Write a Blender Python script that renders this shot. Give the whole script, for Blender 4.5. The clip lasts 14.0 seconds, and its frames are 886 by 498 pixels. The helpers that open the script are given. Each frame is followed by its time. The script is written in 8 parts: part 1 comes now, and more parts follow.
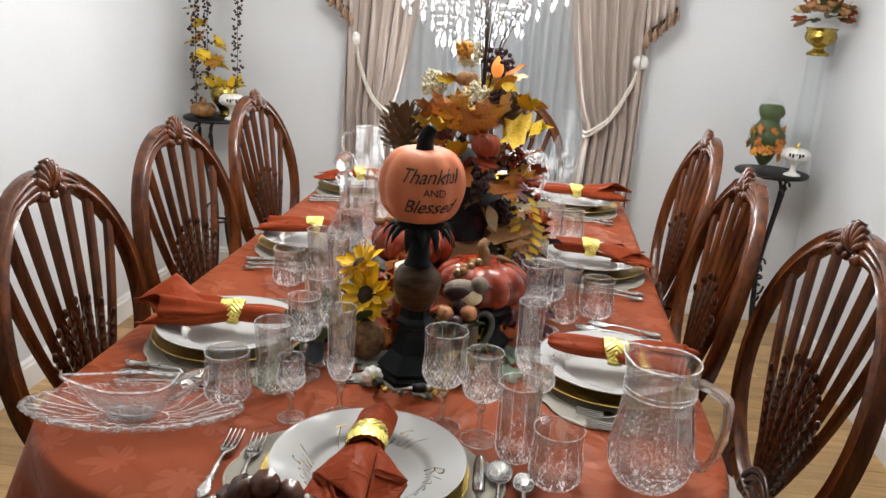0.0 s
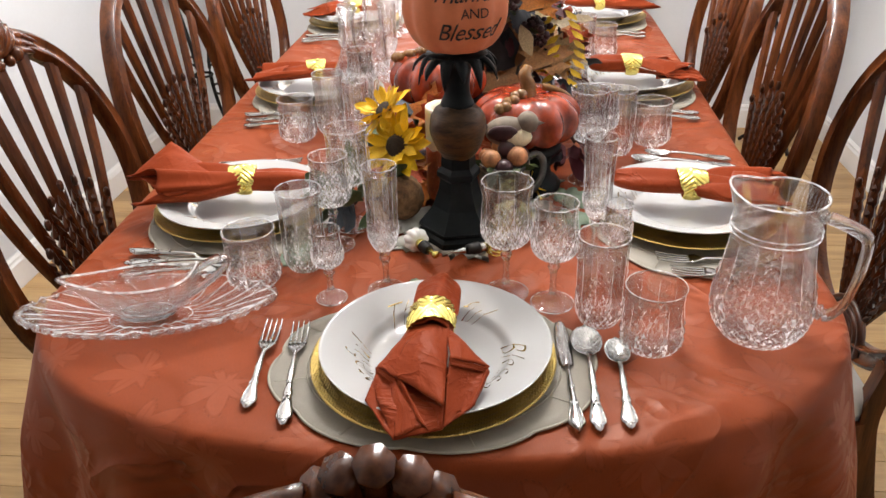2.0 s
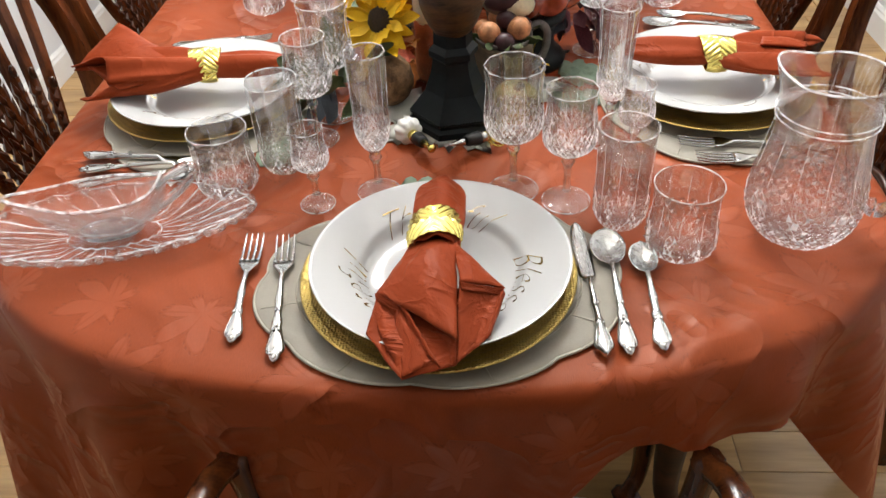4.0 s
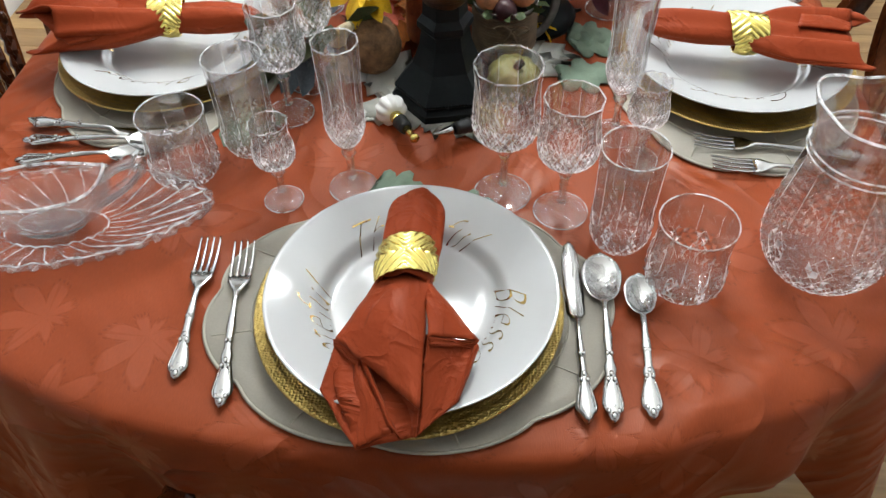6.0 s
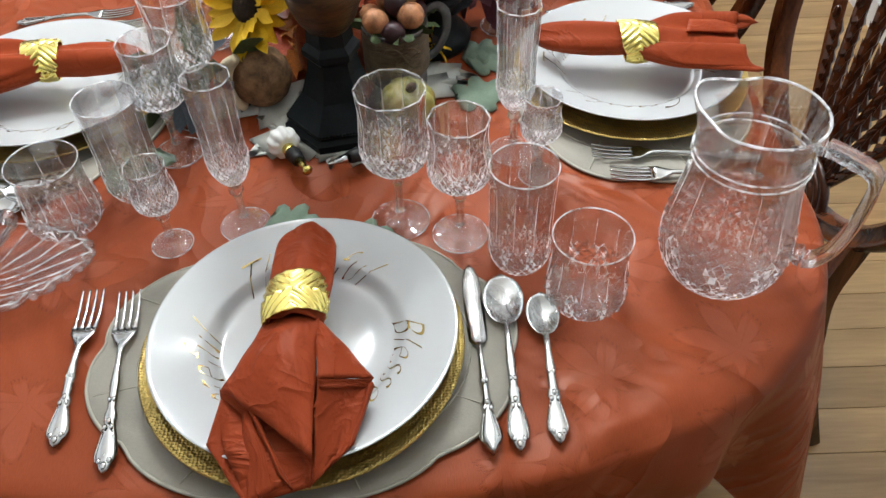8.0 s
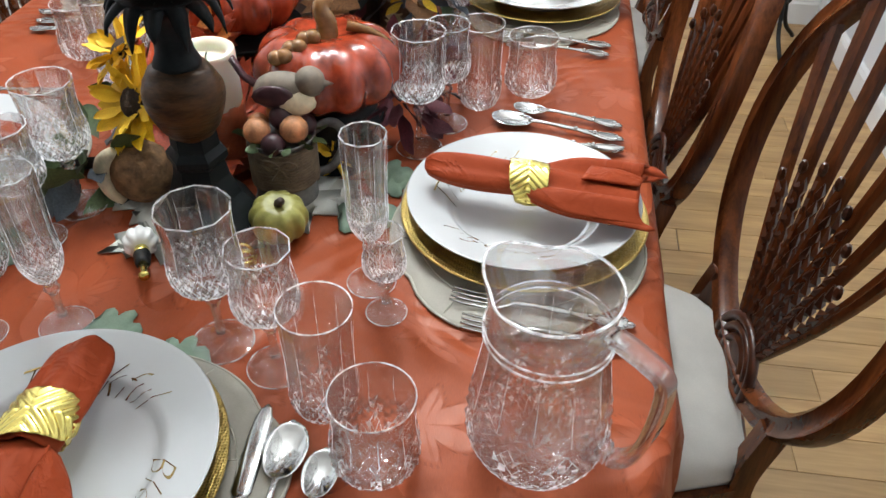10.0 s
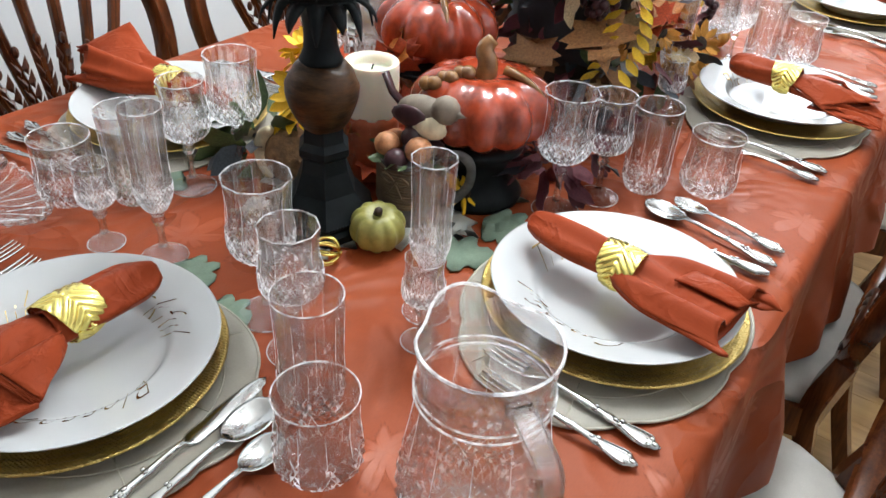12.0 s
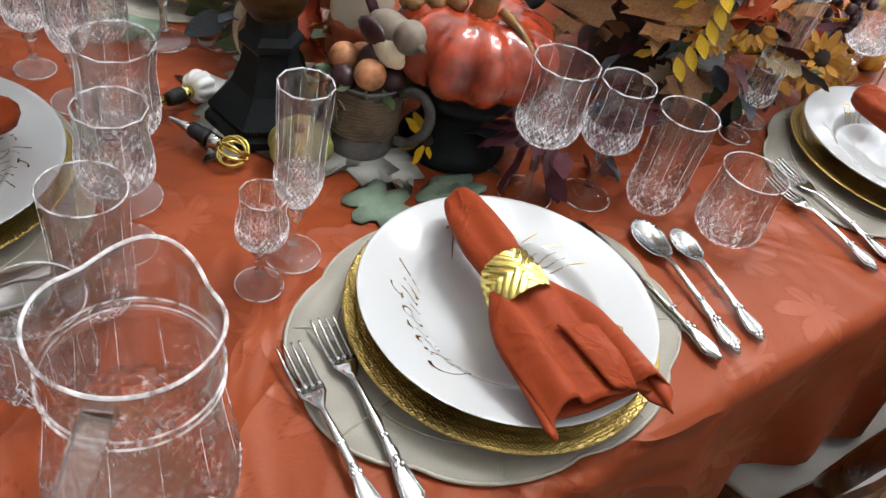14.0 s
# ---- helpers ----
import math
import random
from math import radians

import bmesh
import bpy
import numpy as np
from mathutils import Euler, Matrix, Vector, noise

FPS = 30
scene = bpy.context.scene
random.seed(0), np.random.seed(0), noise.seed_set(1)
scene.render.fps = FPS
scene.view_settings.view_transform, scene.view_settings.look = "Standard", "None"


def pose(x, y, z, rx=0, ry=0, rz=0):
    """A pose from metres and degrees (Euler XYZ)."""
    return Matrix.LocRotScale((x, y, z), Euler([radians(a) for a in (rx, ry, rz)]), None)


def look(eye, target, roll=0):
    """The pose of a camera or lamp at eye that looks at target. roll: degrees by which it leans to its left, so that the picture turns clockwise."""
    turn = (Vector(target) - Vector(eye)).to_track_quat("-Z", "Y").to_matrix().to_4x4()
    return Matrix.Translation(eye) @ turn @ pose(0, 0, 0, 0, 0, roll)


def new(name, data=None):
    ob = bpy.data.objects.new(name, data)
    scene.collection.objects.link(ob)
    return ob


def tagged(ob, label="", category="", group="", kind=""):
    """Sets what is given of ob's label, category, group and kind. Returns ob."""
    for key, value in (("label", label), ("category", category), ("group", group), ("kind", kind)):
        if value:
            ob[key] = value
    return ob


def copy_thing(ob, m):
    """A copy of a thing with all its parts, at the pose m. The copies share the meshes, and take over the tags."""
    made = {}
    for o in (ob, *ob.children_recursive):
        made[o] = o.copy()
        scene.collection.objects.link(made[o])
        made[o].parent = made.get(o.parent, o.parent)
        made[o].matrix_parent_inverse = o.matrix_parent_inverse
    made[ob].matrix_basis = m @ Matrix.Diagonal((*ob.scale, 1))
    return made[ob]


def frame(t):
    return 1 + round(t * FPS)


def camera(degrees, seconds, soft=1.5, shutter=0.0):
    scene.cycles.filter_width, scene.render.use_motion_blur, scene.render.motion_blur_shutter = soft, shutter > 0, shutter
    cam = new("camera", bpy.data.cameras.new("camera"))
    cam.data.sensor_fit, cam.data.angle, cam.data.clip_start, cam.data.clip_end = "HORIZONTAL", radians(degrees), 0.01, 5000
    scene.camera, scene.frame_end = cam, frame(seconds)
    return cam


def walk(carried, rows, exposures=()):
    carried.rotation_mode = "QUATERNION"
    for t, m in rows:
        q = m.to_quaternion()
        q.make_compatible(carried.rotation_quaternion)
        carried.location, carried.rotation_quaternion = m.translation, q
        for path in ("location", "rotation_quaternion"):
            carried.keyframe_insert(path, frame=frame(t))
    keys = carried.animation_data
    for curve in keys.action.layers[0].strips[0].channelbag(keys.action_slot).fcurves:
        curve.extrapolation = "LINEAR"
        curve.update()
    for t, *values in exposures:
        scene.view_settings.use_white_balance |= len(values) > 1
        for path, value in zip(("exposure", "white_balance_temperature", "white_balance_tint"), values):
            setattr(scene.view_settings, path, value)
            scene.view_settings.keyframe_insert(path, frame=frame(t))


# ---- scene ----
BULB, WINDOW = 17.0, 30.0
EXPOSURES = [(0, -0.42, 7150, 13), (0.5, -0.22, 7350, 16), (2, -0.04, 7300, 17), (3.5, 0.12, 7250, 15), (6, -0.20, 6650, 9), (9, -0.18, 6550, 9), (11.5, -0.05, 6450, 9), (12.5, -0.03, 6530, 10), (13, -0.03, 6620, 11), (13.5, -0.26, 6650, 12), (14, -0.25, 6650, 12)]
cam = camera(58.4, 14.0)
PATH = [
    (0, (0.218, -0.822, 1.436), (0.015, 1.08, 0.853), 3.7),
    (0.5, (0.198, -0.783, 1.413), (-0.031, 1.069, 0.693), 1.7),
    (1, (0.171, -0.742, 1.396), (-0.062, 1.073, 0.589), -0.7),
    (1.5, (0.142, -0.685, 1.39), (-0.086, 1.101, 0.518), -1.5),
    (2, (0.113, -0.622, 1.374), (-0.057, 1.123, 0.41), -1.7),
    (2.5, (0.086, -0.575, 1.366), (-0.031, 1.12, 0.31), -2.4),
    (3, (0.072, -0.544, 1.354), (-0.024, 1.092, 0.208), -3.0),
    (3.5, (0.072, -0.519, 1.354), (-0.023, 1.07, 0.143), -3.5),
    (3.7, (0.073, -0.508, 1.354), (-0.034, 1.066, 0.126), -3.6),
    (5.8, (0.106, -0.319, 1.397), (-0.03, 1.015, -0.086), -1.7),
    (6, (0.102, -0.308, 1.398), (-0.03, 1.032, -0.081), -1.5),
    (6.5, (0.092, -0.288, 1.392), (-0.041, 1.041, -0.096), -1.6),
    (7, (0.088, -0.279, 1.381), (-0.048, 1.046, -0.111), -2.3),
    (7.5, (0.112, -0.276, 1.38), (-0.01, 1.072, -0.093), -2.7),
    (8, (0.157, -0.281, 1.383), (0.149, 1.101, -0.063), -2.1),
    (8.5, (0.188, -0.281, 1.388), (0.272, 1.168, 0.013), -0.6),
    (9, (0.25, -0.254, 1.373), (0.292, 1.221, 0.023), -0.5),
    (9.2, (0.281, -0.239, 1.372), (0.295, 1.241, 0.026), 0.3),
    (11.3, (0.58, -0.14, 1.362), (-0.13, 1.352, 0.235), 1.0),
    (11.5, (0.6, -0.14, 1.353), (-0.185, 1.312, 0.224), 1.7),
    (12, (0.635, -0.108, 1.336), (-0.256, 1.273, 0.197), 3.8),
    (12.5, (0.668, -0.03, 1.322), (-0.287, 1.29, 0.161), 6.4),
    (13, (0.71, 0.08, 1.318), (-0.323, 1.295, 0.111), 10.3),
    (13.2, (0.722, 0.114, 1.307), (-0.358, 1.275, 0.087), 10.5),
    (13.5, (0.73, 0.156, 1.315), (-0.342, 1.232, 0.014), 13.2),
    (14, (0.741, 0.201, 1.321), (-0.335, 1.216, -0.025), 14.8),
]
walk(cam, [(t, look(eye, target, roll)) for t, eye, target, roll in PATH], EXPOSURES)

# ---- world and lights ----
world = bpy.data.worlds.new("world")
scene.world = world
world.use_nodes = True
wn, wl = world.node_tree.nodes, world.node_tree.links
sky = wn.new("ShaderNodeTexSky")
sky.sky_type = "NISHITA"
sky.sun_disc = False
sky.sun_elevation, sky.sun_rotation = radians(25), radians(200)
wl.new(sky.outputs[0], wn["Background"].inputs[0])
wn["Background"].inputs[1].default_value = 0.08


def lamp(name, kind, m, watts, colour, size=0.03, size_y=0.0):
    data = bpy.data.lights.new(name, kind)
    data.energy, data.color = watts, colour
    if kind == "AREA":
        data.shape, data.size, data.size_y = "RECTANGLE", size, size_y
    else:
        data.shadow_soft_size = size
    ob = new(name, data)
    ob.matrix_world = m
    return ob


CH = Vector((0.03, 1.27, 1.72))          # middle of the chandelier's ring of candles
for k in range(6):
    a = k * math.tau / 6 + 0.3
    lamp("candle_bulb_light", "POINT", pose(CH.x + 0.25 * math.cos(a), CH.y + 0.25 * math.sin(a), CH.z + 0.20), BULB, (0.90, 0.96, 1.0), 0.03)
lamp("window_light", "AREA", look((-0.08, 3.02, 1.45), (-0.08, 0, 1.2)), WINDOW, (0.86, 0.93, 1.0), 1.0, 1.5)

# ---- materials ----
def nodes_of(m):
    m.use_nodes = True
    nt = m.node_tree
    return nt.nodes, nt.links, nt.nodes["Principled BSDF"]


def mat(name, base, rough=0.5, metal=0.0, var=0.2, scale=12.0, bump=0.15, fine=140.0, depth=0.0006, coat=0.0, sheen=0.0, sss=0.0, random=0.0, trans=0.0, ior=1.45, spec=0.5, stretch=(1, 1, 1)):
    """A surface with slow and fine variation of colour, gloss and relief."""
    m = bpy.data.materials.new(name)
    n, l, b = nodes_of(m)
    tc, mp = n.new("ShaderNodeTexCoord"), n.new("ShaderNodeMapping")
    mp.inputs["Scale"].default_value = stretch
    l.new(tc.outputs["Object"], mp.inputs[0])
    big, small = n.new("ShaderNodeTexNoise"), n.new("ShaderNodeTexNoise")
    big.inputs["Scale"].default_value, small.inputs["Scale"].default_value = scale, fine
    big.inputs["Detail"].default_value = 5
    for x in (big, small):
        l.new(mp.outputs[0], x.inputs["Vector"])
    add = n.new("ShaderNodeMath")
    add.operation = "MULTIPLY_ADD"
    add.inputs[1].default_value = 0.35
    l.new(small.outputs[0], add.inputs[0])
    l.new(big.outputs[0], add.inputs[2])
    ramp = n.new("ShaderNodeValToRGB")
    lo, hi = [c * (1 - var) for c in base], [min(1, c * (1 + var)) for c in base]
    ramp.color_ramp.elements[0].position, ramp.color_ramp.elements[1].position = 0.45, 0.9
    ramp.color_ramp.elements[0].color, ramp.color_ramp.elements[1].color = (*lo, 1), (*hi, 1)
    l.new(add.outputs[0], ramp.inputs[0])
    colour = ramp.outputs[0]
    if random:
        info, hsv = n.new("ShaderNodeObjectInfo"), n.new("ShaderNodeHueSaturation")
        rng = n.new("ShaderNodeMapRange")
        rng.inputs["To Min"].default_value, rng.inputs["To Max"].default_value = 1 - random, 1 + random
        l.new(info.outputs["Random"], rng.inputs[0])
        l.new(rng.outputs[0], hsv.inputs["Value"])
        l.new(colour, hsv.inputs["Color"])
        colour = hsv.outputs[0]
    l.new(colour, b.inputs["Base Color"])
    rr = n.new("ShaderNodeMapRange")
    rr.inputs["To Min"].default_value, rr.inputs["To Max"].default_value = rough * 0.8, min(1, rough * 1.25)
    l.new(big.outputs[0], rr.inputs[0])
    l.new(rr.outputs[0], b.inputs["Roughness"])
    b.inputs["Metallic"].default_value = metal
    b.inputs["Coat Weight"].default_value = coat
    b.inputs["Coat Roughness"].default_value = 0.08
    b.inputs["Sheen Weight"].default_value = sheen
    b.inputs["Subsurface Weight"].default_value = sss
    b.inputs["Subsurface Scale"].default_value = 0.01
    b.inputs["Transmission Weight"].default_value = trans
    b.inputs["IOR"].default_value = ior
    b.inputs["Specular IOR Level"].default_value = spec
    if bump:
        bp = n.new("ShaderNodeBump")
        bp.inputs["Strength"].default_value, bp.inputs["Distance"].default_value = bump, depth
        l.new(add.outputs[0], bp.inputs["Height"])
        l.new(bp.outputs[0], b.inputs["Normal"])
    return m


def wood_mat(name, dark, light, rough, axis, grain=26.0, coat=0.0, random=0.0):
    """Wood with grain along one axis (0 x, 1 y, 2 z)."""
    m = bpy.data.materials.new(name)
    n, l, b = nodes_of(m)
    tc, mp = n.new("ShaderNodeTexCoord"), n.new("ShaderNodeMapping")
    s = [1.0, 1.0, 1.0]
    s[axis] = 0.08
    mp.inputs["Scale"].default_value = s
    info = n.new("ShaderNodeObjectInfo")
    mul = n.new("ShaderNodeVectorMath")
    mul.operation = "MULTIPLY_ADD"
    mul.inputs[1].default_value = (1, 1, 1)
    off = n.new("ShaderNodeMath")
    off.operation = "MULTIPLY"
    off.inputs[1].default_value = 7.0
    l.new(info.outputs["Random"], off.inputs[0])
    l.new(tc.outputs["Object"], mul.inputs[0])
    l.new(off.outputs[0], mul.inputs[2])
    l.new(mul.outputs[0], mp.inputs[0])
    a, f = n.new("ShaderNodeTexNoise"), n.new("ShaderNodeTexNoise")
    a.inputs["Scale"].default_value, a.inputs["Detail"].default_value, a.inputs["Distortion"].default_value = grain, 6, 0.6
    f.inputs["Scale"].default_value = grain * 9
    for x in (a, f):
        l.new(mp.outputs[0], x.inputs["Vector"])
    add = n.new("ShaderNodeMath")
    add.operation = "MULTIPLY_ADD"
    add.inputs[1].default_value = 0.4
    l.new(f.outputs[0], add.inputs[0])
    l.new(a.outputs[0], add.inputs[2])
    ramp = n.new("ShaderNodeValToRGB")
    ramp.color_ramp.elements[0].position, ramp.color_ramp.elements[1].position = 0.45, 0.95
    ramp.color_ramp.elements[0].color, ramp.color_ramp.elements[1].color = (*dark, 1), (*light, 1)
    l.new(add.outputs[0], ramp.inputs[0])
    hsv, rng = n.new("ShaderNodeHueSaturation"), n.new("ShaderNodeMapRange")
    rng.inputs["To Min"].default_value, rng.inputs["To Max"].default_value = 1 - random, 1 + random
    l.new(info.outputs["Random"], rng.inputs[0])
    l.new(rng.outputs[0], hsv.inputs["Value"])
    l.new(ramp.outputs[0], hsv.inputs["Color"])
    l.new(hsv.outputs[0], b.inputs["Base Color"])
    b.inputs["Roughness"].default_value = rough
    b.inputs["Specular IOR Level"].default_value = 0.4
    b.inputs["Coat Weight"].default_value = coat
    b.inputs["Coat Roughness"].default_value = 0.12
    bp = n.new("ShaderNodeBump")
    bp.inputs["Strength"].default_value, bp.inputs["Distance"].default_value = 0.12, 0.0006
    l.new(add.outputs[0], bp.inputs["Height"])
    l.new(bp.outputs[0], b.inputs["Normal"])
    return m


def math_node(n, l, op, a, c=None, d=None):
    x = n.new("ShaderNodeMath")
    x.operation = op
    for i, v in enumerate((a, c, d)):
        if v is None:
            continue
        if isinstance(v, (int, float)):
            x.inputs[i].default_value = v
        else:
            l.new(v, x.inputs[i])
    return x.outputs[0]


def damask_mat(name, base, cell, strength, rumple=4.0, gloss=0.4, ridge_m=0.011):
    """Woven satin-and-matt cloth: scattered lobed leaves with a dotted outline, fine weave."""
    m = bpy.data.materials.new(name)
    n, l, b = nodes_of(m)
    uv = n.new("ShaderNodeTexCoord")
    vor = n.new("ShaderNodeTexVoronoi")
    vor.voronoi_dimensions = "2D"
    vor.inputs["Scale"].default_value, vor.inputs["Randomness"].default_value = 1 / cell, 0.55
    l.new(uv.outputs["UV"], vor.inputs["Vector"])
    sub = n.new("ShaderNodeVectorMath")
    sub.operation = "SUBTRACT"
    l.new(uv.outputs["UV"], sub.inputs[0])
    l.new(vor.outputs["Position"], sub.inputs[1])
    sep, col = n.new("ShaderNodeSeparateXYZ"), n.new("ShaderNodeSeparateColor")
    l.new(sub.outputs[0], sep.inputs[0])
    l.new(vor.outputs["Color"], col.inputs[0])
    M = lambda *a: math_node(n, l, *a)
    th = M("ADD", M("ARCTAN2", sep.outputs[1], sep.outputs[0]), M("MULTIPLY", col.outputs[0], 6.283))
    r = M("MULTIPLY", M("SQRT", M("ADD", M("MULTIPLY", sep.outputs[0], sep.outputs[0]), M("MULTIPLY", sep.outputs[1], sep.outputs[1]))), 1 / cell)
    lobes = M("ADD", M("MULTIPLY", M("MULTIPLY", M("POWER", M("ABSOLUTE", M("SINE", M("MULTIPLY", th, 3.5))), 1.2), 0.24), M("ADD", M("MULTIPLY", M("COSINE", th), 0.4), 0.75)), M("MULTIPLY", M("SINE", M("MULTIPLY", th, 15.0)), 0.022))
    edge = M("ADD", M("ADD", lobes, 0.13), M("MULTIPLY", M("COSINE", th), 0.06))
    gap = M("SUBTRACT", edge, r)
    inside = n.new("ShaderNodeMapRange")
    inside.inputs["From Min"].default_value, inside.inputs["From Max"].default_value = -0.01, 0.02
    l.new(gap, inside.inputs[0])
    vein = M("GREATER_THAN", M("ABSOLUTE", M("SINE", M("MULTIPLY", th, 2.5))), 0.12)
    leaf = M("MULTIPLY", inside.outputs[0], M("ADD", M("MULTIPLY", vein, 0.6), 0.4))
    band = M("LESS_THAN", M("ABSOLUTE", M("ADD", gap, 0.035)), 0.016)
    dots = M("MULTIPLY", band, M("GREATER_THAN", M("SINE", M("MULTIPLY", th, 56.0)), 0.0))
    noise_a = n.new("ShaderNodeTexNoise")
    noise_a.inputs["Scale"].default_value, noise_a.inputs["Detail"].default_value = 9.0, 4
    l.new(uv.outputs["UV"], noise_a.inputs["Vector"])
    weave = n.new("ShaderNodeTexNoise")
    weave.inputs["Scale"].default_value = 900.0
    mp = n.new("ShaderNodeMapping")
    mp.inputs["Scale"].default_value = (1.0, 0.15, 1.0)
    l.new(uv.outputs["UV"], mp.inputs[0])
    l.new(mp.outputs[0], weave.inputs["Vector"])
    f = M("ADD", M("SUBTRACT", M("MULTIPLY", leaf, 0.09), M("MULTIPLY", dots, 0.75)), M("ADD", M("MULTIPLY", noise_a.outputs[0], 0.22), M("MULTIPLY", weave.outputs[0], 0.25)))
    ramp = n.new("ShaderNodeValToRGB")
    ramp.color_ramp.elements[0].position, ramp.color_ramp.elements[1].position = 0.1, 0.9
    ramp.color_ramp.elements[0].color = (*[c * (1 - 0.35 * strength) for c in base], 1)
    ramp.color_ramp.elements[1].color = (*[min(1, c * (1 + 0.45 * strength)) for c in base], 1)
    l.new(f, ramp.inputs[0])
    l.new(ramp.outputs[0], b.inputs["Base Color"])
    rough = n.new("ShaderNodeMapRange")
    rough.inputs["To Min"].default_value, rough.inputs["To Max"].default_value = 0.5, 0.40
    l.new(leaf, rough.inputs[0])
    l.new(rough.outputs[0], b.inputs["Roughness"])
    satin = n.new("ShaderNodeMapRange")
    satin.inputs["To Min"].default_value, satin.inputs["To Max"].default_value = gloss * 0.6, gloss * 0.95
    l.new(leaf, satin.inputs[0])
    l.new(satin.outputs[0], b.inputs["Specular IOR Level"])
    b.inputs["Specular Tint"].default_value = (1.0, 0.8, 0.68, 1)
    b.inputs["Sheen Weight"].default_value = 0.03
    b.inputs["Sheen Roughness"].default_value = 0.4
    b.inputs["Sheen Tint"].default_value = (1.0, 0.6, 0.4, 1)
    crease = n.new("ShaderNodeTexNoise")
    crease.inputs["Scale"].default_value, crease.inputs["Detail"].default_value, crease.inputs["Distortion"].default_value = rumple, 3, 0.8
    l.new(uv.outputs["UV"], crease.inputs["Vector"])
    ridge = M("SUBTRACT", 1.0, M("MULTIPLY", M("ABSOLUTE", M("SUBTRACT", crease.outputs[0], 0.5)), 6.0))
    ridge = M("POWER", M("MAXIMUM", ridge, 0.0), 2.0)
    bq = n.new("ShaderNodeBump")
    bq.inputs["Strength"].default_value, bq.inputs["Distance"].default_value = 0.6, ridge_m
    l.new(M("ADD", ridge, M("MULTIPLY", crease.outputs[0], 2.0)), bq.inputs["Height"])
    bp = n.new("ShaderNodeBump")
    bp.inputs["Strength"].default_value, bp.inputs["Distance"].default_value = 0.5, 0.001
    l.new(M("SUBTRACT", f, M("MULTIPLY", dots, 0.6)), bp.inputs["Height"])
    l.new(bq.outputs[0], bp.inputs["Normal"])
    l.new(bp.outputs[0], b.inputs["Normal"])
    return m


def glass_mat(name, tint=(1, 1, 1), solid_part=0.18, ior=1.45, shine=0.05, edge=0.6):
    """Clear glass: light goes straight through, partly bends, and glances off towards the edges."""
    m = bpy.data.materials.new(name)
    n, l, b = nodes_of(m)
    g, t, s = n.new("ShaderNodeBsdfGlass"), n.new("ShaderNodeBsdfTransparent"), n.new("ShaderNodeBsdfGlossy")
    f, thin, mix = n.new("ShaderNodeLayerWeight"), n.new("ShaderNodeMixShader"), n.new("ShaderNodeMixShader")
    g.inputs["Color"].default_value = t.inputs["Color"].default_value = (*tint, 1)
    g.inputs["Roughness"].default_value, g.inputs["IOR"].default_value = 0.0, ior
    s.inputs["Color"].default_value, s.inputs["Roughness"].default_value = (1, 1, 1, 1), 0.02
    f.inputs["Blend"].default_value = 0.5
    w = math_node(n, l, "POWER", f.outputs["Facing"], 4.0)
    w = math_node(n, l, "MULTIPLY_ADD", w, edge, shine)
    l.new(w, thin.inputs[0])
    l.new(t.outputs[0], thin.inputs[1])
    l.new(s.outputs[0], thin.inputs[2])
    mix.inputs[0].default_value = solid_part
    l.new(thin.outputs[0], mix.inputs[1])
    l.new(g.outputs[0], mix.inputs[2])
    l.new(mix.outputs[0], n["Material Output"].inputs[0])
    return m


def edge_glint_mat(name, hi=0.75, lo=0.3):
    """The sharp ridges of cut crystal, their sparkle painted as patchy semi-opaque white."""
    m = bpy.data.materials.new(name)
    n, l, b = nodes_of(m)
    b.inputs["Base Color"].default_value = (0.93, 0.94, 0.95, 1)
    b.inputs["Roughness"].default_value = 0.28
    b.inputs["Specular IOR Level"].default_value = 1.0
    thru, both = n.new("ShaderNodeBsdfTranslucent"), n.new("ShaderNodeAddShader")
    thru.inputs[0].default_value = (0.55, 0.56, 0.57, 1)
    l.new(b.outputs[0], both.inputs[0])
    l.new(thru.outputs[0], both.inputs[1])
    t, mix = n.new("ShaderNodeBsdfTransparent"), n.new("ShaderNodeMixShader")
    tc, noi = n.new("ShaderNodeTexCoord"), n.new("ShaderNodeTexNoise")
    noi.inputs["Scale"].default_value = 90.0
    l.new(tc.outputs["Object"], noi.inputs["Vector"])
    rg = n.new("ShaderNodeMapRange")
    rg.inputs["From Min"].default_value, rg.inputs["From Max"].default_value = 0.35, 0.65
    rg.inputs["To Min"].default_value, rg.inputs["To Max"].default_value = hi, lo
    l.new(noi.outputs[0], rg.inputs[0])
    l.new(rg.outputs[0], mix.inputs[0])
    l.new(t.outputs[0], mix.inputs[1])
    l.new(both.outputs[0], mix.inputs[2])
    l.new(mix.outputs[0], n["Material Output"].inputs[0])
    return m


def hammered_mat(name, base, rough, size, depth):
    """Metal pressed with a close grid of small dimples."""
    m = mat(name, base, rough, 1.0, var=0.3, scale=25, bump=0.0)
    n, l, b = nodes_of(m)
    tc, v, bp = n.new("ShaderNodeTexCoord"), n.new("ShaderNodeTexVoronoi"), n.new("ShaderNodeBump")
    v.inputs["Scale"].default_value, v.inputs["Randomness"].default_value = 1 / size, 0.45
    bp.inputs["Strength"].default_value, bp.inputs["Distance"].default_value = 1.0, depth
    l.new(tc.outputs["Object"], v.inputs["Vector"])
    l.new(v.outputs["Distance"], bp.inputs["Height"])
    l.new(bp.outputs[0], b.inputs["Normal"])
    return m


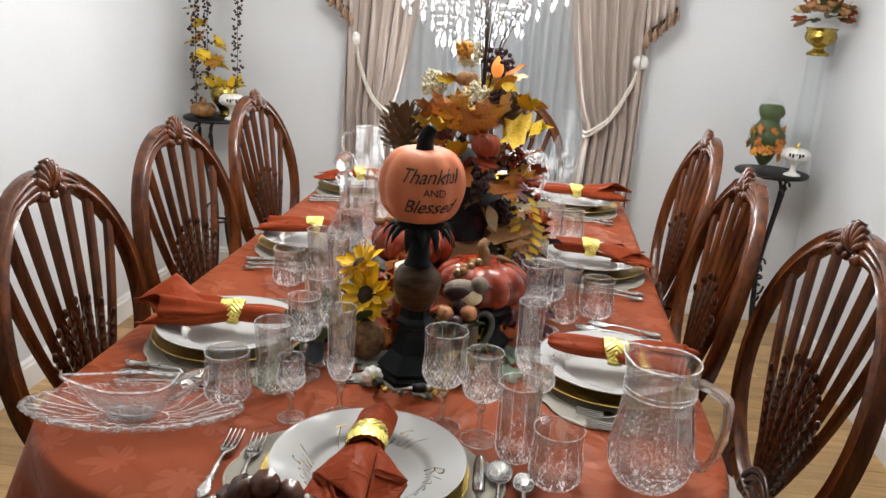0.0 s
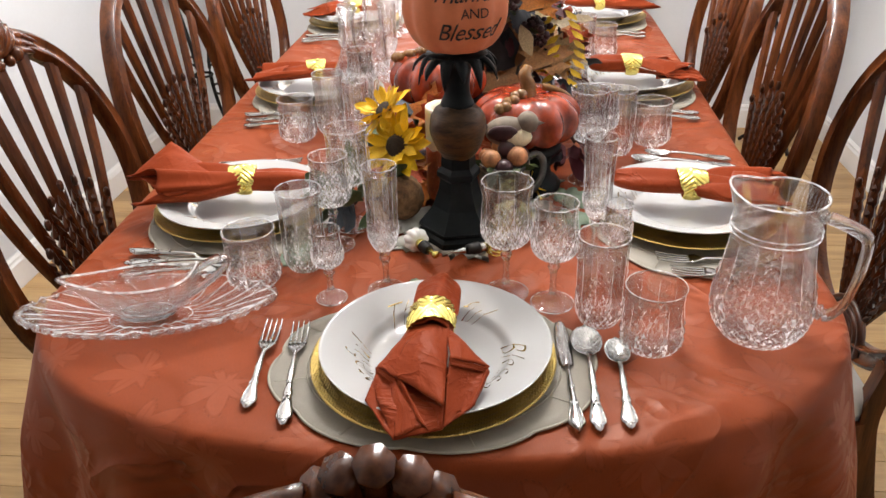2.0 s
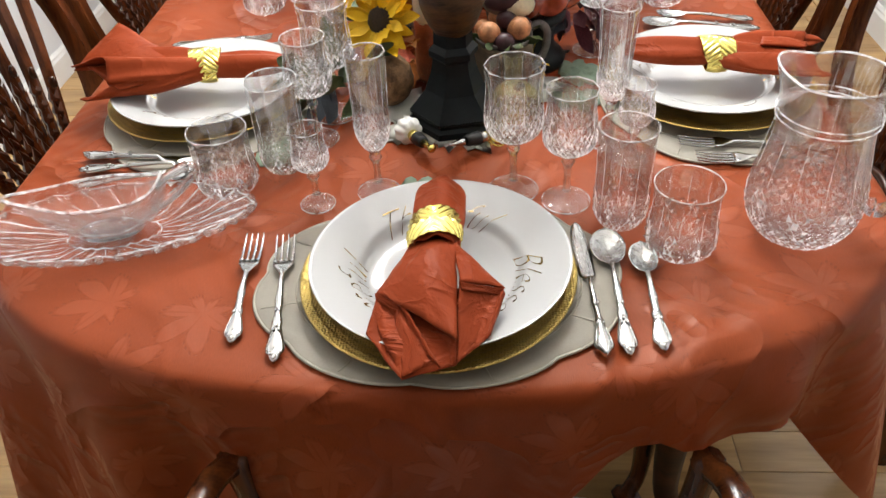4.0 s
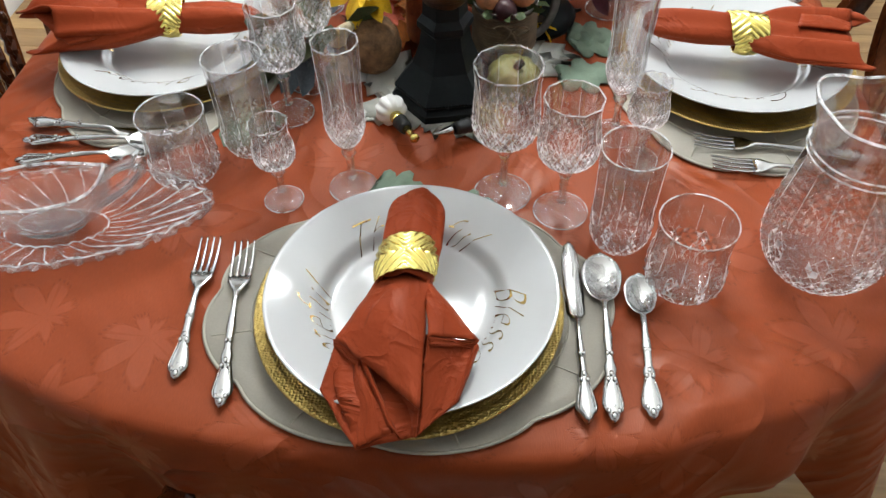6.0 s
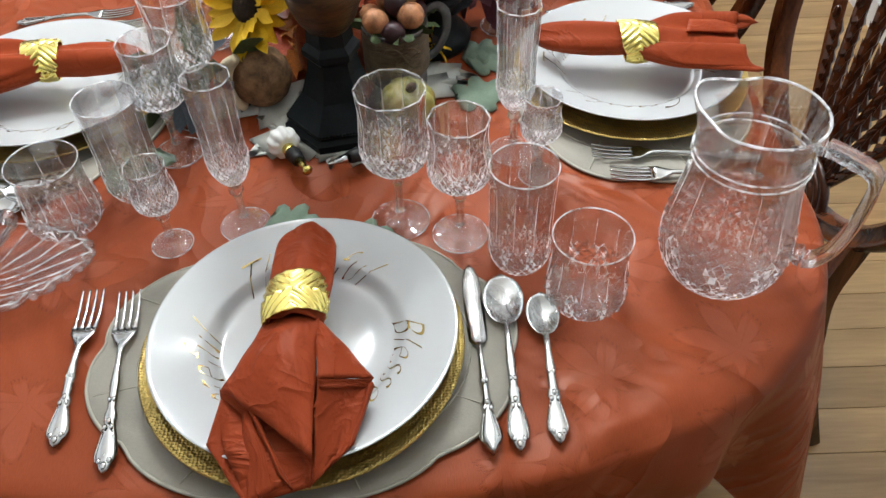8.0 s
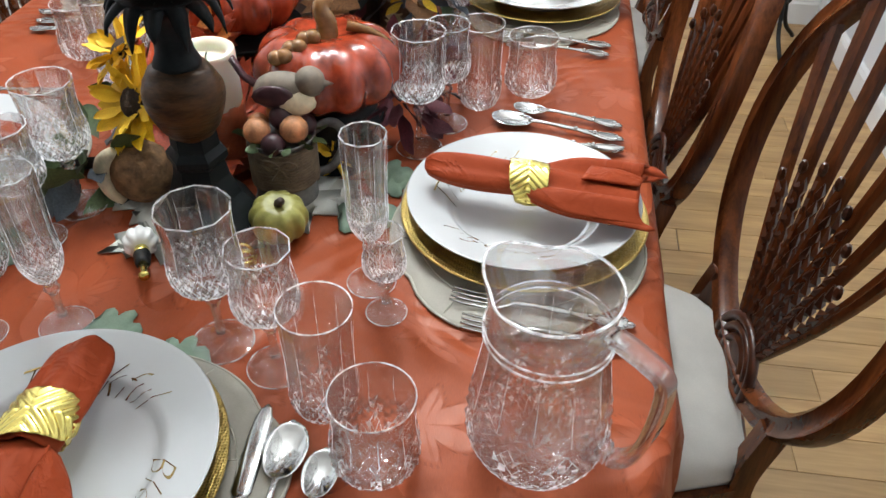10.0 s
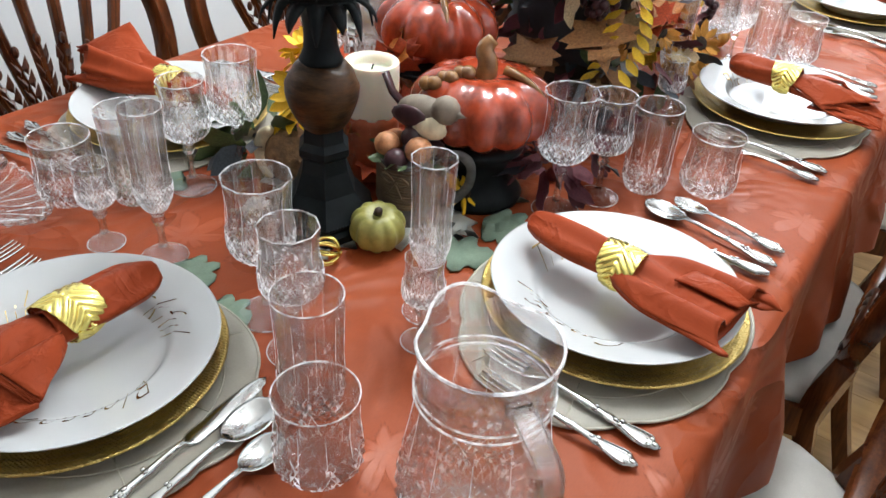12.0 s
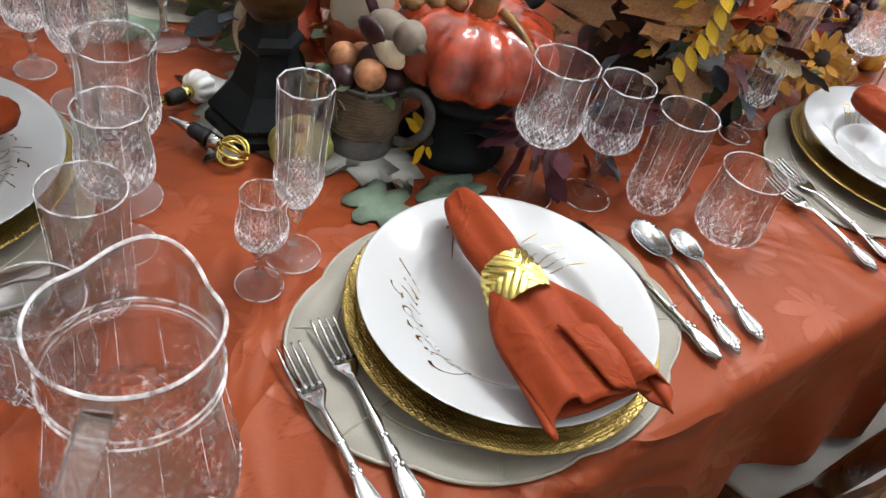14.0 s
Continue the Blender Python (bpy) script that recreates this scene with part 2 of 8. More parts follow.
RUST = (0.345, 0.064, 0.018)
M_CLOTH = damask_mat("rust_damask", RUST, 0.13, 1.0)
M_NAPKIN = damask_mat("rust_napkin", (0.33, 0.054, 0.018), 0.11, 0.7, 14.0, 0.12, 0.0016)
M_WALL = mat("white_wall_paint", (0.70, 0.725, 0.75), 0.6, var=0.03, scale=2.5, bump=0.1, fine=60)
# invented dark tone that soaks up light a white wall would bounce
M_BACK_DARK = mat("taupe_wall_paint", (0.22, 0.21, 0.20), 0.6, var=0.05, scale=2.5, bump=0.1, fine=60)
M_CEIL = mat("ceiling_paint", (0.82, 0.82, 0.81), 0.8, var=0.02, scale=3)
M_TRIM = mat("white_gloss_trim", (0.80, 0.80, 0.79), 0.35, var=0.03, scale=6, bump=0.05)
M_FLOOR = wood_mat("light_oak", (0.33, 0.185, 0.07), (0.58, 0.365, 0.155), 0.33, 0, 14.0, 0.25, 0.13)
M_GAP = mat("floor_gap", (0.12, 0.07, 0.035), 0.8)
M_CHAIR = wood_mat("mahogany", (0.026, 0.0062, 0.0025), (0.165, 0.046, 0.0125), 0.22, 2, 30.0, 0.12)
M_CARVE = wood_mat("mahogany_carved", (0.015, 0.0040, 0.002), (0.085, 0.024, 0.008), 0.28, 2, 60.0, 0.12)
M_TABLE = wood_mat("mahogany_table", (0.020, 0.006, 0.003), (0.08, 0.026, 0.010), 0.45, 0, 30.0, 0.4)
M_SEAT = mat("cream_upholstery", (0.60, 0.58, 0.53), 0.62, var=0.10, scale=14, bump=0.3, fine=420, depth=0.0008, sheen=0.2)
M_PLATE = mat("white_porcelain", (0.53, 0.54, 0.54), 0.12, var=0.015, scale=8, bump=0.0, coat=0.3)
M_GOLD = mat("bright_gold", (0.95, 0.74, 0.22), 0.22, 1.0, var=0.15, scale=40, bump=0.2, fine=300)
M_CHARGER = hammered_mat("hammered_gold", (0.55, 0.40, 0.13), 0.34, 0.0031, 0.0014)
M_FOIL = mat("gold_foil_print", (0.42, 0.30, 0.11), 0.2, 1.0, var=0.5, scale=25, bump=0.0)
M_STEEL = mat("polished_steel", (0.52, 0.52, 0.505), 0.11, 1.0, var=0.06, scale=60, bump=0.05, fine=300)
M_MAT = mat("taupe_quilted_cloth", (0.31, 0.285, 0.235), 0.6, var=0.12, scale=16, bump=0.4, fine=500, depth=0.0008, sheen=0.3)
M_PIPING = mat("pale_taupe_piping", (0.42, 0.39, 0.32), 0.7, var=0.12, scale=60, bump=0.4, fine=500)
M_GLASS = glass_mat("crystal_glass", (1, 1, 1), 0.22, 1.5, 0.05, 0.9)
M_PANE = glass_mat("window_glass", (0.96, 0.98, 0.98), 0.05)
# whitish see-through colour painted in for highlights on crystal edges and rims
M_EDGE_GLINT = edge_glint_mat("cut_crystal_edge", 0.72, 0.2)
M_RIM_GLINT = edge_glint_mat("crystal_rim", 0.42, 0.10)
M_CUT = glass_mat("cut_crystal", (1, 1, 1), 0.55, 1.5, 0.07, 0.6)
M_SOLIDGLASS = glass_mat("solid_glass", (1, 1, 1), 0.55, 1.5, 0.15)
M_BLACK = mat("black_paint", (0.010, 0.0125, 0.0135), 0.42, spec=0.15, var=0.3, scale=30, bump=0.2, fine=200)
M_IRON = mat("black_iron", (0.012, 0.012, 0.012), 0.5, 0.4, var=0.3, scale=40, bump=0.3)
M_SIGN = mat("matt_orange_pumpkin", (0.70, 0.20, 0.085), 0.5, var=0.10, scale=9, bump=0.2, fine=120)
M_INK = mat("black_ink", (0.02, 0.018, 0.018), 0.6, var=0.2)
M_CERAMIC = mat("glazed_red_orange", (0.30, 0.040, 0.014), 0.16, var=0.55, scale=38, bump=0.3, fine=110, depth=0.0008, coat=0.55, stretch=(1, 1, 0.6))
M_STEM = mat("amber_glaze", (0.22, 0.10, 0.03), 0.12, var=0.5, scale=25, coat=0.5)
M_GOURD = mat("olive_gourd", (0.30, 0.28, 0.075), 0.4, var=0.35, scale=22, bump=0.3)
M_BULB = mat("brown_fur_bulb", (0.055, 0.023, 0.007), 0.38, var=0.8, scale=22, bump=0.6, fine=120, depth=0.002, coat=0.12, spec=0.3, stretch=(1, 1, 4))
M_WAX = mat("ivory_wax", (0.80, 0.76, 0.62), 0.4, var=0.04, scale=10, sss=0.3)
M_WAXRED = mat("rust_leaf_wax", (0.45, 0.10, 0.04), 0.4, var=0.4, scale=40)
M_TWINE = mat("brown_twine", (0.15, 0.105, 0.065), 0.85, var=0.35, scale=60, bump=0.6, fine=400, depth=0.001)
M_TIN = mat("weathered_tin", (0.17, 0.165, 0.16), 0.5, 0.5, var=0.45, scale=26, bump=0.4)
M_BERRY = mat("peach_berry", (0.50, 0.22, 0.10), 0.5, var=0.55, scale=55, bump=0.4, fine=200)
M_DKBERRY = mat("dark_plum_berry", (0.05, 0.018, 0.022), 0.35, var=0.4, scale=60)
M_BIRD = mat("grey_brown_bird", (0.20, 0.16, 0.12), 0.6, var=0.35, scale=60, bump=0.3)
M_CREAM = mat("cream_plush", (0.72, 0.62, 0.42), 0.8, var=0.2, scale=60, bump=0.6, fine=300, depth=0.002)
M_FUR = mat("brown_burlap", (0.22, 0.12, 0.055), 0.9, var=0.5, scale=80, bump=0.9, fine=260, depth=0.003)
M_WHITEP = mat("white_ceramic", (0.80, 0.79, 0.76), 0.3, var=0.05, scale=30)
M_RUBBER = mat("black_rubber", (0.012, 0.012, 0.012), 0.5)
M_FELTW = mat("ivory_felt_leaf", (0.60, 0.60, 0.54), 0.8, var=0.12, scale=30, bump=0.5, fine=400)
M_FELTG = mat("sage_felt_leaf", (0.19, 0.26, 0.19), 0.8, var=0.25, scale=30, bump=0.5, fine=400)
M_LEAF = {n: mat("leaf_" + n, c, r, var=0.35, scale=28, bump=0.5, fine=90, depth=0.001, random=0.25) for n, c, r in (
    ("yellow", (0.82, 0.50, 0.03), 0.5), ("gold", (0.58, 0.27, 0.04), 0.5), ("orange", (0.55, 0.19, 0.04), 0.5), ("rust", (0.40, 0.06, 0.02), 0.5),
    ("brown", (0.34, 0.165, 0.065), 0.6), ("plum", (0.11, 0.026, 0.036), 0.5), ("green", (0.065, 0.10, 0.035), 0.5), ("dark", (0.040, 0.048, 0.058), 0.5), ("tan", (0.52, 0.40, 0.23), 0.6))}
M_PETAL = mat("sunflower_petal", (0.88, 0.50, 0.015), 0.55, var=0.25, scale=40, random=0.1)
M_SEED = mat("dark_seed_head", (0.035, 0.02, 0.012), 0.8, var=0.5, scale=200, bump=0.8, fine=500, depth=0.002)
M_LACE = mat("cream_lace_flower", (0.66, 0.62, 0.46), 0.8, var=0.25, scale=60, bump=0.6)
M_CONE = mat("pine_cone_scale", (0.20, 0.13, 0.075), 0.7, var=0.5, scale=40, bump=0.5, random=0.2)
M_TWIG = mat("dark_twig", (0.045, 0.028, 0.018), 0.7, var=0.3)
M_DRAPE = mat("beige_velvet", (0.46, 0.385, 0.34), 0.7, var=0.10, scale=9, bump=0.4, fine=220, depth=0.001, sheen=0.3, stretch=(3, 3, 0.5))
M_ROPE = mat("ivory_cord", (0.66, 0.62, 0.55), 0.8, var=0.15, scale=80, bump=0.6, fine=300)
M_FRINGE = mat("brown_tassel", (0.34, 0.22, 0.15), 0.8, var=0.4, scale=60)
M_PINKGOLD = mat("antique_gold", (0.42, 0.30, 0.07), 0.25, 0.9, var=0.45, scale=30, bump=0.4)


def sheer_mat():
    m = bpy.data.materials.new("white_sheer")
    n, l, b = nodes_of(m)
    d, t, tr = n.new("ShaderNodeBsdfDiffuse"), n.new("ShaderNodeBsdfTranslucent"), n.new("ShaderNodeBsdfTransparent")
    d.inputs[0].default_value = t.inputs[0].default_value = (0.74, 0.78, 0.82, 1)
    a, c = n.new("ShaderNodeMixShader"), n.new("ShaderNodeMixShader")
    wv = n.new("ShaderNodeTexNoise")
    wv.inputs["Scale"].default_value = 700
    rg = n.new("ShaderNodeMapRange")
    rg.inputs["To Min"].default_value, rg.inputs["To Max"].default_value = 0.12, 0.3
    l.new(wv.outputs[0], rg.inputs[0])
    a.inputs[0].default_value = 0.45
    l.new(d.outputs[0], a.inputs[1]), l.new(t.outputs[0], a.inputs[2])
    l.new(rg.outputs[0], c.inputs[0])
    l.new(a.outputs[0], c.inputs[1]), l.new(tr.outputs[0], c.inputs[2])
    l.new(c.outputs[0], n["Material Output"].inputs[0])
    return m


def glow_mat(name, colour, strength):
    m = bpy.data.materials.new(name)
    n, l, b = nodes_of(m)
    b.inputs["Base Color"].default_value = (*colour, 1)
    b.inputs["Emission Color"].default_value = (*colour, 1)
    b.inputs["Emission Strength"].default_value = strength
    return m


M_SHEER = sheer_mat()
M_FLAME = glow_mat("lit_bulb", (1.0, 0.93, 0.82), 60.0)
M_AMBER = glow_mat("lit_amber_glass", (1.0, 0.36, 0.08), 0.5)
M_DROP = glass_mat("chandelier_crystal", (1, 1, 1), 0.5, 1.6, 0.25)
M_THIN = glass_mat("thin_clear_glass", (0.98, 0.99, 0.99), 0.03, 1.45, 0.01, 0.2)

GLASSES = (M_GLASS, M_SOLIDGLASS, M_DROP, M_THIN)

# ---- building helpers ----
def link(name, me, material, parent=None, label="", smooth=True, m=None):
    ob = new(name, me)
    if material:
        me.materials.append(material)
    if smooth:
        me.polygons.foreach_set("use_smooth", [True] * len(me.polygons))
    if parent:
        ob.parent = parent
    if m is not None:
        ob.matrix_basis = m
    return tagged(ob, label)


def part(name, bm, material, parent=None, label="", smooth=True, m=None):
    """Links a bmesh as one mesh object, under a thing or a part if one is given."""
    bmesh.ops.recalc_face_normals(bm, faces=bm.faces)
    if material in GLASSES and bm.calc_volume(signed=True) < 0:
        bmesh.ops.reverse_faces(bm, faces=bm.faces)
    me = bpy.data.meshes.new(name)
    bm.to_mesh(me)
    bm.free()
    return link(name, me, material, parent, label, smooth, m)


def auto_smooth(ob, angle=35):
    ob.data.set_sharp_from_angle(angle=radians(angle))
    return ob


def thing(name, m, label, category, group="", kind=""):
    ob = new(name)
    ob.matrix_basis = m
    ob.empty_display_size = 0.05
    return tagged(ob, label, category, group, kind)


def copies(ob, poses, labels=None):
    """Copies of a thing at further poses."""
    out = [ob]
    for i, m in enumerate(poses):
        c = copy_thing(ob, m)
        if labels and labels[i]:
            tagged(c, labels[i])
        out.append(c)
    return out


def box(bm, x0, x1, y0, y1, z0, z1, bevel=0.0):
    made = bmesh.ops.create_cube(bm, size=1.0, matrix=Matrix.Translation(((x0 + x1) / 2, (y0 + y1) / 2, (z0 + z1) / 2)) @ Matrix.Diagonal((x1 - x0, y1 - y0, z1 - z0, 1)))
    if bevel:
        edges = list({e for v in made["verts"] for e in v.link_edges})
        bmesh.ops.bevel(bm, geom=edges, offset=bevel, segments=2, affect="EDGES", profile=0.5)
    return bm


def boxed(*a, bevel=0.0):
    return box(bmesh.new(), *a, bevel=bevel)


def lathe(profile, seg=32, shape=None, bm=None, m=None):
    """Turns a profile of (radius, height) round z; shape(r, z, angle) may change the radius."""
    bm = bm or bmesh.new()
    rings = []
    for r, z in profile:
        if r < 1e-5:
            rings.append([bm.verts.new((0, 0, z))])
            continue
        ring = []
        for k in range(seg):
            a = k * math.tau / seg
            q = shape(r, z, a) if shape else r
            ring.append(bm.verts.new((q * math.cos(a), q * math.sin(a), z)))
        rings.append(ring)
    for p, q in zip(rings, rings[1:]):
        if len(p) == 1 and len(q) == 1:
            continue
        for k in range(seg):
            j = (k + 1) % seg
            if len(p) == 1:
                bm.faces.new((p[0], q[j], q[k]))
            elif len(q) == 1:
                bm.faces.new((p[k], p[j], q[0]))
            else:
                bm.faces.new((p[k], p[j], q[j], q[k]))
    if m is not None:
        bmesh.ops.transform(bm, matrix=m, verts=[v for ring in rings for v in ring])
    return bm


def spline(pts, steps=6):
    """A smooth line through points (Catmull-Rom)."""
    p = [Vector(q) for q in pts]
    p = [p[0] * 2 - p[1]] + p + [p[-1] * 2 - p[-2]]
    out = []
    for a, b, c, d in zip(p, p[1:], p[2:], p[3:]):
        for i in range(steps):
            t = i / steps
            out.append(0.5 * (2 * b + (c - a) * t + (2 * a - 5 * b + 4 * c - d) * t * t + (3 * b - a - 3 * c + d) * t ** 3))
    out.append(p[-2])
    return out


def sweep(bm, pts, section, up=(0, 0, 1), closed=False, cap=True):
    """Sweeps section(i, t) -> [(side, up), ...] along a line of points."""
    pts = [Vector(p) for p in pts]
    n = len(pts)
    rings = []
    up = Vector(up)
    for i, p in enumerate(pts):
        a, b = (pts[i - 1], pts[(i + 1) % n]) if closed else (pts[max(i - 1, 0)], pts[min(i + 1, n - 1)])
        t = (b - a).normalized()
        s = t.cross(up)
        if s.length < 1e-4:
            s = t.cross(Vector((1, 0, 0.01)))
        s.normalize()
        u = s.cross(t).normalized()
        rings.append([bm.verts.new(p + s * x + u * y) for x, y in section(i, i / max(1, n - 1))])
    pairs = list(zip(rings, rings[1:])) + ([(rings[-1], rings[0])] if closed else [])
    for p, q in pairs:
        for k in range(len(p)):
            j = (k + 1) % len(p)
            bm.faces.new((p[k], p[j], q[j], q[k]))
    if cap and not closed:
        bm.faces.new(rings[0][::-1])
        bm.faces.new(rings[-1])
    return bm


def tube(bm, pts, radius, seg=6, closed=False, up=(0, 0, 1)):
    rad = radius if callable(radius) else (lambda t: radius)
    return sweep(bm, pts, lambda i, t: [(rad(t) * math.cos(k * math.tau / seg), rad(t) * math.sin(k * math.tau / seg)) for k in range(seg)], up, closed)


def ball(bm, at, r, seg=10, rings=6, squash=(1, 1, 1), m=None):
    mm = Matrix.Translation(at) @ (m or Matrix()) @ Matrix.Diagonal((r * squash[0], r * squash[1], r * squash[2], 1))
    bmesh.ops.create_uvsphere(bm, u_segments=seg, v_segments=rings, radius=1.0, matrix=mm)
    return bm


def sheet(bm, fn, nu, nv, uv=None):
    """A grid surface fn(u, v), u and v from 0 to 1."""
    g = [[bm.verts.new(fn(i / nu, j / nv)) for j in range(nv + 1)] for i in range(nu + 1)]
    lay = bm.loops.layers.uv.verify() if uv else None
    for i in range(nu):
        for j in range(nv):
            f = bm.faces.new((g[i][j], g[i + 1][j], g[i + 1][j + 1], g[i][j + 1]))
            if lay:
                for lp, (a, b) in zip(f.loops, ((i, j), (i + 1, j), (i + 1, j + 1), (i, j + 1))):
                    lp[lay].uv = uv(a / nu, b / nv)
    return bm


def solid(ob, thick, offset=0.0):
    md = ob.modifiers.new("thickness", "SOLIDIFY")
    md.thickness, md.offset = thick, offset
    return ob


def text_bm(words, size, shear=0.0, spacing=1.0, bold=0.0):
    """Flat lettering in the built-in font, centred on x, as a bmesh."""
    cu = bpy.data.curves.new("lettering", "FONT")
    cu.body, cu.size, cu.shear, cu.space_character, cu.align_x, cu.offset = words, size, shear, spacing, "CENTER", bold
    cu.resolution_u = 3
    ob = new("lettering", cu)
    dg = bpy.context.evaluated_depsgraph_get()
    me = bpy.data.meshes.new_from_object(ob.evaluated_get(dg))
    bm = bmesh.new()
    bm.from_mesh(me)
    bpy.data.objects.remove(ob)
    bpy.data.curves.remove(cu)
    bpy.data.meshes.remove(me)
    return bm


def run(points, n):
    """A smooth profile through (radius, height) points."""
    return [(max(0.0, p.x), p.z) for p in spline([(r, 0, z) for r, z in points], n)]

# ---- the room ----
X0, X1, Y0, Y1, H = -1.55, 1.55, -2.4, 3.15, 2.5
TH = 0.12


def wall(name, pieces, label, paint=M_WALL):
    w = thing(name, Matrix(), label, "wall", kind="structure")
    bm = bmesh.new()
    for p in pieces:
        box(bm, *p)
    part("wall_face", bm, paint, w, smooth=False)
    return w


wall("wall_west", [(X0 - TH, X0, Y0 - TH, Y1 + TH, 0, H)], "plain white painted wall")
wall("wall_east", [(X1, X1 + TH, Y0 - TH, Y1 + TH, 0, H)], "plain white painted wall")
WX0, WX1, WZ0, WZ1 = -0.58, 0.42, 0.55, 2.15
wall("wall_north", [(X0, WX0, Y1, Y1 + TH, 0, H), (WX1, X1, Y1, Y1 + TH, 0, H), (WX0, WX1, Y1, Y1 + TH, 0, WZ0), (WX0, WX1, Y1, Y1 + TH, WZ1, H)], "white painted wall with a curtained window")
# south wall is never in view; darkened to keep the cloth's front dim
wall("wall_south", [(X0, X1, Y0 - TH, Y0, 0, H)], "plain unseen wall, darkened to cut bounced light", M_BACK_DARK)
ceiling = tagged(part("ceiling", boxed(X0 - TH, X1 + TH, Y0 - TH, Y1 + TH, H, H + 0.1), M_CEIL, smooth=False), "plain white ceiling", "ceiling", kind="structure")

# skirting boards: a board with a moulded cap, butted at the corners
bb = thing("baseboard", Matrix(), "white painted skirting boards along the walls", "baseboard", kind="structure")
for name, line in (("board_west", ((X0, Y0), (X0, Y1))), ("board_east", ((X1, Y1), (X1, Y0))), ("board_north", ((X0 + 0.02, Y1), (X1 - 0.02, Y1)))):
    (xa, ya), (xb, yb) = line
    prof = [(0.0, 0.0), (0.016, 0.0), (0.016, 0.085), (0.011, 0.095), (0.011, 0.102), (0.004, 0.112), (0.0, 0.112)]
    bm = bmesh.new()
    d = Vector((xb - xa, yb - ya, 0)).normalized()
    inn = Vector((d.y, -d.x, 0))
    r0 = [bm.verts.new(Vector((xa, ya, 0)) + inn * p + Vector((0, 0, q))) for p, q in prof]
    r1 = [bm.verts.new(Vector((xb, yb, 0)) + inn * p + Vector((0, 0, q))) for p, q in prof]
    for i in range(len(prof)):
        j = (i + 1) % len(prof)
        bm.faces.new((r0[i], r0[j], r1[j], r1[i]))
    bm.faces.new(r0), bm.faces.new(r1[::-1])
    part(name, bm, M_TRIM, bb, smooth=False)

floor = tagged(part("floor", boxed(X0 - TH, X1 + TH, Y0 - TH, Y1 + TH, -0.1, -0.004), M_GAP, smooth=False), "light golden oak plank floor", "floor", kind="structure")

# ---- dining table and tablecloth ----
TZ = 0.76
HW, NEAR, FAR = 0.565, 0.027, 2.50


def outline(a, grow=0.0):
    """Bowed table edge: long straight sides, full rounded ends."""
    n = 300
    hl = (FAR - NEAR) / 2
    cy = (FAR + NEAR) / 2
    end = 0.36
    x, y = math.cos(a), math.sin(a)
    ex = abs(x) ** (2 / 2.3) * (1 if x >= 0 else -1)
    ey = abs(y) ** (2 / 2.3) * (1 if y >= 0 else -1)
    px = ex * (HW + grow)
    py = cy + ey * (end + grow) + (1 if y >= 0 else -1) * (hl - end)
    return Vector((px, py))


ANG = []
for k in range(4):
    for i in range(36):
        u = i / 36
        s = u
        ANG.append(k * math.pi / 2 + s * math.pi / 2)
EDGE = []
for a in ANG:
    EDGE.append(outline(a))
# straight sides need points of their own
ring_pts = []
for i, p in enumerate(EDGE):
    q = EDGE[(i + 1) % len(EDGE)]
    n = max(1, int((q - p).length / 0.02))
    for j in range(n):
        ring_pts.append(p.lerp(q, j / n))
NR = len(ring_pts)
MID = Vector((0, (FAR + NEAR) / 2))

table = thing("dining_table", pose(0, MID.y, 0), "long dark mahogany dining table under a rust cloth", "table")
bm = bmesh.new()
top = [bm.verts.new((p.x * 0.985, (p.y - MID.y) * 0.99, TZ - 0.006)) for p in ring_pts]
bot = [bm.verts.new((p.x * 0.985, (p.y - MID.y) * 0.99, TZ - 0.034)) for p in ring_pts]
bm.faces.new(top), bm.faces.new(bot[::-1])
for i in range(NR):
    j = (i + 1) % NR
    bm.faces.new((top[i], bot[i], bot[j], top[j]))
part("tabletop", bm, M_TABLE, table, smooth=False)
part("apron", boxed(-0.43, 0.43, -0.95, 0.95, TZ - 0.12, TZ - 0.035), M_TABLE, table, smooth=False)


def cabriole(bm, x, y, z0, z1, out, thick=0.03):
    """A curved furniture leg with a knee and a pad foot, bowing towards out."""
    o = Vector((*out, 0))
    h = z1 - z0
    line = spline([Vector((x, y, z1)), Vector((x, y, z1 - 0.08 * h)) + o * 0.02, Vector((x, y, z1 - 0.25 * h)) + o * 0.03, Vector((x, y, z1 - 0.6 * h)) - o * 0.005, Vector((x, y, z0 + 0.1 * h)) - o * 0.005, Vector((x, y, z0 + 0.03 * h)) + o * 0.025, Vector((x, y, z0)) + o * 0.03], 5)
    w = lambda t: thick * (1.0 + 0.35 * math.exp(-((t - 0.2) / 0.12) ** 2) - 0.45 * min(1, max(0, (t - 0.3) / 0.35)) + 0.55 * math.exp(-((t - 0.97) / 0.06) ** 2))
    return tube(bm, line, w, 8, up=(0.3, 0.9, 0.05))


for x in (-1, 1):
    for y in (-1, 1):
        part("leg", cabriole(bmesh.new(), x * 0.40, y * 0.88, 0, TZ - 0.05, (x * 0.7, y * 0.7), 0.042), M_TABLE, table)


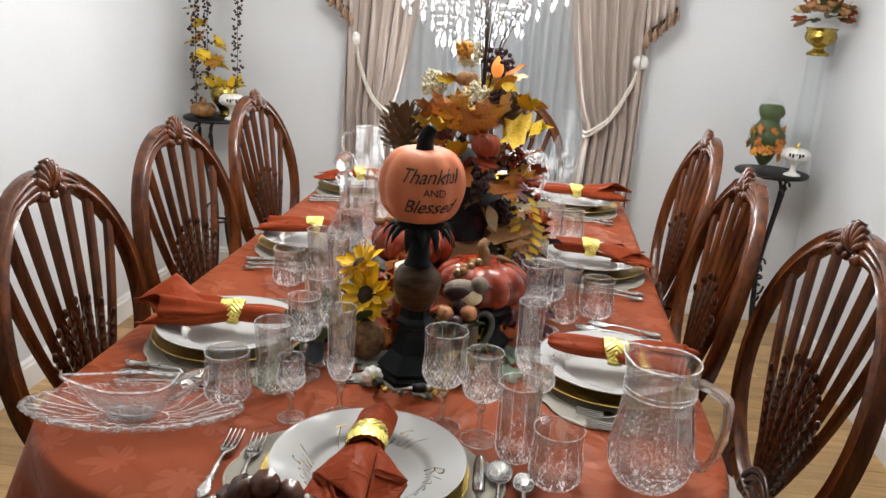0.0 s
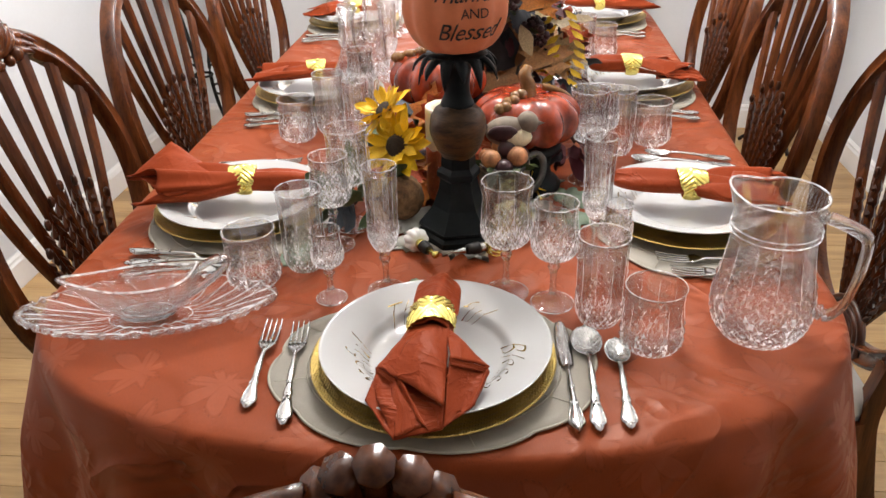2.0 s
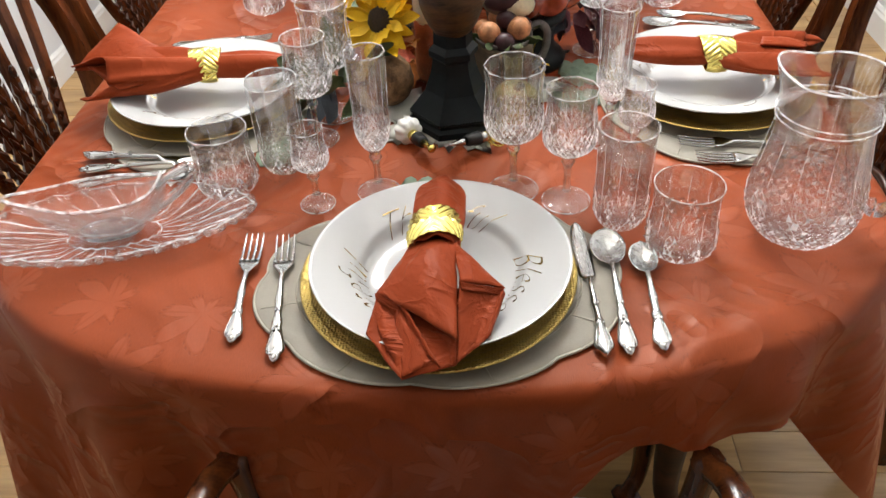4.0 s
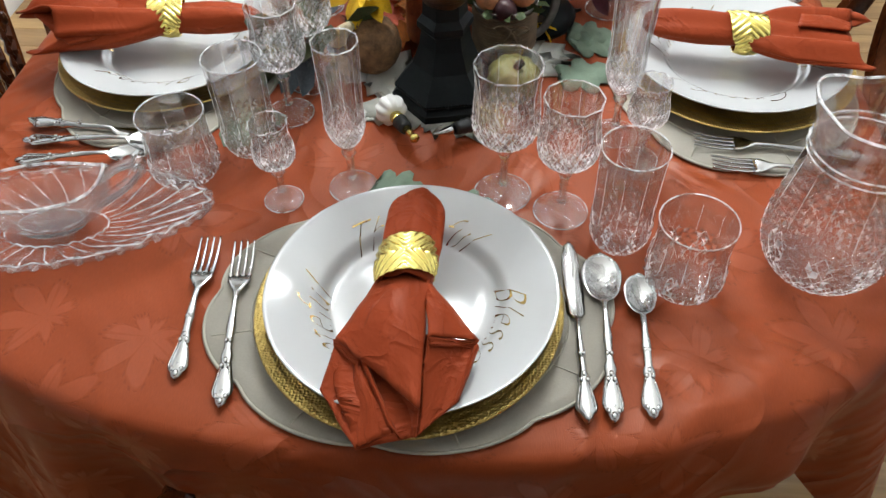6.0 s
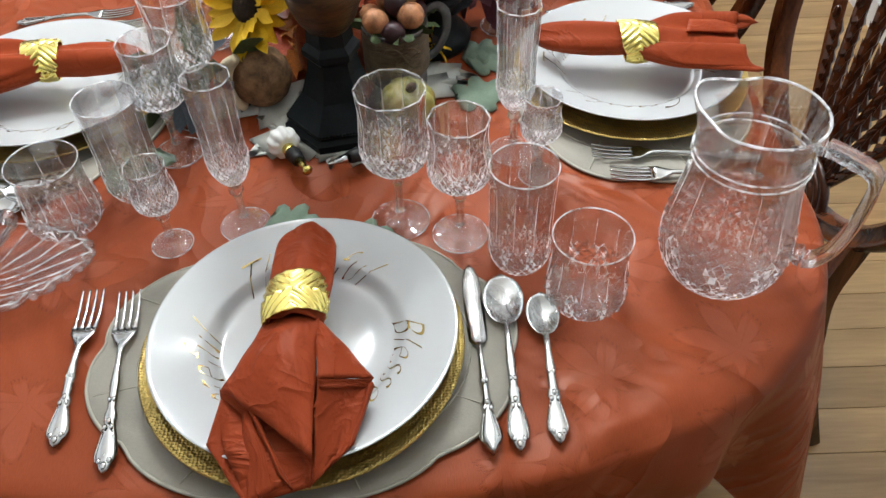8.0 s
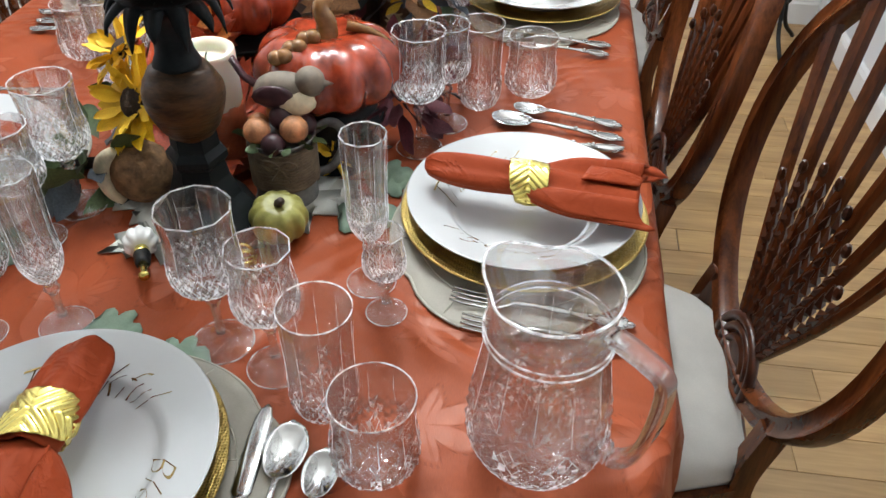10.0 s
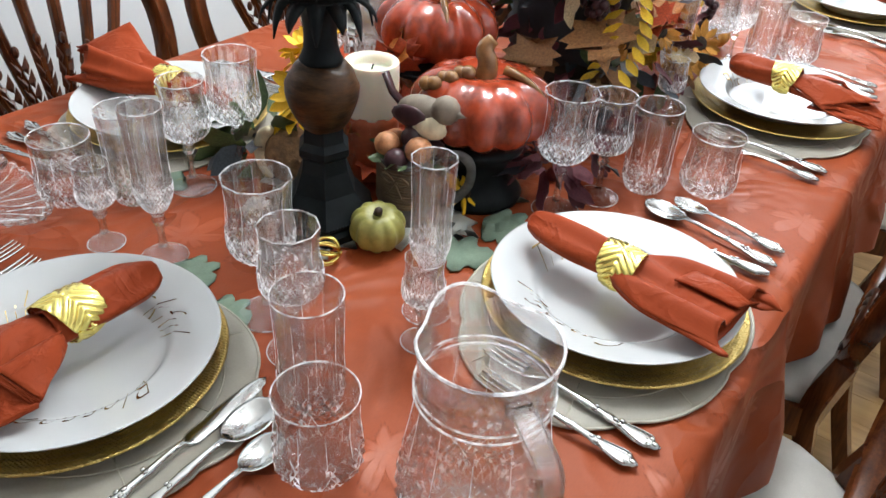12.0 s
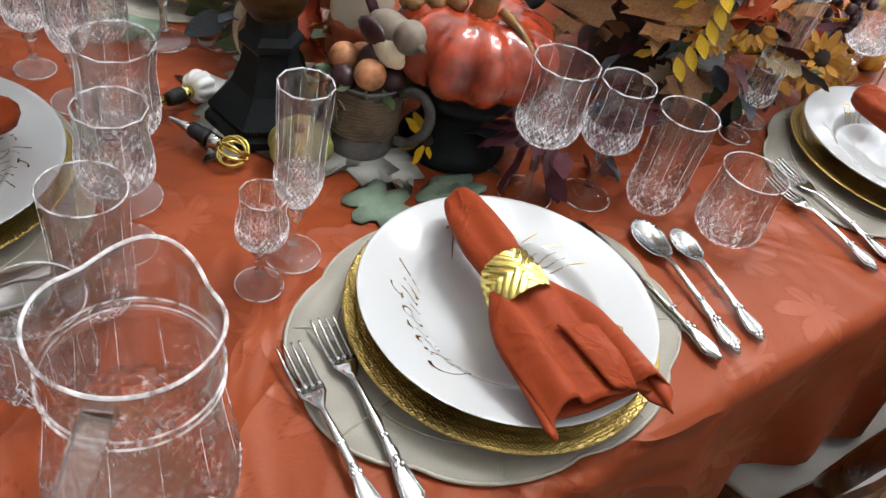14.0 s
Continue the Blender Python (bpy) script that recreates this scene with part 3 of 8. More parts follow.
def drop_of(p):
    """How far the cloth hangs at an edge point, and how far it stands off."""
    d, flare = 0.24, 0.10
    near = max(0.0, 1 - (p.y - NEAR) / 0.42)
    if near > 0:
        x = p.x
        # the cloth is pulled up to one side of the near chair
        mid = float(np.interp(x, (-0.6, 0.03, 0.10, 0.165, 0.235, 0.275, 0.42, 0.50, 0.60), (0.34, 0.34, 0.24, 0.15, 0.070, 0.090, 0.095, 0.12, 0.24)))
        corner = math.exp(-((abs(x) - 0.54) / 0.10) ** 2) * math.exp(-((p.y - 0.20) / 0.13) ** 2)
        d = d + (mid - d) * min(1, near * 1.4) + 0.24 * corner
        flare = 0.10 - 0.07 * near + 0.14 * corner
    far = max(0.0, 1 - (FAR - p.y) / 0.4)
    d += 0.1 * far
    return d, flare


def ruck(x, y):
    """A bunched fold on the table, running from the pulled-up hem towards the jug."""
    a, b = Vector((0.26, 0.04)), Vector((0.40, 0.155))
    d = b - a
    t = max(0.0, min(1.0, (Vector((x, y)) - a).dot(d) / d.dot(d)))
    gap = (Vector((x, y)) - a - d * t).length
    return 0.011 * math.sin(math.pi * min(1, 0.2 + t * 0.8)) * math.exp(-(gap / 0.013) ** 2)


cloth_bm = bmesh.new()
lay = cloth_bm.loops.layers.uv.verify()
rings = []
INNER = [0.0, 0.25, 0.5, 0.6, 0.7, 0.76, 0.80, 0.82, 0.84, 0.86, 0.875, 0.89, 0.90, 0.91, 0.92, 0.93, 0.94, 0.95, 0.96, 0.97, 0.98, 0.99]
for f in INNER[1:]:
    rings.append([(Vector((p.x * f, MID.y + (p.y - MID.y) * f, TZ + 0.0012 * noise.noise((p.x * f * 9, p.y * f * 9, 1)) + ruck(p.x * f, MID.y + (p.y - MID.y) * f))), 0.0) for p in ring_pts])
nrm = []
for i in range(NR):
    t = (ring_pts[(i + 1) % NR] - ring_pts[i - 1]).normalized()
    nrm.append(Vector((t.y, -t.x)))
ROUND = [(0.0, -0.0008), (0.006, -0.003), (0.011, -0.008), (0.014, -0.016)]
for o, dz in ROUND:
    rings.append([(Vector((*(p + nrm[i] * o), TZ + dz)), abs(dz) + o) for i, p in enumerate(ring_pts)])
S = [0.0]
for i in range(NR):
    S.append(S[-1] + (ring_pts[(i + 1) % NR] - ring_pts[i]).length)
for k in range(1, 15):
    v = k / 14
    row = []
    for i, p in enumerate(ring_pts):
        d, fl = drop_of(p)
        dd = d * v
        s = S[i]
        fold = 0.020 * math.sin(s * 21 + 1.3 * math.sin(s * 5.3)) + 0.012 * math.sin(s * 47 + 2.0 * math.sin(s * 3.1))
        fold *= min(1, dd / 0.16)
        lift = 0.0 if v > 0.9 else 0.018 * math.exp(-((p.x - 0.36) / 0.05) ** 2 - ((p.y - 0.1) / 0.08) ** 2) * math.sin(math.pi * min(1, v * 1.1))
        off = 0.014 + fl * dd + fold + lift
        q = p + nrm[i] * off
        row.append((Vector((q.x, q.y, TZ - 0.016 - dd + 0.006 * math.sin(s * 21) * v)), dd + 0.03))
    rings.append(row)
bv = [[cloth_bm.verts.new(c) for c, _ in r] for r in rings]
cv = cloth_bm.verts.new((0, MID.y, TZ))


def cloth_uv(i, k):
    c, d = rings[k][i]
    if k < len(INNER) - 1:
        return (c.x, c.y)
    p = ring_pts[i % NR] + nrm[i % NR] * d
    return (p.x, p.y)


for i in range(NR):
    j = (i + 1) % NR
    f = cloth_bm.faces.new((cv, bv[0][i], bv[0][j]))
    for lp, u in zip(f.loops, ((0, MID.y), cloth_uv(i, 0), cloth_uv(j, 0))):
        lp[lay].uv = u
    for k in range(len(bv) - 1):
        f = cloth_bm.faces.new((bv[k][i], bv[k + 1][i], bv[k + 1][j], bv[k][j]))
        for lp, u in zip(f.loops, (cloth_uv(i, k), cloth_uv(i, k + 1), cloth_uv(j, k + 1), cloth_uv(j, k))):
            lp[lay].uv = u
cloth = tagged(part("tablecloth", cloth_bm, M_CLOTH), "rust orange damask tablecloth woven with leaves", "tablecloth")

# ---- chairs ----
LEAN_Y, BZ0, BZ1 = 0.106, 0.475, 1.072


def on_back(x, z, out=0.0):
    """A point of the leaning back: x across, z height; out towards the sitter."""
    t = (z - BZ0) / (BZ1 - BZ0)
    curve = 0.03 * (x / 0.26) ** 2
    return Vector((x, LEAN_Y * (1 - t) + curve * 0.6 + out, z))


def oval(a, k=1.0):
    return 0.262 * k * math.cos(a), (BZ0 + BZ1) / 2 + 0.290 * k * math.sin(a)


def chair(m, label, arms=False):
    c = thing("dining_chair", m, label, "chair", "dining chairs round the table")
    # oval frame with a moulded section
    bm = bmesh.new()
    n = 56
    pts = [on_back(*oval(k * math.tau / n)) for k in range(n)]
    sec = [(-0.020, -0.012), (-0.020, 0.010), (-0.013, 0.017), (-0.006, 0.011), (0.004, 0.012), (0.012, 0.018), (0.019, 0.010), (0.019, -0.012)]
    sweep(bm, pts, lambda i, t: sec, up=(0, 1, 0.15), closed=True)
    auto_smooth(part("back_frame", bm, M_CHAIR, c), 50)
    # crest: a fan of lobes over ridged shoulders
    bm = bmesh.new()
    for s in (-1, 1):
        for r in range(3):
            line = []
            for i in range(9):
                t = i / 8
                a = math.pi / 2 - s * (0.13 + 0.42 * t)
                x, z = oval(a, 1.045 - 0.05 * r - 0.02 * t * (1 - r))
                line.append(on_back(x, z, 0.018 - 0.012 * t))
            tube(bm, line, lambda t: 0.0115 * (1 - 0.75 * t), 7, up=(0, 1, 0))
        x, z = oval(math.pi / 2 - s * 0.15, 0.93)
        ball(bm, on_back(x, z, 0.020), 0.014, 8, 6)
        x, z = oval(math.pi / 2 - s * 0.07, 0.90)
        ball(bm, on_back(x, z, 0.018), 0.010, 8, 6)
    crest = part("crest", bm, M_CHAIR, c, "carved shell crest")
    base = on_back(0, BZ1 - 0.028, 0.014)
    for k in range(-3, 4):
        a = k * 0.33
        ln = 0.058 - 0.004 * abs(k)
        dirv = Vector((math.sin(a), -0.12 * math.cos(a), math.cos(a)))
        line = [base + dirv * ln * t + Vector((0, 0.010 * math.sin(t * 2.6), 0)) for t in (0, 0.25, 0.5, 0.75, 0.95, 1.05)]
        w = lambda t, k=k: 0.0050 + 0.0062 * math.sin(min(1, t * 1.05) * math.pi * 0.60)
        part("shell_lobe", tube(bmesh.new(), line, w, 7, up=(0, 1, 0)), M_CHAIR, crest)
    # fan of spindles, plain above and leaf-carved below
    foot_z = BZ0 + 0.055
    for k in range(-3, 4):
        a = math.pi / 2 - k * 0.315
        xt, zt = oval(a, 0.965)
        xb, zb = k * 0.011, foot_z + 0.012 * (3 - abs(k)) * 0.5
        bm = bmesh.new()
        line = [on_back(xb + (xt - xb) * t + k * 0.006 * math.sin(t * math.pi), zb + (zt - zb) * t, 0.002) for t in [i / 12 for i in range(13)]]
        w = lambda i, t: [(-0.006 - 0.0065 * t, -0.006), (-0.006 - 0.0065 * t, 0.004), (-0.003 - 0.003 * t, 0.0095), (0, 0.006), (0.003 + 0.003 * t, 0.0095), (0.006 + 0.0065 * t, 0.004), (0.006 + 0.0065 * t, -0.006)]
        sweep(bm, line, w, up=(0, 1, 0))
        sp = auto_smooth(part("spindle", bm, M_CHAIR, c), 40)
        bm = bmesh.new()
        for j in range(9):
            t = 0.05 + 0.45 * j / 9
            q = Vector(line[0]).lerp(line[-1], t)
            d = (line[-1] - line[0]).normalized()
            side = d.cross(Vector((0, 1, 0))).normalized()
            for s in (-1, 1):
                o = q + side * s * (0.0055 + 0.004 * t) + Vector((0, 0.006, 0))
                tip = o + d * 0.030 + side * s * 0.008 + Vector((0, 0.003, 0))
                w3 = 0.0068 + 0.003 * t
                vs = [bm.verts.new(o - d * 0.006), bm.verts.new(o + d * 0.008 + side * s * w3), bm.verts.new(tip), bm.verts.new(o + d * 0.009 - side * s * w3), bm.verts.new(o + d * 0.007 + Vector((0, 0.0055, 0))), bm.verts.new(o + d * 0.007 - Vector((0, 0.009, 0)))]
                for f in ((0, 1, 4), (1, 2, 4), (2, 3, 4), (3, 0, 4), (1, 0, 5), (2, 1, 5), (3, 2, 5), (0, 3, 5)):
                    bm.faces.new([vs[i] for i in f])
        tip = Vector(line[0]).lerp(line[-1], 0.53) + Vector((0, 0.012, 0))
        ball(bm, tip, 0.008, 6, 5, (0.8, 0.8, 1.4))
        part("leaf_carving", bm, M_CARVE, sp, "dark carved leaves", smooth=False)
    # half medallion at the foot of the fan
    bm = bmesh.new()
    for r, tk in ((0.075, 0.008), (0.058, 0.007), (0.040, 0.007)):
        line = [on_back(r * math.cos(a), BZ0 + 0.012 + r * 0.95 * math.sin(a), 0.010) for a in [math.pi * i / 14 for i in range(15)]]
        tube(bm, line, tk, 6, up=(0, 1, 0))
    ball(bm, on_back(0, BZ0 + 0.03, 0.004), 0.04, 12, 6, (1, 0.3, 0.8))
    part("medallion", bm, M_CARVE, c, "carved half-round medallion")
    # seat
    SZ, F, B = 0.43, 0.56, 0.115
    if arms:
        F = 0.47
    k_ = 0.84 if arms else 1.0
    rail = [(-0.165, B), (-0.245, F - 0.10), (-0.228, F - 0.02), (-0.10, F), (0.10, F), (0.228, F - 0.02), (0.245, F - 0.10), (0.165, B)]
    rail = [(x * k_, y) for x, y in rail]
    line = spline([(x, y, SZ - 0.035) for x, y in rail] + [(rail[0][0], rail[0][1], SZ - 0.035)], 4)[:-1]
    bm = bmesh.new()
    sweep(bm, line, lambda i, t: [(-0.014, -0.032), (0.014, -0.032), (0.017, 0.0), (0.013, 0.03), (-0.014, 0.03)], closed=True)
    auto_smooth(part("seat_rail", bm, M_CHAIR, c), 40)
    bm = bmesh.new()
    rows = []
    n = len(line)
    cx = Vector((0, (B + F) / 2, 0))
    for f, z in ((1.0, SZ - 0.008), (1.02, SZ + 0.012), (0.985, SZ + 0.034), (0.90, SZ + 0.050), (0.70, SZ + 0.060), (0.4, SZ + 0.064), (0.12, SZ + 0.065)):
        rows.append([bm.verts.new((cx.x + (p.x - cx.x) * f, cx.y + (p.y - cx.y) * f, z + 0.003 * noise.noise((p.x * 9 * f, p.y * 9 * f, 3)))) for p in line])
    for p, q in zip(rows, rows[1:]):
        for i in range(n):
            j = (i + 1) % n
            bm.faces.new((p[i], p[j], q[j], q[i]))
    bm.faces.new(rows[-1]), bm.faces.new(rows[0][::-1])
    part("seat_cushion", bm, M_SEAT, c, "cream upholstered seat pad")
    for s in (-1, 1):
        part("front_leg", cabriole(bmesh.new(), s * 0.215 * k_, F - 0.05, 0, SZ - 0.02, (s * 0.7, 0.7), 0.028), M_CHAIR, c)
        bm = bmesh.new()
        ln = spline([on_back(s * 0.16, BZ0 + 0.06), (s * 0.165, B + 0.008, SZ + 0.01), (s * 0.165, B - 0.004, SZ - 0.08), (s * 0.172, B - 0.035, 0.2), (s * 0.180, B - 0.10, 0.0)], 5)
        sweep(bm, ln, lambda i, t: [(-0.016, -0.016), (0.016, -0.016), (0.018, 0.0), (0.014, 0.016), (-0.014, 0.016), (-0.018, 0.0)], up=(0, 1, 0.2))
        auto_smooth(part("back_leg", bm, M_CHAIR, c), 50)
        if arms:
            bm = bmesh.new()
            ln = spline([on_back(s * 0.25, 0.72), (s * 0.272, 0.16, 0.690), (s * 0.275, 0.24, 0.672), (s * 0.265, 0.34, 0.664), (s * 0.250, 0.395, 0.640)], 6)
            sweep(bm, ln, lambda i, t: [(-0.013, -0.009), (0.013, -0.009), (0.015, 0.003), (0.008, 0.011), (-0.008, 0.011), (-0.015, 0.003)])
            part("armrest", bm, M_CHAIR, c)
            bm = bmesh.new()
            tube(bm, spline([(s * 0.252, 0.385, 0.655), (s * 0.246, 0.385, 0.58), (s * 0.232, 0.37, 0.50), (s * 0.215, 0.34, 0.40)], 5), lambda t: 0.018 - 0.003 * math.sin(t * 5), 8, up=(0, 1, 0))
            part("arm_post", bm, M_CHAIR, c)
    return c


WOODEN = "dark carved mahogany oval-back dining chair with cream seat"
side_chair = chair(pose(-0.740, 0.592, 0, 0, 0, -86), WOODEN)
copies(side_chair, [pose(-0.784, 1.240, 0, 0, 0, -92), pose(-0.832, 2.005, 0, 0, 0, -93), pose(0.849, 0.682, 0, 0, 0, 94), pose(0.768, 1.175, 0, 0, 0, 89), pose(0.803, 1.865, 0, 0, 0, 91)])
arm_chair = chair(pose(0.05, -0.362, 0), "dark carved mahogany oval-back armchair at the table's end", True)
copies(arm_chair, [pose(0.08, 2.86, 0, 0, 0, 180)])

# ---- place settings ----
# plate's middle, turn, and where each glass stands (from the plate's middle)
USUAL = dict(goblet=(0.10, 0.165), wine=(0.165, 0.145), highball=(0.225, 0.10), tumbler=(0.285, 0.04), flute=(-0.13, 0.165), cordial=(-0.185, 0.14))


def from_plate(x, y, turn, spots):
    """Spots given on the table, as seen from a plate that stands at x, y and is turned."""
    c, s = math.cos(radians(turn)), math.sin(radians(turn))
    return {k: ((a - x) * c + (b - y) * s, (b - y) * c - (a - x) * s) for k, (a, b) in spots.items()}


PLACES = [
    (0.0220, 0.1800, 0, from_plate(0.0220, 0.1800, 0, dict(goblet=(0.107, 0.360), wine=(0.173, 0.335), highball=(0.234, 0.294), tumbler=(0.295, 0.237), flute=(-0.067, 0.360), cordial=(-0.144, 0.334)))),
    (0.4050, 0.6170, 90, from_plate(0.4050, 0.6170, 90, dict(goblet=(0.251, 0.766), wine=(0.281, 0.837), highball=(0.322, 0.906), tumbler=(0.398, 0.960), flute=(0.242, 0.475), cordial=(0.268, 0.429)))),
    (-0.3560, 0.6080, -90, from_plate(-0.3560, 0.6080, -90, dict(goblet=(-0.154, 0.565), wine=(-0.170, 0.493), highball=(-0.203, 0.425), tumbler=(-0.268, 0.371), flute=(-0.171, 0.750), cordial=(-0.20, 0.81)))),
    (0.398, 1.330, 90, USUAL),
    (-0.375, 1.280, -90, dict(USUAL, tumbler=(0.308, 0.026), highball=(0.26, 0.09))),
    (0.385, 2.06, 90, USUAL),
    (-0.415, 2.03, -90, USUAL),
    (0.02, 2.33, 180, USUAL),
]
SET = [pose(x, y, TZ, 0, 0, a) for x, y, a, _ in PLACES]


def spread(ob, local, turns=None):
    """The first copy goes to the first place, the rest to the other places; local(i) is a pose on the plate's frame."""
    ob.matrix_basis = SET[0] @ local(0)
    return copies(ob, [SET[i] @ local(i) for i in range(1, len(SET))])


def at(key):
    return lambda i: pose(*PLACES[i][3][key], 0.0006, 0, 0, 37 * i)


# --- glasses: folded flutes above, cut diamonds below ---
def cut_body(bm, rows, cuts, n, deep, bump=0.024):
    """Outside of a cut glass: rows of (radius, height); inside cuts = (z0, z1) a chequer of pointed diamonds, above it hollow flutes four facets wide."""
    rings = []
    for k, (r, z) in enumerate(rows):
        ring = []
        for i in range(n):
            a = i * math.tau / n
            q = r
            if cuts[0] <= z <= cuts[1]:
                q = r * (1 + (bump if (i + k) % 2 else -bump))
            elif z > cuts[1]:
                q = r * (1 - deep * min(1, (z - cuts[1]) / 0.008 + 0.3) * (0.0, 0.75, 1.0, 0.75)[i % 4])
            ring.append(bm.verts.new((q * math.cos(a), q * math.sin(a), z)))
        rings.append(ring)
    for k, (p, q) in enumerate(zip(rings, rings[1:])):
        cut = cuts[0] <= rows[k][1] <= cuts[1]
        for i in range(n):
            j = (i + 1) % n
            if cut and (i + k) % 2:
                bm.faces.new((p[i], p[j], q[i])), bm.faces.new((p[j], q[j], q[i]))
            elif cut:
                bm.faces.new((p[i], p[j], q[j])), bm.faces.new((p[i], q[j], q[i]))
            else:
                bm.faces.new((p[i], p[j], q[j], q[i]))
    for k, ring in enumerate(rings):
        for i, v in enumerate(ring):
            if cuts[0] <= rows[k][1] <= cuts[1] or i % 4 == 0:
                for e in v.link_edges:
                    if rows[k][1] <= cuts[1] or abs(e.verts[0].co.z - e.verts[1].co.z) > 1e-4:
                        e.smooth = False
    return rings[0], rings[-1]


def bridge(bm, p, q):
    n = len(p)
    for i in range(n):
        j = (i + 1) % n
        bm.faces.new((p[i], p[j], q[j], q[i]))


def ring_of(bm, r, z, n, fold=0.0):
    return [bm.verts.new((r * (1 - fold * (i % 2)) * math.cos(i * math.tau / n), r * (1 - fold * (i % 2)) * math.sin(i * math.tau / n), z)) for i in range(n)]


def cap(bm, ring, z):
    c = bm.verts.new((0, 0, z))
    for i in range(len(ring)):
        bm.faces.new((ring[i], ring[(i + 1) % len(ring)], c))


def steps_of(points, h):
    """Resamples a profile at about h apart in height, smoothly."""
    sm = spline([(r, 0, z) for r, z in points], 10)
    out, last = [], -9
    for p in sm:
        if p.z - last >= h or p is sm[-1]:
            out.append((p.x, p.z))
            last = p.z
    return out


def rad_at(rows, z):
    for (r0, z0), (r1, z1) in zip(rows, rows[1:]):
        if z0 <= z <= z1:
            return r0 + (r1 - r0) * (z - z0) / max(1e-9, z1 - z0)
    return rows[-1][0] if z > rows[-1][1] else rows[0][0]


def circle_at(r, z, n):
    return [(r * math.cos(k * math.tau / n), r * math.sin(k * math.tau / n), z) for k in range(n)]


def cut_lines(rows, z0, z1, n, tall, w=0.00042, patch=None):
    """Crossing sharp ridges that make the diamonds, with painted glints between; patch(angle, z) may leave gaps."""
    bm = bmesh.new()
    mean = sum(r for r, z in rows if z0 <= z <= z1) / max(1, sum(1 for r, z in rows if z0 <= z <= z1))
    step = mean * math.tau / n * tall / 2
    m = max(2, int((z1 - z0) / step))
    for s in (-1, 1):
        for i in range(n):
            run_ = []
            for k in range(m + 1):
                z = z0 + (z1 - z0) * k / m
                a = (i + s * k / 2) * math.tau / n
                r = rad_at(rows, z) * 1.002
                keep = patch is None or patch(a % math.tau, z)
                if keep:
                    run_.append(Vector((r * math.cos(a), r * math.sin(a), z)))
                if (not keep or k == m) and run_:
                    if len(run_) > 1:
                        tube(bm, run_, w, 3)
                    run_ = []
    # white triangles on random facets stand in for glints of refracted light
    rnd = random.Random(n)
    for k in range(1, m):
        for i in range(n):
            if rnd.random() > 0.78:
                continue
            z, dz = z0 + (z1 - z0) * k / m, (z1 - z0) / m
            a, da = (i + k / 2) * math.tau / n, math.pi / n
            if patch and not patch(a % math.tau, z):
                continue
            sx, sz = rnd.choice((-1, 1)), rnd.choice((-1, 1))
            tri = []
            for aa, zz, out in ((a, z, 1.012), (a + sx * da, z, 1.002), (a, z + sz * dz, 1.002)):
                r = rad_at(rows, zz) * out
                tri.append(bm.verts.new((r * math.cos(aa), r * math.sin(aa), zz)))
            bm.faces.new(tri)
    return bm


def ridge_lines(rows, z0, z1, n, w=0.00021):
    """The sharp upright ridges between the hollow flutes, pointed at both ends, drawn as white light streaks."""
    bm = bmesh.new()
    for i in range(n):
        pts = []
        for k in range(9):
            z = z0 + (z1 - z0) * k / 8
            a, r = i * math.tau / n, rad_at(rows, z) * 1.001
            pts.append((r * math.cos(a), r * math.sin(a), z))
        tube(bm, pts, lambda t: w * (0.3 + math.sin(math.pi * min(1, t * 0.9 + 0.1))), 3)
    return bm


def paint_cut(bm, cuts):
    """The cut zone of a glass takes the second material."""
    for f in bm.faces:
        z = f.calc_center_median().z
        f.material_index = 1 if cuts[0] <= z <= cuts[1] else 0


def with_cut(ob):
    ob.data.materials.append(M_CUT)
    return ob


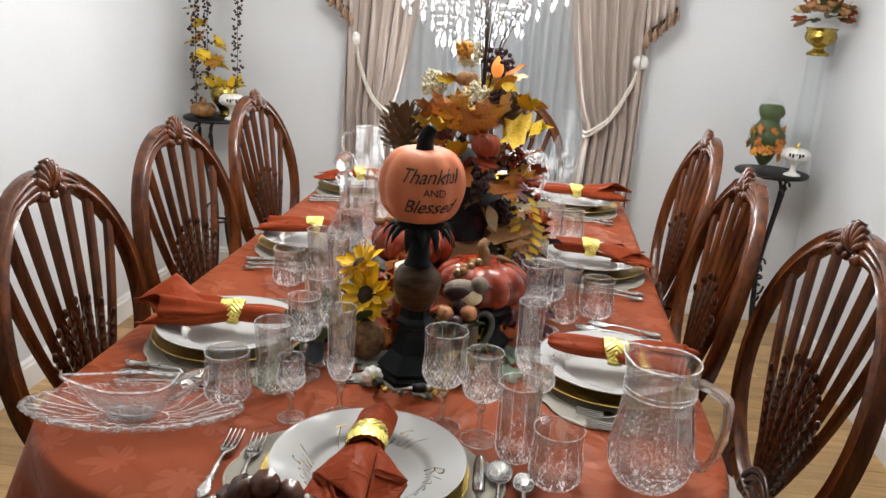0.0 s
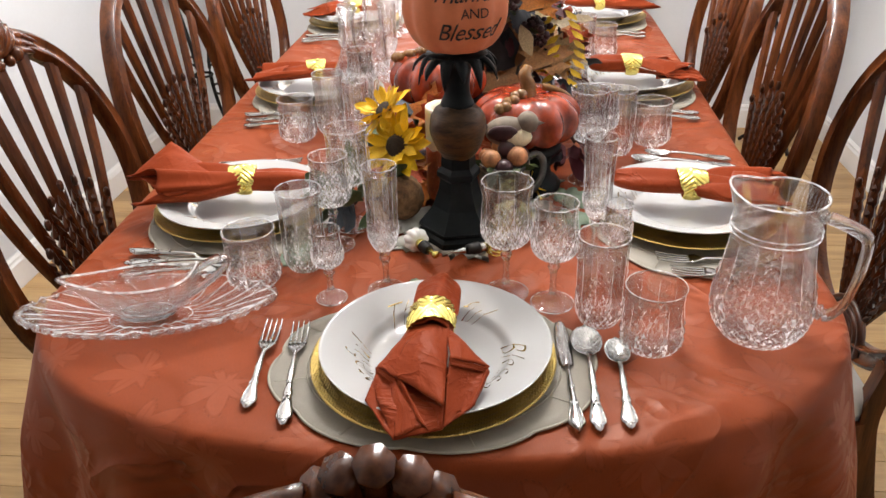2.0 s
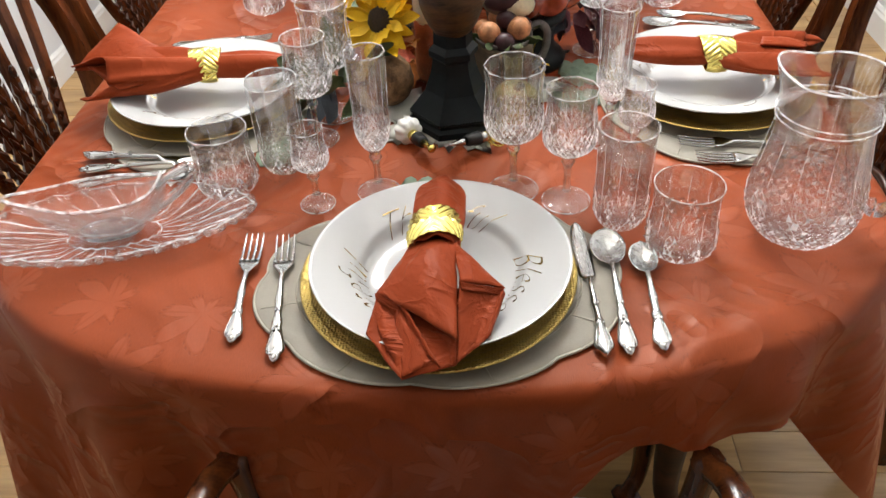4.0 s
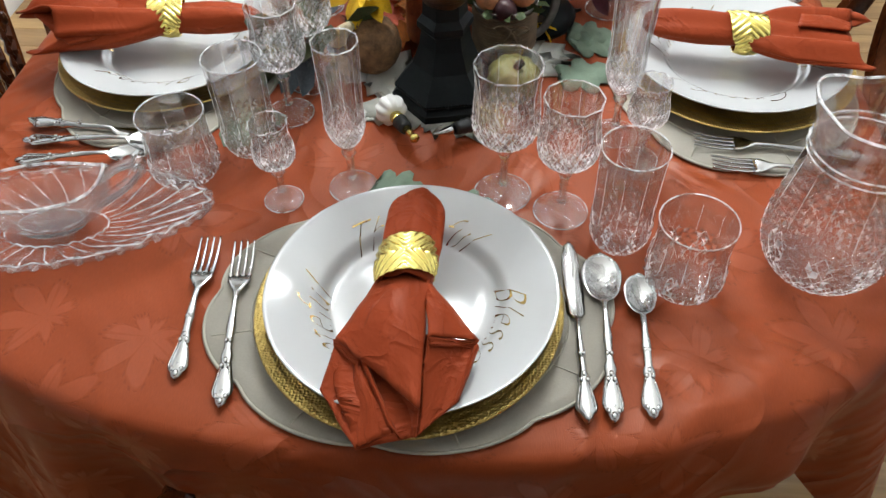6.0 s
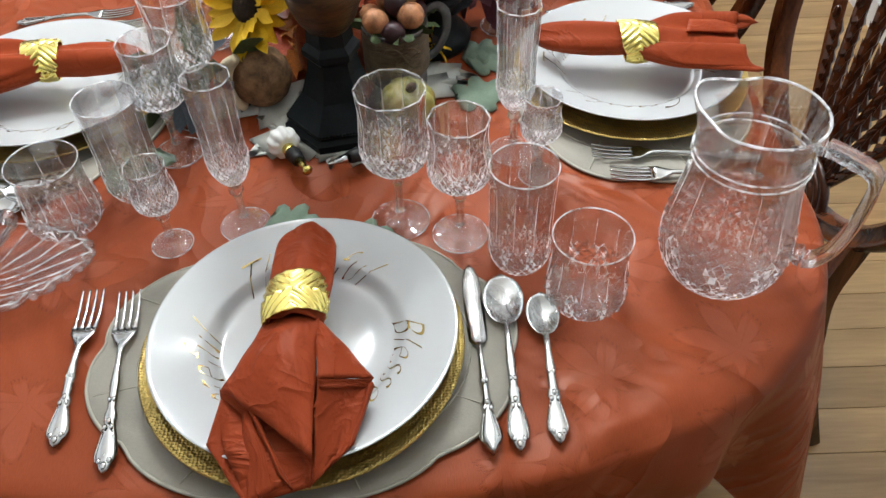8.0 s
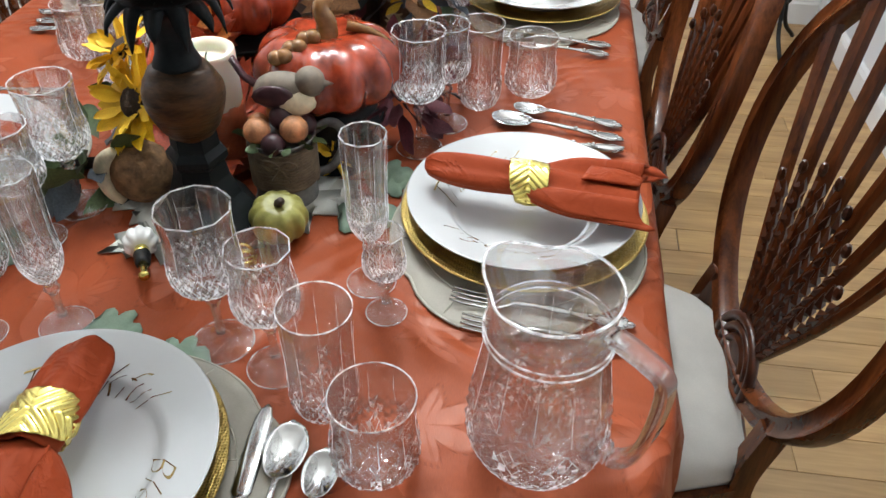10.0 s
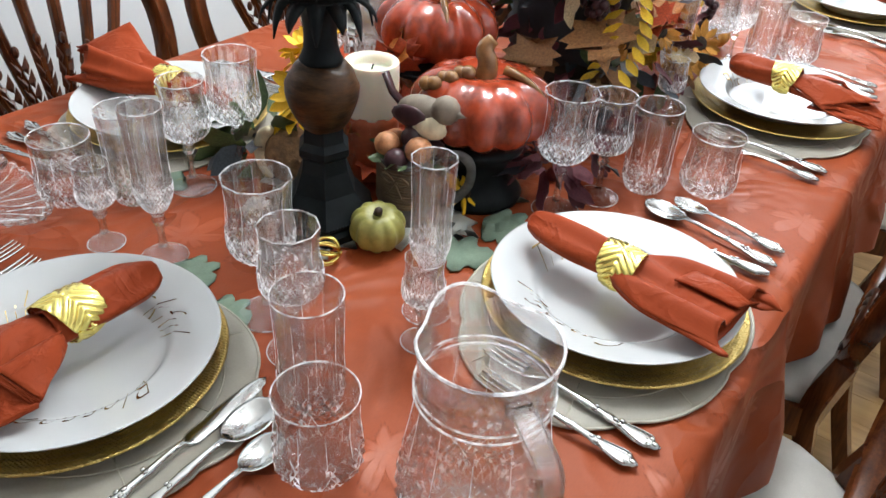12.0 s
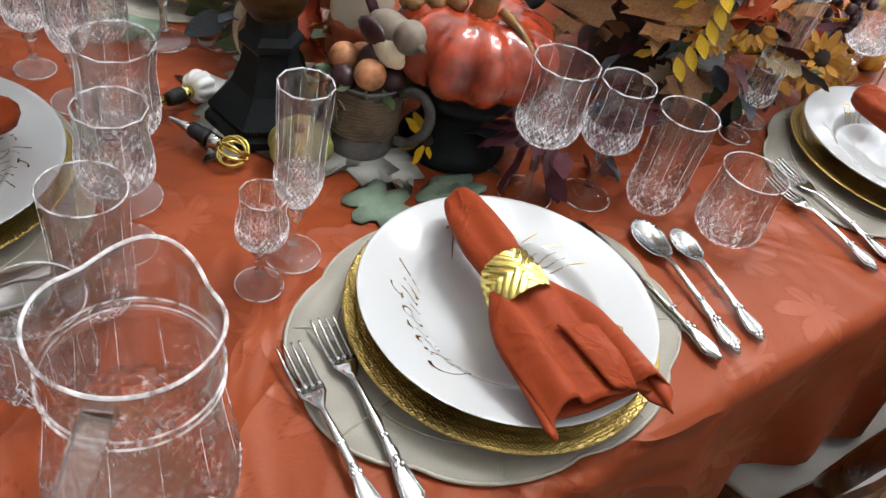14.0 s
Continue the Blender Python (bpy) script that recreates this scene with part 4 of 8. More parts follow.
def stemmed(name, rim, belly, height, bowl, foot, label, key, cut=0.42, waist=0.93, n=40, deep=0.07):
    g = thing(name, Matrix(), label, "glass", key + " glasses")
    h = height - bowl
    prof = run([(foot, 0.0015), (foot * 0.97, 0.0032), (foot * 0.6, 0.0046), (foot * 0.36, 0.0070), (0.0088, 0.0115), (0.0056, 0.0175)], 3)
    part("foot", lathe([(0.0, 0.0008), (foot * 0.9, 0.0), (foot * 0.985, 0.0002)] + prof + [(0.0, 0.018)], 48), M_GLASS, g)
    bm = lathe([(0.0, 0.0165), (0.0054, 0.0165), (0.0042, bowl * 0.50), (0.0050, bowl * 0.72), (0.0088, bowl * 0.83), (0.0064, bowl * 0.91), (0.0100, bowl * 1.0), (0.0, bowl * 1.01)], 8)
    part("stem", bm, M_SOLIDGLASS, g, smooth=False)
    part("foot_edge", tube(bmesh.new(), circle_at(foot * 0.985, 0.0022, 40), 0.0006, 5, True), M_RIM_GLINT, g)
    bm = bmesh.new()
    rows = steps_of([(0.0095, bowl), (belly * 0.66, bowl + 0.06 * h), (belly * 0.93, bowl + 0.17 * h), (belly, bowl + 0.30 * h), (belly * 0.97, bowl + 0.50 * h), (rim * waist, bowl + 0.75 * h), (rim, height)], 0.0060 * h / 0.10)
    cuts = (bowl + 0.04 * h, bowl + cut * h)
    first, top = cut_body(bm, rows, cuts, n, deep, 0.030)
    cap(bm, first, bowl - 0.001)
    paint_cut(bm, cuts)
    t = 0.0013
    last = top
    for r, z in [(rim - t * 0.6, height + 0.0006), (rim - t, height - 0.0006)] + [(max(0.003, r * (0.93 if z < bowl + cut * h else 0.955) - t), z) for r, z in reversed(rows[2:-1:2])]:
        ring = ring_of(bm, r, z, n)
        bridge(bm, last, ring)
        last = ring
    cap(bm, last, rows[2][1] - 0.001)
    b = with_cut(part("bowl", bm, M_GLASS, g))
    part("diamond_cut", cut_lines(rows, bowl + 0.03 * h, bowl + cut * h, int(n * 0.7), 1.7, 0.00032), M_EDGE_GLINT, b, smooth=False)
    part("flute_ridges", ridge_lines(rows, bowl + (cut - 0.04) * h, height - 0.004, n // 4), M_EDGE_GLINT, b, smooth=False)
    bm = bmesh.new()
    tube(bm, circle_at(rim * 0.985, height, n // 4), 0.0007, 6, True)
    part("rim", bm, M_RIM_GLINT, b)
    return spread(g, at(key))


def beaker(name, rim, foot, belly, height, label, key, cut=0.42, thick=0.009, n=40):
    bm = bmesh.new()
    rows = steps_of([(foot * 0.93, 0.0015), (foot, 0.005), (belly * 0.97, 0.13 * height), (belly, 0.26 * height), (belly * 0.975, 0.46 * height), (rim * 0.955, 0.72 * height), (rim, height)], 0.0060)
    cuts = (0.003, cut * height)
    first, top = cut_body(bm, rows, cuts, n, 0.05, 0.028)
    paint_cut(bm, cuts)
    low = ring_of(bm, foot * 0.8, 0.0, n)
    bridge(bm, low, first)
    cap(bm, low, 0.0015)
    t = 0.0018
    last = top
    for r, z in [(rim - t * 0.6, height + 0.0006), (rim - t, height - 0.0006)] + [(r * (0.925 if z < cut * height else 0.95) - t, z) for r, z in reversed(rows[:-1:2]) if z > thick + 0.003] + [(foot * 0.7, thick)]:
        ring = ring_of(bm, r, z, n)
        bridge(bm, last, ring)
        last = ring
    cap(bm, last, thick - 0.0005)
    g = thing(name, Matrix(), label, "glass", key + " glasses")
    b = with_cut(part("cut_body", bm, M_GLASS, g))
    arch = lambda a, z: z < 0.16 * height or math.sin(a * 8) > 0.35 * math.cos((z / height - 0.3) * 6)
    part("diamond_cut", cut_lines(rows, 0.003, cut * height, int(n * 0.7), 1.7, 0.00032, patch=arch), M_EDGE_GLINT, b, smooth=False)
    part("flute_ridges", ridge_lines(rows, cut * height * 0.8, height - 0.012, n // 4), M_EDGE_GLINT, b, smooth=False)
    bm = bmesh.new()
    tube(bm, circle_at(rim * 0.975, height, 40), 0.0008, 6, True)
    part("rim", bm, M_RIM_GLINT, b)
    return spread(g, at(key))


stemmed("water_goblet", 0.0362, 0.0362, 0.177, 0.077, 0.0330, "tall clear cut-crystal water goblet on a stem", "goblet")
stemmed("wine_glass", 0.0310, 0.0328, 0.158, 0.072, 0.0308, "clear cut-crystal wine glass on a stem", "wine", 0.48)
stemmed("champagne_flute", 0.0245, 0.0226, 0.198, 0.066, 0.0283, "narrow clear cut-crystal champagne flute", "flute", 0.30, waist=0.95, deep=0.07)
stemmed("cordial_glass", 0.0214, 0.0232, 0.113, 0.054, 0.0228, "small clear cut-crystal cordial glass", "cordial", 0.5)
beaker("highball_glass", 0.0345, 0.0265, 0.0332, 0.132, "tall clear cut-crystal highball glass", "highball", 0.38)
beaker("tumbler", 0.0388, 0.0315, 0.0405, 0.092, "short wide clear cut-crystal tumbler", "tumbler", 0.5)


# --- mats, chargers, plates ---
def placemat(label):
    bm = bmesh.new()
    n = 120
    rows = []
    def rad(a):
        sc = abs(math.sin(a * 4 + 0.35)) ** 0.55
        return (0.940 + 0.06 * sc)
    for f, z in ((0.0, 0.0035), (0.5, 0.0035), (0.84, 0.0035), (0.88, 0.0028), (0.92, 0.0035), (0.985, 0.0034), (1.0, 0.0018), (0.995, 0.0004)):
        if f == 0.0:
            rows.append([bm.verts.new((0, 0, z))])
            continue
        rows.append([bm.verts.new((0.209 * f * rad(k * math.tau / n) * math.cos(k * math.tau / n), 0.161 * f * rad(k * math.tau / n) * math.sin(k * math.tau / n), z + 0.0004 * math.sin(k * 0.7) * f)) for k in range(n)])
    for p, q in zip(rows, rows[1:]):
        for k in range(n):
            j = (k + 1) % n
            bm.faces.new((p[0], q[k], q[j]) if len(p) == 1 else (p[k], q[k], q[j], p[j]))
    ob = part("placemat", bm, M_MAT)
    # stitched seams
    bm = bmesh.new()
    tube(bm, [(0.160 * math.cos(a), 0.130 * math.sin(a), 0.0040) for a in [k * math.tau / 90 for k in range(90)]], 0.0010, 4, True)
    part("seam", bm, M_PIPING, ob)
    bm = bmesh.new()
    tube(bm, [(0.2085 * rad(a) * math.cos(a), 0.1605 * rad(a) * math.sin(a), 0.0022) for a in [k * math.tau / n for k in range(n)]], 0.0019, 5, True)
    part("piping", bm, M_PIPING, ob, "paler corded edge")
    for k in range(8):
        a = (k + 0.5) * math.pi / 4 - 0.09
        bm = bmesh.new()
        tube(bm, [(0.205 * f * rad(a) * math.cos(a), 0.158 * f * rad(a) * math.sin(a), 0.0037) for f in (0.70, 0.80, 0.90, 0.985)], 0.0008, 4)
        part("rib_seam", bm, M_PIPING, ob)
    return tagged(ob, label, "placemat", "placemats")


spread(placemat("taupe pumpkin-shaped quilted cloth placemat"), lambda i: pose(-0.004, 0.002, 0.001))


def charger():
    prof = [(0.0, 0.0045), (0.092, 0.0035), (0.096, 0.0045), (0.110, 0.0075), (0.132, 0.0140), (0.1510, 0.0200), (0.1530, 0.0212), (0.1515, 0.0224), (0.132, 0.0178), (0.110, 0.0128), (0.095, 0.0110), (0.0, 0.0110)]
    full = []
    for (a, b), (c, d) in zip(prof, prof[1:]):
        k = 7 if 0.11 < max(a, c) and abs(a - c) > 0.012 else 1
        full += [(a + (c - a) * i / k, b + (d - b) * i / k) for i in range(k)]
    full.append(prof[-1])
    bm = lathe(full, 160, None)
    for v in bm.verts:
        r = math.hypot(v.co.x, v.co.y)
        if 0.112 < r < 0.1515:
            a = math.atan2(v.co.y, v.co.x)
            v.co.z += 0.0006 * math.sin(r * 1500) + 0.0005 * noise.noise((v.co.x * 260, v.co.y * 260, a))
    return tagged(part("charger_plate", bm, M_CHARGER), "gold hammered charger plate under the dinner plate", "charger", "charger plates")


spread(charger(), lambda i: pose(-0.003, -0.002, 0.001))


def plate_z(r):
    if r < 0.082:
        return 0.0165
    if r < 0.098:
        u = (r - 0.082) / 0.016
        return 0.0165 + 0.0120 * u * u * (3 - 2 * u)
    return 0.0285 + (r - 0.098) / 0.045 * 0.0145


def plate():
    up = [(0.0, plate_z(0))] + [(r / 1000, plate_z(r / 1000)) for r in (30, 60, 80, 85, 88, 91, 94, 97, 100, 104, 112, 120, 128, 135, 140)] + [(0.1430, plate_z(0.1428)), (0.1440, 0.0426), (0.1430, 0.0408)]
    dn = [(0.13, 0.0345), (0.105, 0.0255), (0.098, 0.0215), (0.088, 0.0140), (0.084, 0.0112), (0.078, 0.0112), (0.076, 0.0128), (0.0, 0.0128)]
    return part("dinner_plate", lathe(up + dn, 96), M_PLATE)


def ring_words(ob):
    """Thin slanted script that follows the shoulder of the plate."""
    R = 0.081
    def on_plate(mid, x, y):
        a, r = radians(mid) - x / (R + 0.010), R + y
        return Vector((r * math.cos(a), r * math.sin(a), plate_z(r) + 0.0004))
    for word, mid in (("Thankful", 93), ("Grateful", 212), ("Blessed", -28)):
        bm = text_bm(word, 0.035, 0.85, 1.12, -0.0008)
        bmesh.ops.subdivide_edges(bm, edges=[e for e in bm.edges if e.calc_length() > 0.005], cuts=1)
        for v in bm.verts:
            y = v.co.y
            v.co = on_plate(mid, v.co.x - 0.012, y * (1.35 if y > 0 else 1.6))
        part("lettering", bm, M_FOIL, ob, "gold foil script word", smooth=False)


pl = tagged(plate(), "white porcelain dinner plate with gold script words", "plate", "dinner plates")
ring_words(pl)
TURNS = [0, -42, 25, 80, 60, 140, 30, 0]
spread(pl, lambda i: pose(0, 0, 0.001, 0, 0, TURNS[i]))


# --- napkins and rings ---
def napkin(name, seed, lobes, label, wide, narrow, mouth, flaps=()):
    """Cloth gathered in a ring: a soft closed roll on one side, an open folded end on the other."""
    rnd = random.Random(seed)
    ph = [rnd.uniform(0, 6) for _ in range(6)]
    top, end = 0.130, -0.130
    def fn(u, v):
        a = u * math.tau
        y = top + (end - top) * v
        if v < 0.46:
            g = math.sqrt(max(0.0, 1 - (1 - min(1, v / 0.20)) ** 2)) * 0.75 + 0.25 * min(1, v / 0.4)
            w = 0.005 + 0.0235 * g - 0.0075 * max(0, (v - 0.28) / 0.18)
            h = 0.006 + 0.0115 * g - 0.002 * max(0, (v - 0.28) / 0.18)
            q = 0.0
        else:
            q = (v - 0.46) / 0.54
            w = 0.021 + (wide - 0.021) * math.sin(min(1, q / 0.55) * math.pi / 2) - (wide - narrow) * max(0, (q - 0.55) / 0.45)
            h = 0.0155 + mouth * q
        s = math.sin(a)
        crease = 0.10 * math.sin(2 * a + ph[0]) + 0.07 * math.sin(5 * a + ph[1]) + 0.05 * math.sin(9 * a + ph[5] + v * 5)
        k = 1 + crease * (0.35 + q)
        x = w * math.cos(a) * k
        z = h * s * (1 + 0.30 * q * math.sin(3 * a + ph[2]))
        if s > 0:
            z += (0.0035 + 0.006 * q) * math.sin(x * 150 + ph[3]) * s
            z -= 0.016 * q * math.exp(-((x - 0.008) / 0.012) ** 2)
        y -= lobes(a) * q ** 1.5
        x += 0.010 * math.sin(v * 3 + ph[4]) * q
        rest = 0.036 - 0.022 * max(0, (abs(y + 0.02) - 0.155) / 0.06) if abs(y) > 0.10 else 0.036 - 0.008 * (1 - abs(y) / 0.10)
        zz = 0.056 + z - 0.004 * q
        return Vector((x, y, max(zz, rest + 0.0015 * math.sin(a * 7))))
    bm = bmesh.new()
    sheet(bm, fn, 72, 44, lambda u, v: (u * 0.22 + seed, v * 0.28))
    bmesh.ops.remove_doubles(bm, verts=bm.verts, dist=1e-5)
    tip = {v for v in bm.verts if abs(v.co.y - top) < 1e-4}
    bmesh.ops.contextual_create(bm, geom=[e for e in bm.edges if e.is_boundary and e.verts[0] in tip and e.verts[1] in tip])
    for k, f in enumerate(flaps):
        patch_of(bm, *f, 12, 14, seed + k, (0.3 * k, 0.4))
    join_islands(bm)
    ob = part(name, bm, M_NAPKIN)
    solid(ob, 0.0024)
    return tagged(ob, label, "napkin", "rolled napkins")


def join_islands(bm):
    """Ties the loose layers of a folded cloth together with small gussets."""
    left, groups = set(bm.verts), []
    while left:
        stack, seen = [left.pop()], []
        while stack:
            v = stack.pop()
            seen.append(v)
            for e in v.link_edges:
                w = e.other_vert(v)
                if w in left:
                    left.discard(w)
                    stack.append(w)
        groups.append(seen)
    groups.sort(key=len, reverse=True)
    main = groups[0]
    for g in groups[1:]:
        p, q = np.array([v.co for v in main]), np.array([v.co for v in g])
        d = ((p[:, None, :] - q[None, :, :]) ** 2).sum(2)
        i, j = np.unravel_index(d.argmin(), d.shape)
        v, w = main[i], g[j]
        bm.faces.new((v, w, w.link_edges[0].other_vert(w)))
        main = main + g


def patch_of(bm, a, b, d, c, bulge, nu=10, nv=10, seed=0, off=(0, 0)):
    """A fold of cloth between two edges a-b and d-c, swelling by bulge, gently creased."""
    a, b, c, d = Vector(a), Vector(b), Vector(c), Vector(d)
    def fn(u, v):
        p = a.lerp(b, u).lerp(d.lerp(c, u), v)
        p.z += bulge * math.sin(math.pi * u) * math.sin(math.pi * (0.15 + 0.8 * v)) + 0.0022 * noise.noise((p.x * 60 + seed, p.y * 28, seed))
        p.x += 0.002 * noise.noise((p.y * 40, seed, p.x * 40))
        return p
    return sheet(bm, fn, nu, nv, lambda u, v: (off[0] + u * 0.10, off[1] + v * 0.13))


def funnel_napkin():
    """A folded napkin pulled through its ring: a rounded roll behind, in front a broad flap over a hollow of lower layers."""
    bm = bmesh.new()

    def roll(u, v):
        a = u * math.tau
        y = 0.108 - 0.125 * v
        g = math.sqrt(max(0.0, 1 - (1 - min(1.0, v / 0.30)) ** 2))
        w, h = 0.004 + 0.023 * g - 0.004 * max(0, (v - 0.6) / 0.4), 0.004 + 0.015 * g
        k = 1 + 0.06 * math.sin(3 * a + 1) + 0.05 * math.sin(7 * a + v * 3)
        x = w * math.cos(a) * k - 0.002 - 0.002 * v
        z = h * math.sin(a) * k + 0.004 * max(0, math.sin(a)) * math.sin(x * 170 + 1.0)
        return Vector((x, y, 0.0635 + max(z, -0.016)))
    sheet(bm, roll, 44, 20, lambda u, v: (u * 0.2, v * 0.16))
    # broad upper flap, its hem running from the outer corner down to the middle
    patch_of(bm, (-0.027, -0.010, 0.066), (0.019, -0.014, 0.071), (-0.060, -0.077, 0.056), (0.023, -0.147, 0.061), 0.014, 18, 18, 1.0, (0.3, 0.1))
    # flap to the other side, turned over along its top
    patch_of(bm, (0.016, -0.014, 0.068), (0.026, -0.016, 0.058), (0.025, -0.082, 0.076), (0.069, -0.070, 0.056), 0.008, 14, 14, 2.0, (0.5, 0.3))
    patch_of(bm, (0.024, -0.080, 0.073), (0.067, -0.071, 0.054), (0.023, -0.160, 0.043), (0.053, -0.127, 0.047), -0.007, 14, 14, 3.0, (0.5, 0.5))
    patch_of(bm, (0.067, -0.071, 0.054), (0.069, -0.074, 0.051), (0.051, -0.131, 0.046), (0.054, -0.128, 0.046), 0.003, 5, 10, 3.5, (0.6, 0.6))
    # lower layers: an outer fold that hangs over the rim, and the hollow behind the hem
    patch_of(bm, (-0.060, -0.077, 0.053), (-0.030, -0.103, 0.050), (-0.067, -0.124, 0.047), (-0.029, -0.174, 0.035), -0.004, 14, 14, 4.0, (0.7, 0.1))
    patch_of(bm, (-0.044, -0.084, 0.051), (-0.038, -0.088, 0.052), (-0.028, -0.172, 0.036), (0.001, -0.158, 0.040), 0.005, 10, 16, 6.0, (0.9, 0.4))
    patch_of(bm, (-0.040, -0.086, 0.052), (0.022, -0.140, 0.055), (-0.010, -0.146, 0.042), (0.021, -0.162, 0.041), -0.016, 16, 12, 5.0, (0.7, 0.4))
    patch_of(bm, (-0.038, -0.088, 0.053), (-0.031, -0.094, 0.054), (-0.006, -0.150, 0.044), (0.006, -0.163, 0.041), 0.007, 8, 14, 7.0, (0.8, 0.7))
    patch_of(bm, (-0.050, -0.055, 0.043), (0.045, -0.058, 0.044), (-0.046, -0.142, 0.043), (0.030, -0.150, 0.041), 0.001, 10, 10, 9.0, (0.4, 0.8))
    patch_of(bm, (-0.061, -0.076, 0.0555), (-0.036, -0.090, 0.0570), (-0.060, -0.082, 0.0515), (-0.032, -0.106, 0.0495), 0.0, 8, 6, 10.0, (0.1, 0.3))
    patch_of(bm, (0.024, -0.082, 0.0750), (0.069, -0.070, 0.0560), (0.026, -0.088, 0.0690), (0.066, -0.076, 0.0525), 0.0, 8, 5, 11.0, (0.1, 0.5))
    patch_of(bm, (-0.062, -0.090, 0.0475), (0.050, -0.090, 0.0480), (-0.050, -0.134, 0.0462), (0.040, -0.136, 0.0462), 0.0, 12, 10, 12.0, (0.1, 0.7))
    patch_of(bm, (-0.050, -0.132, 0.0464), (0.038, -0.134, 0.0464), (-0.028, -0.172, 0.0345), (0.022, -0.160, 0.0400), 0.001, 12, 8, 13.0, (0.3, 0.9))
    patch_of(bm, (-0.027, -0.010, 0.064), (-0.020, -0.012, 0.048), (-0.060, -0.077, 0.054), (-0.035, -0.085, 0.045), 0.003, 8, 10, 8.0, (0.2, 0.7))
    bmesh.ops.remove_doubles(bm, verts=bm.verts, dist=1e-5)
    join_islands(bm)
    ob = part("napkin", bm, M_NAPKIN)
    solid(ob, 0.0020)
    return tagged(ob, "rust cloth napkin pulled through a gold ring, layered fan end", "napkin", "rolled napkins")


def spike(a, at_, wide, size):
    d = (a - at_ + math.pi) % math.tau - math.pi
    return size * max(0, 1 - abs(d) / wide)


nap_a = funnel_napkin()
nap_b = napkin("napkin", 2, lambda a: spike(a, 3.1, 0.6, 0.024) + spike(a, 0.0, 0.7, 0.032), "rust cloth napkin rolled in a gold ring, fishtail end", 0.056, 0.060, -0.004, [((0.004, -0.060, 0.068), (0.052, -0.070, 0.062), (0.022, -0.128, 0.060), (0.062, -0.138, 0.050), 0.006)])
nap_c = napkin("napkin", 5, lambda a: spike(a, 1.6, 0.5, 0.07) + spike(a, 3.3, 0.6, 0.06) + spike(a, 5.6, 0.7, 0.05), "rust cloth napkin rolled in a gold ring, pointed folds spread", 0.050, 0.050, 0.018, [((-0.036, -0.058, 0.062), (0.026, -0.055, 0.066), (-0.052, -0.130, 0.108), (0.012, -0.192, 0.064), 0.010), ((-0.010, -0.055, 0.062), (0.040, -0.058, 0.056), (0.016, -0.168, 0.070), (0.060, -0.112, 0.052), 0.008)])
NTURN = [3, -8, 3, -6, 4, -2, 6, 0]
NUP = 0.0085
nap_a.matrix_basis = SET[0]
nap_b.matrix_basis = SET[1] @ pose(-0.004, -0.006, NUP, 0, 0, NTURN[1])
nap_c.matrix_basis = SET[2] @ pose(0.0, 0.0, NUP, 0, 0, NTURN[2])
for i in range(3, 8):
    copy_thing((nap_a, nap_b, nap_c)[i % 3], SET[i] @ pose(0, -0.006, NUP if i % 3 else 0.0, 0, 0, NTURN[i]))


def napkin_ring():
    """A cuff shaped as a folded leaf: wide and veined on top, narrow below."""
    def fn(u, v):
        a = u * math.tau
        s = math.sin(a)
        half = 0.0135 + 0.0125 * max(0, s) ** 0.7 + 0.002 * math.cos(a * 2)
        y = (v - 0.5) * 2 * half
        vein = math.sin(760 * (abs(a - math.pi / 2) * 0.022 - abs(y) * 0.8))
        r = 1 + 0.06 * vein * (1 - abs(v - 0.5) * 1.2) + 0.05 * (1 - (2 * v - 1) ** 2)
        return Vector((0.0275 * math.cos(a) * r, y + 0.004 * math.cos(a), 0.0228 * s * r + 0.055))
    bm = bmesh.new()
    sheet(bm, fn, 132, 30)
    bmesh.ops.remove_doubles(bm, verts=bm.verts, dist=1e-6)
    ob = part("napkin_ring", bm, M_GOLD)
    solid(ob, 0.0012, 1.0)
    return tagged(ob, "gold metal leaf-shaped napkin ring", "napkin ring", "napkin rings")


RING_Y = [0.008, -0.004, 0.004, 0.0, 0.0, 0.0, 0.0, 0.0]
spread(napkin_ring(), lambda i: pose(-0.005, RING_Y[i], NUP, 0, 0, NTURN[i]))


# --- cutlery ---
def strip(bm, rows, across=6):
    """A shaped bar along y: rows of (y, half width, mid height, dish, thickness)."""
    tops, bots = [], []
    for y, w, z, dish, th in rows:
        t, b = [], []
        for k in range(across + 1):
            u = 2 * k / across - 1
            zz = z - dish * (1 - u * u)
            edge = 1 - 0.75 * abs(u) ** 3
            t.append(bm.verts.new((w * u, y, zz + th * edge * (0.5 if dish else 1.0))))
            b.append(bm.verts.new((w * u, y, zz - th * 0.5 * edge)))
        tops.append(t), bots.append(b)
    for g, flip in ((tops, False), (bots, True)):
        for p, q in zip(g, g[1:]):
            for k in range(across):
                f = (p[k], p[k + 1], q[k + 1], q[k])
                bm.faces.new(f[::-1] if flip else f)
    for p, q, b, c in zip(tops, tops[1:], bots, bots[1:]):
        bm.faces.new((p[0], q[0], c[0], b[0])), bm.faces.new((p[-1], b[-1], c[-1], q[-1]))
    bm.faces.new([*tops[0][::-1], *bots[0]]), bm.faces.new([*tops[-1], *bots[-1][::-1]])
    return bm


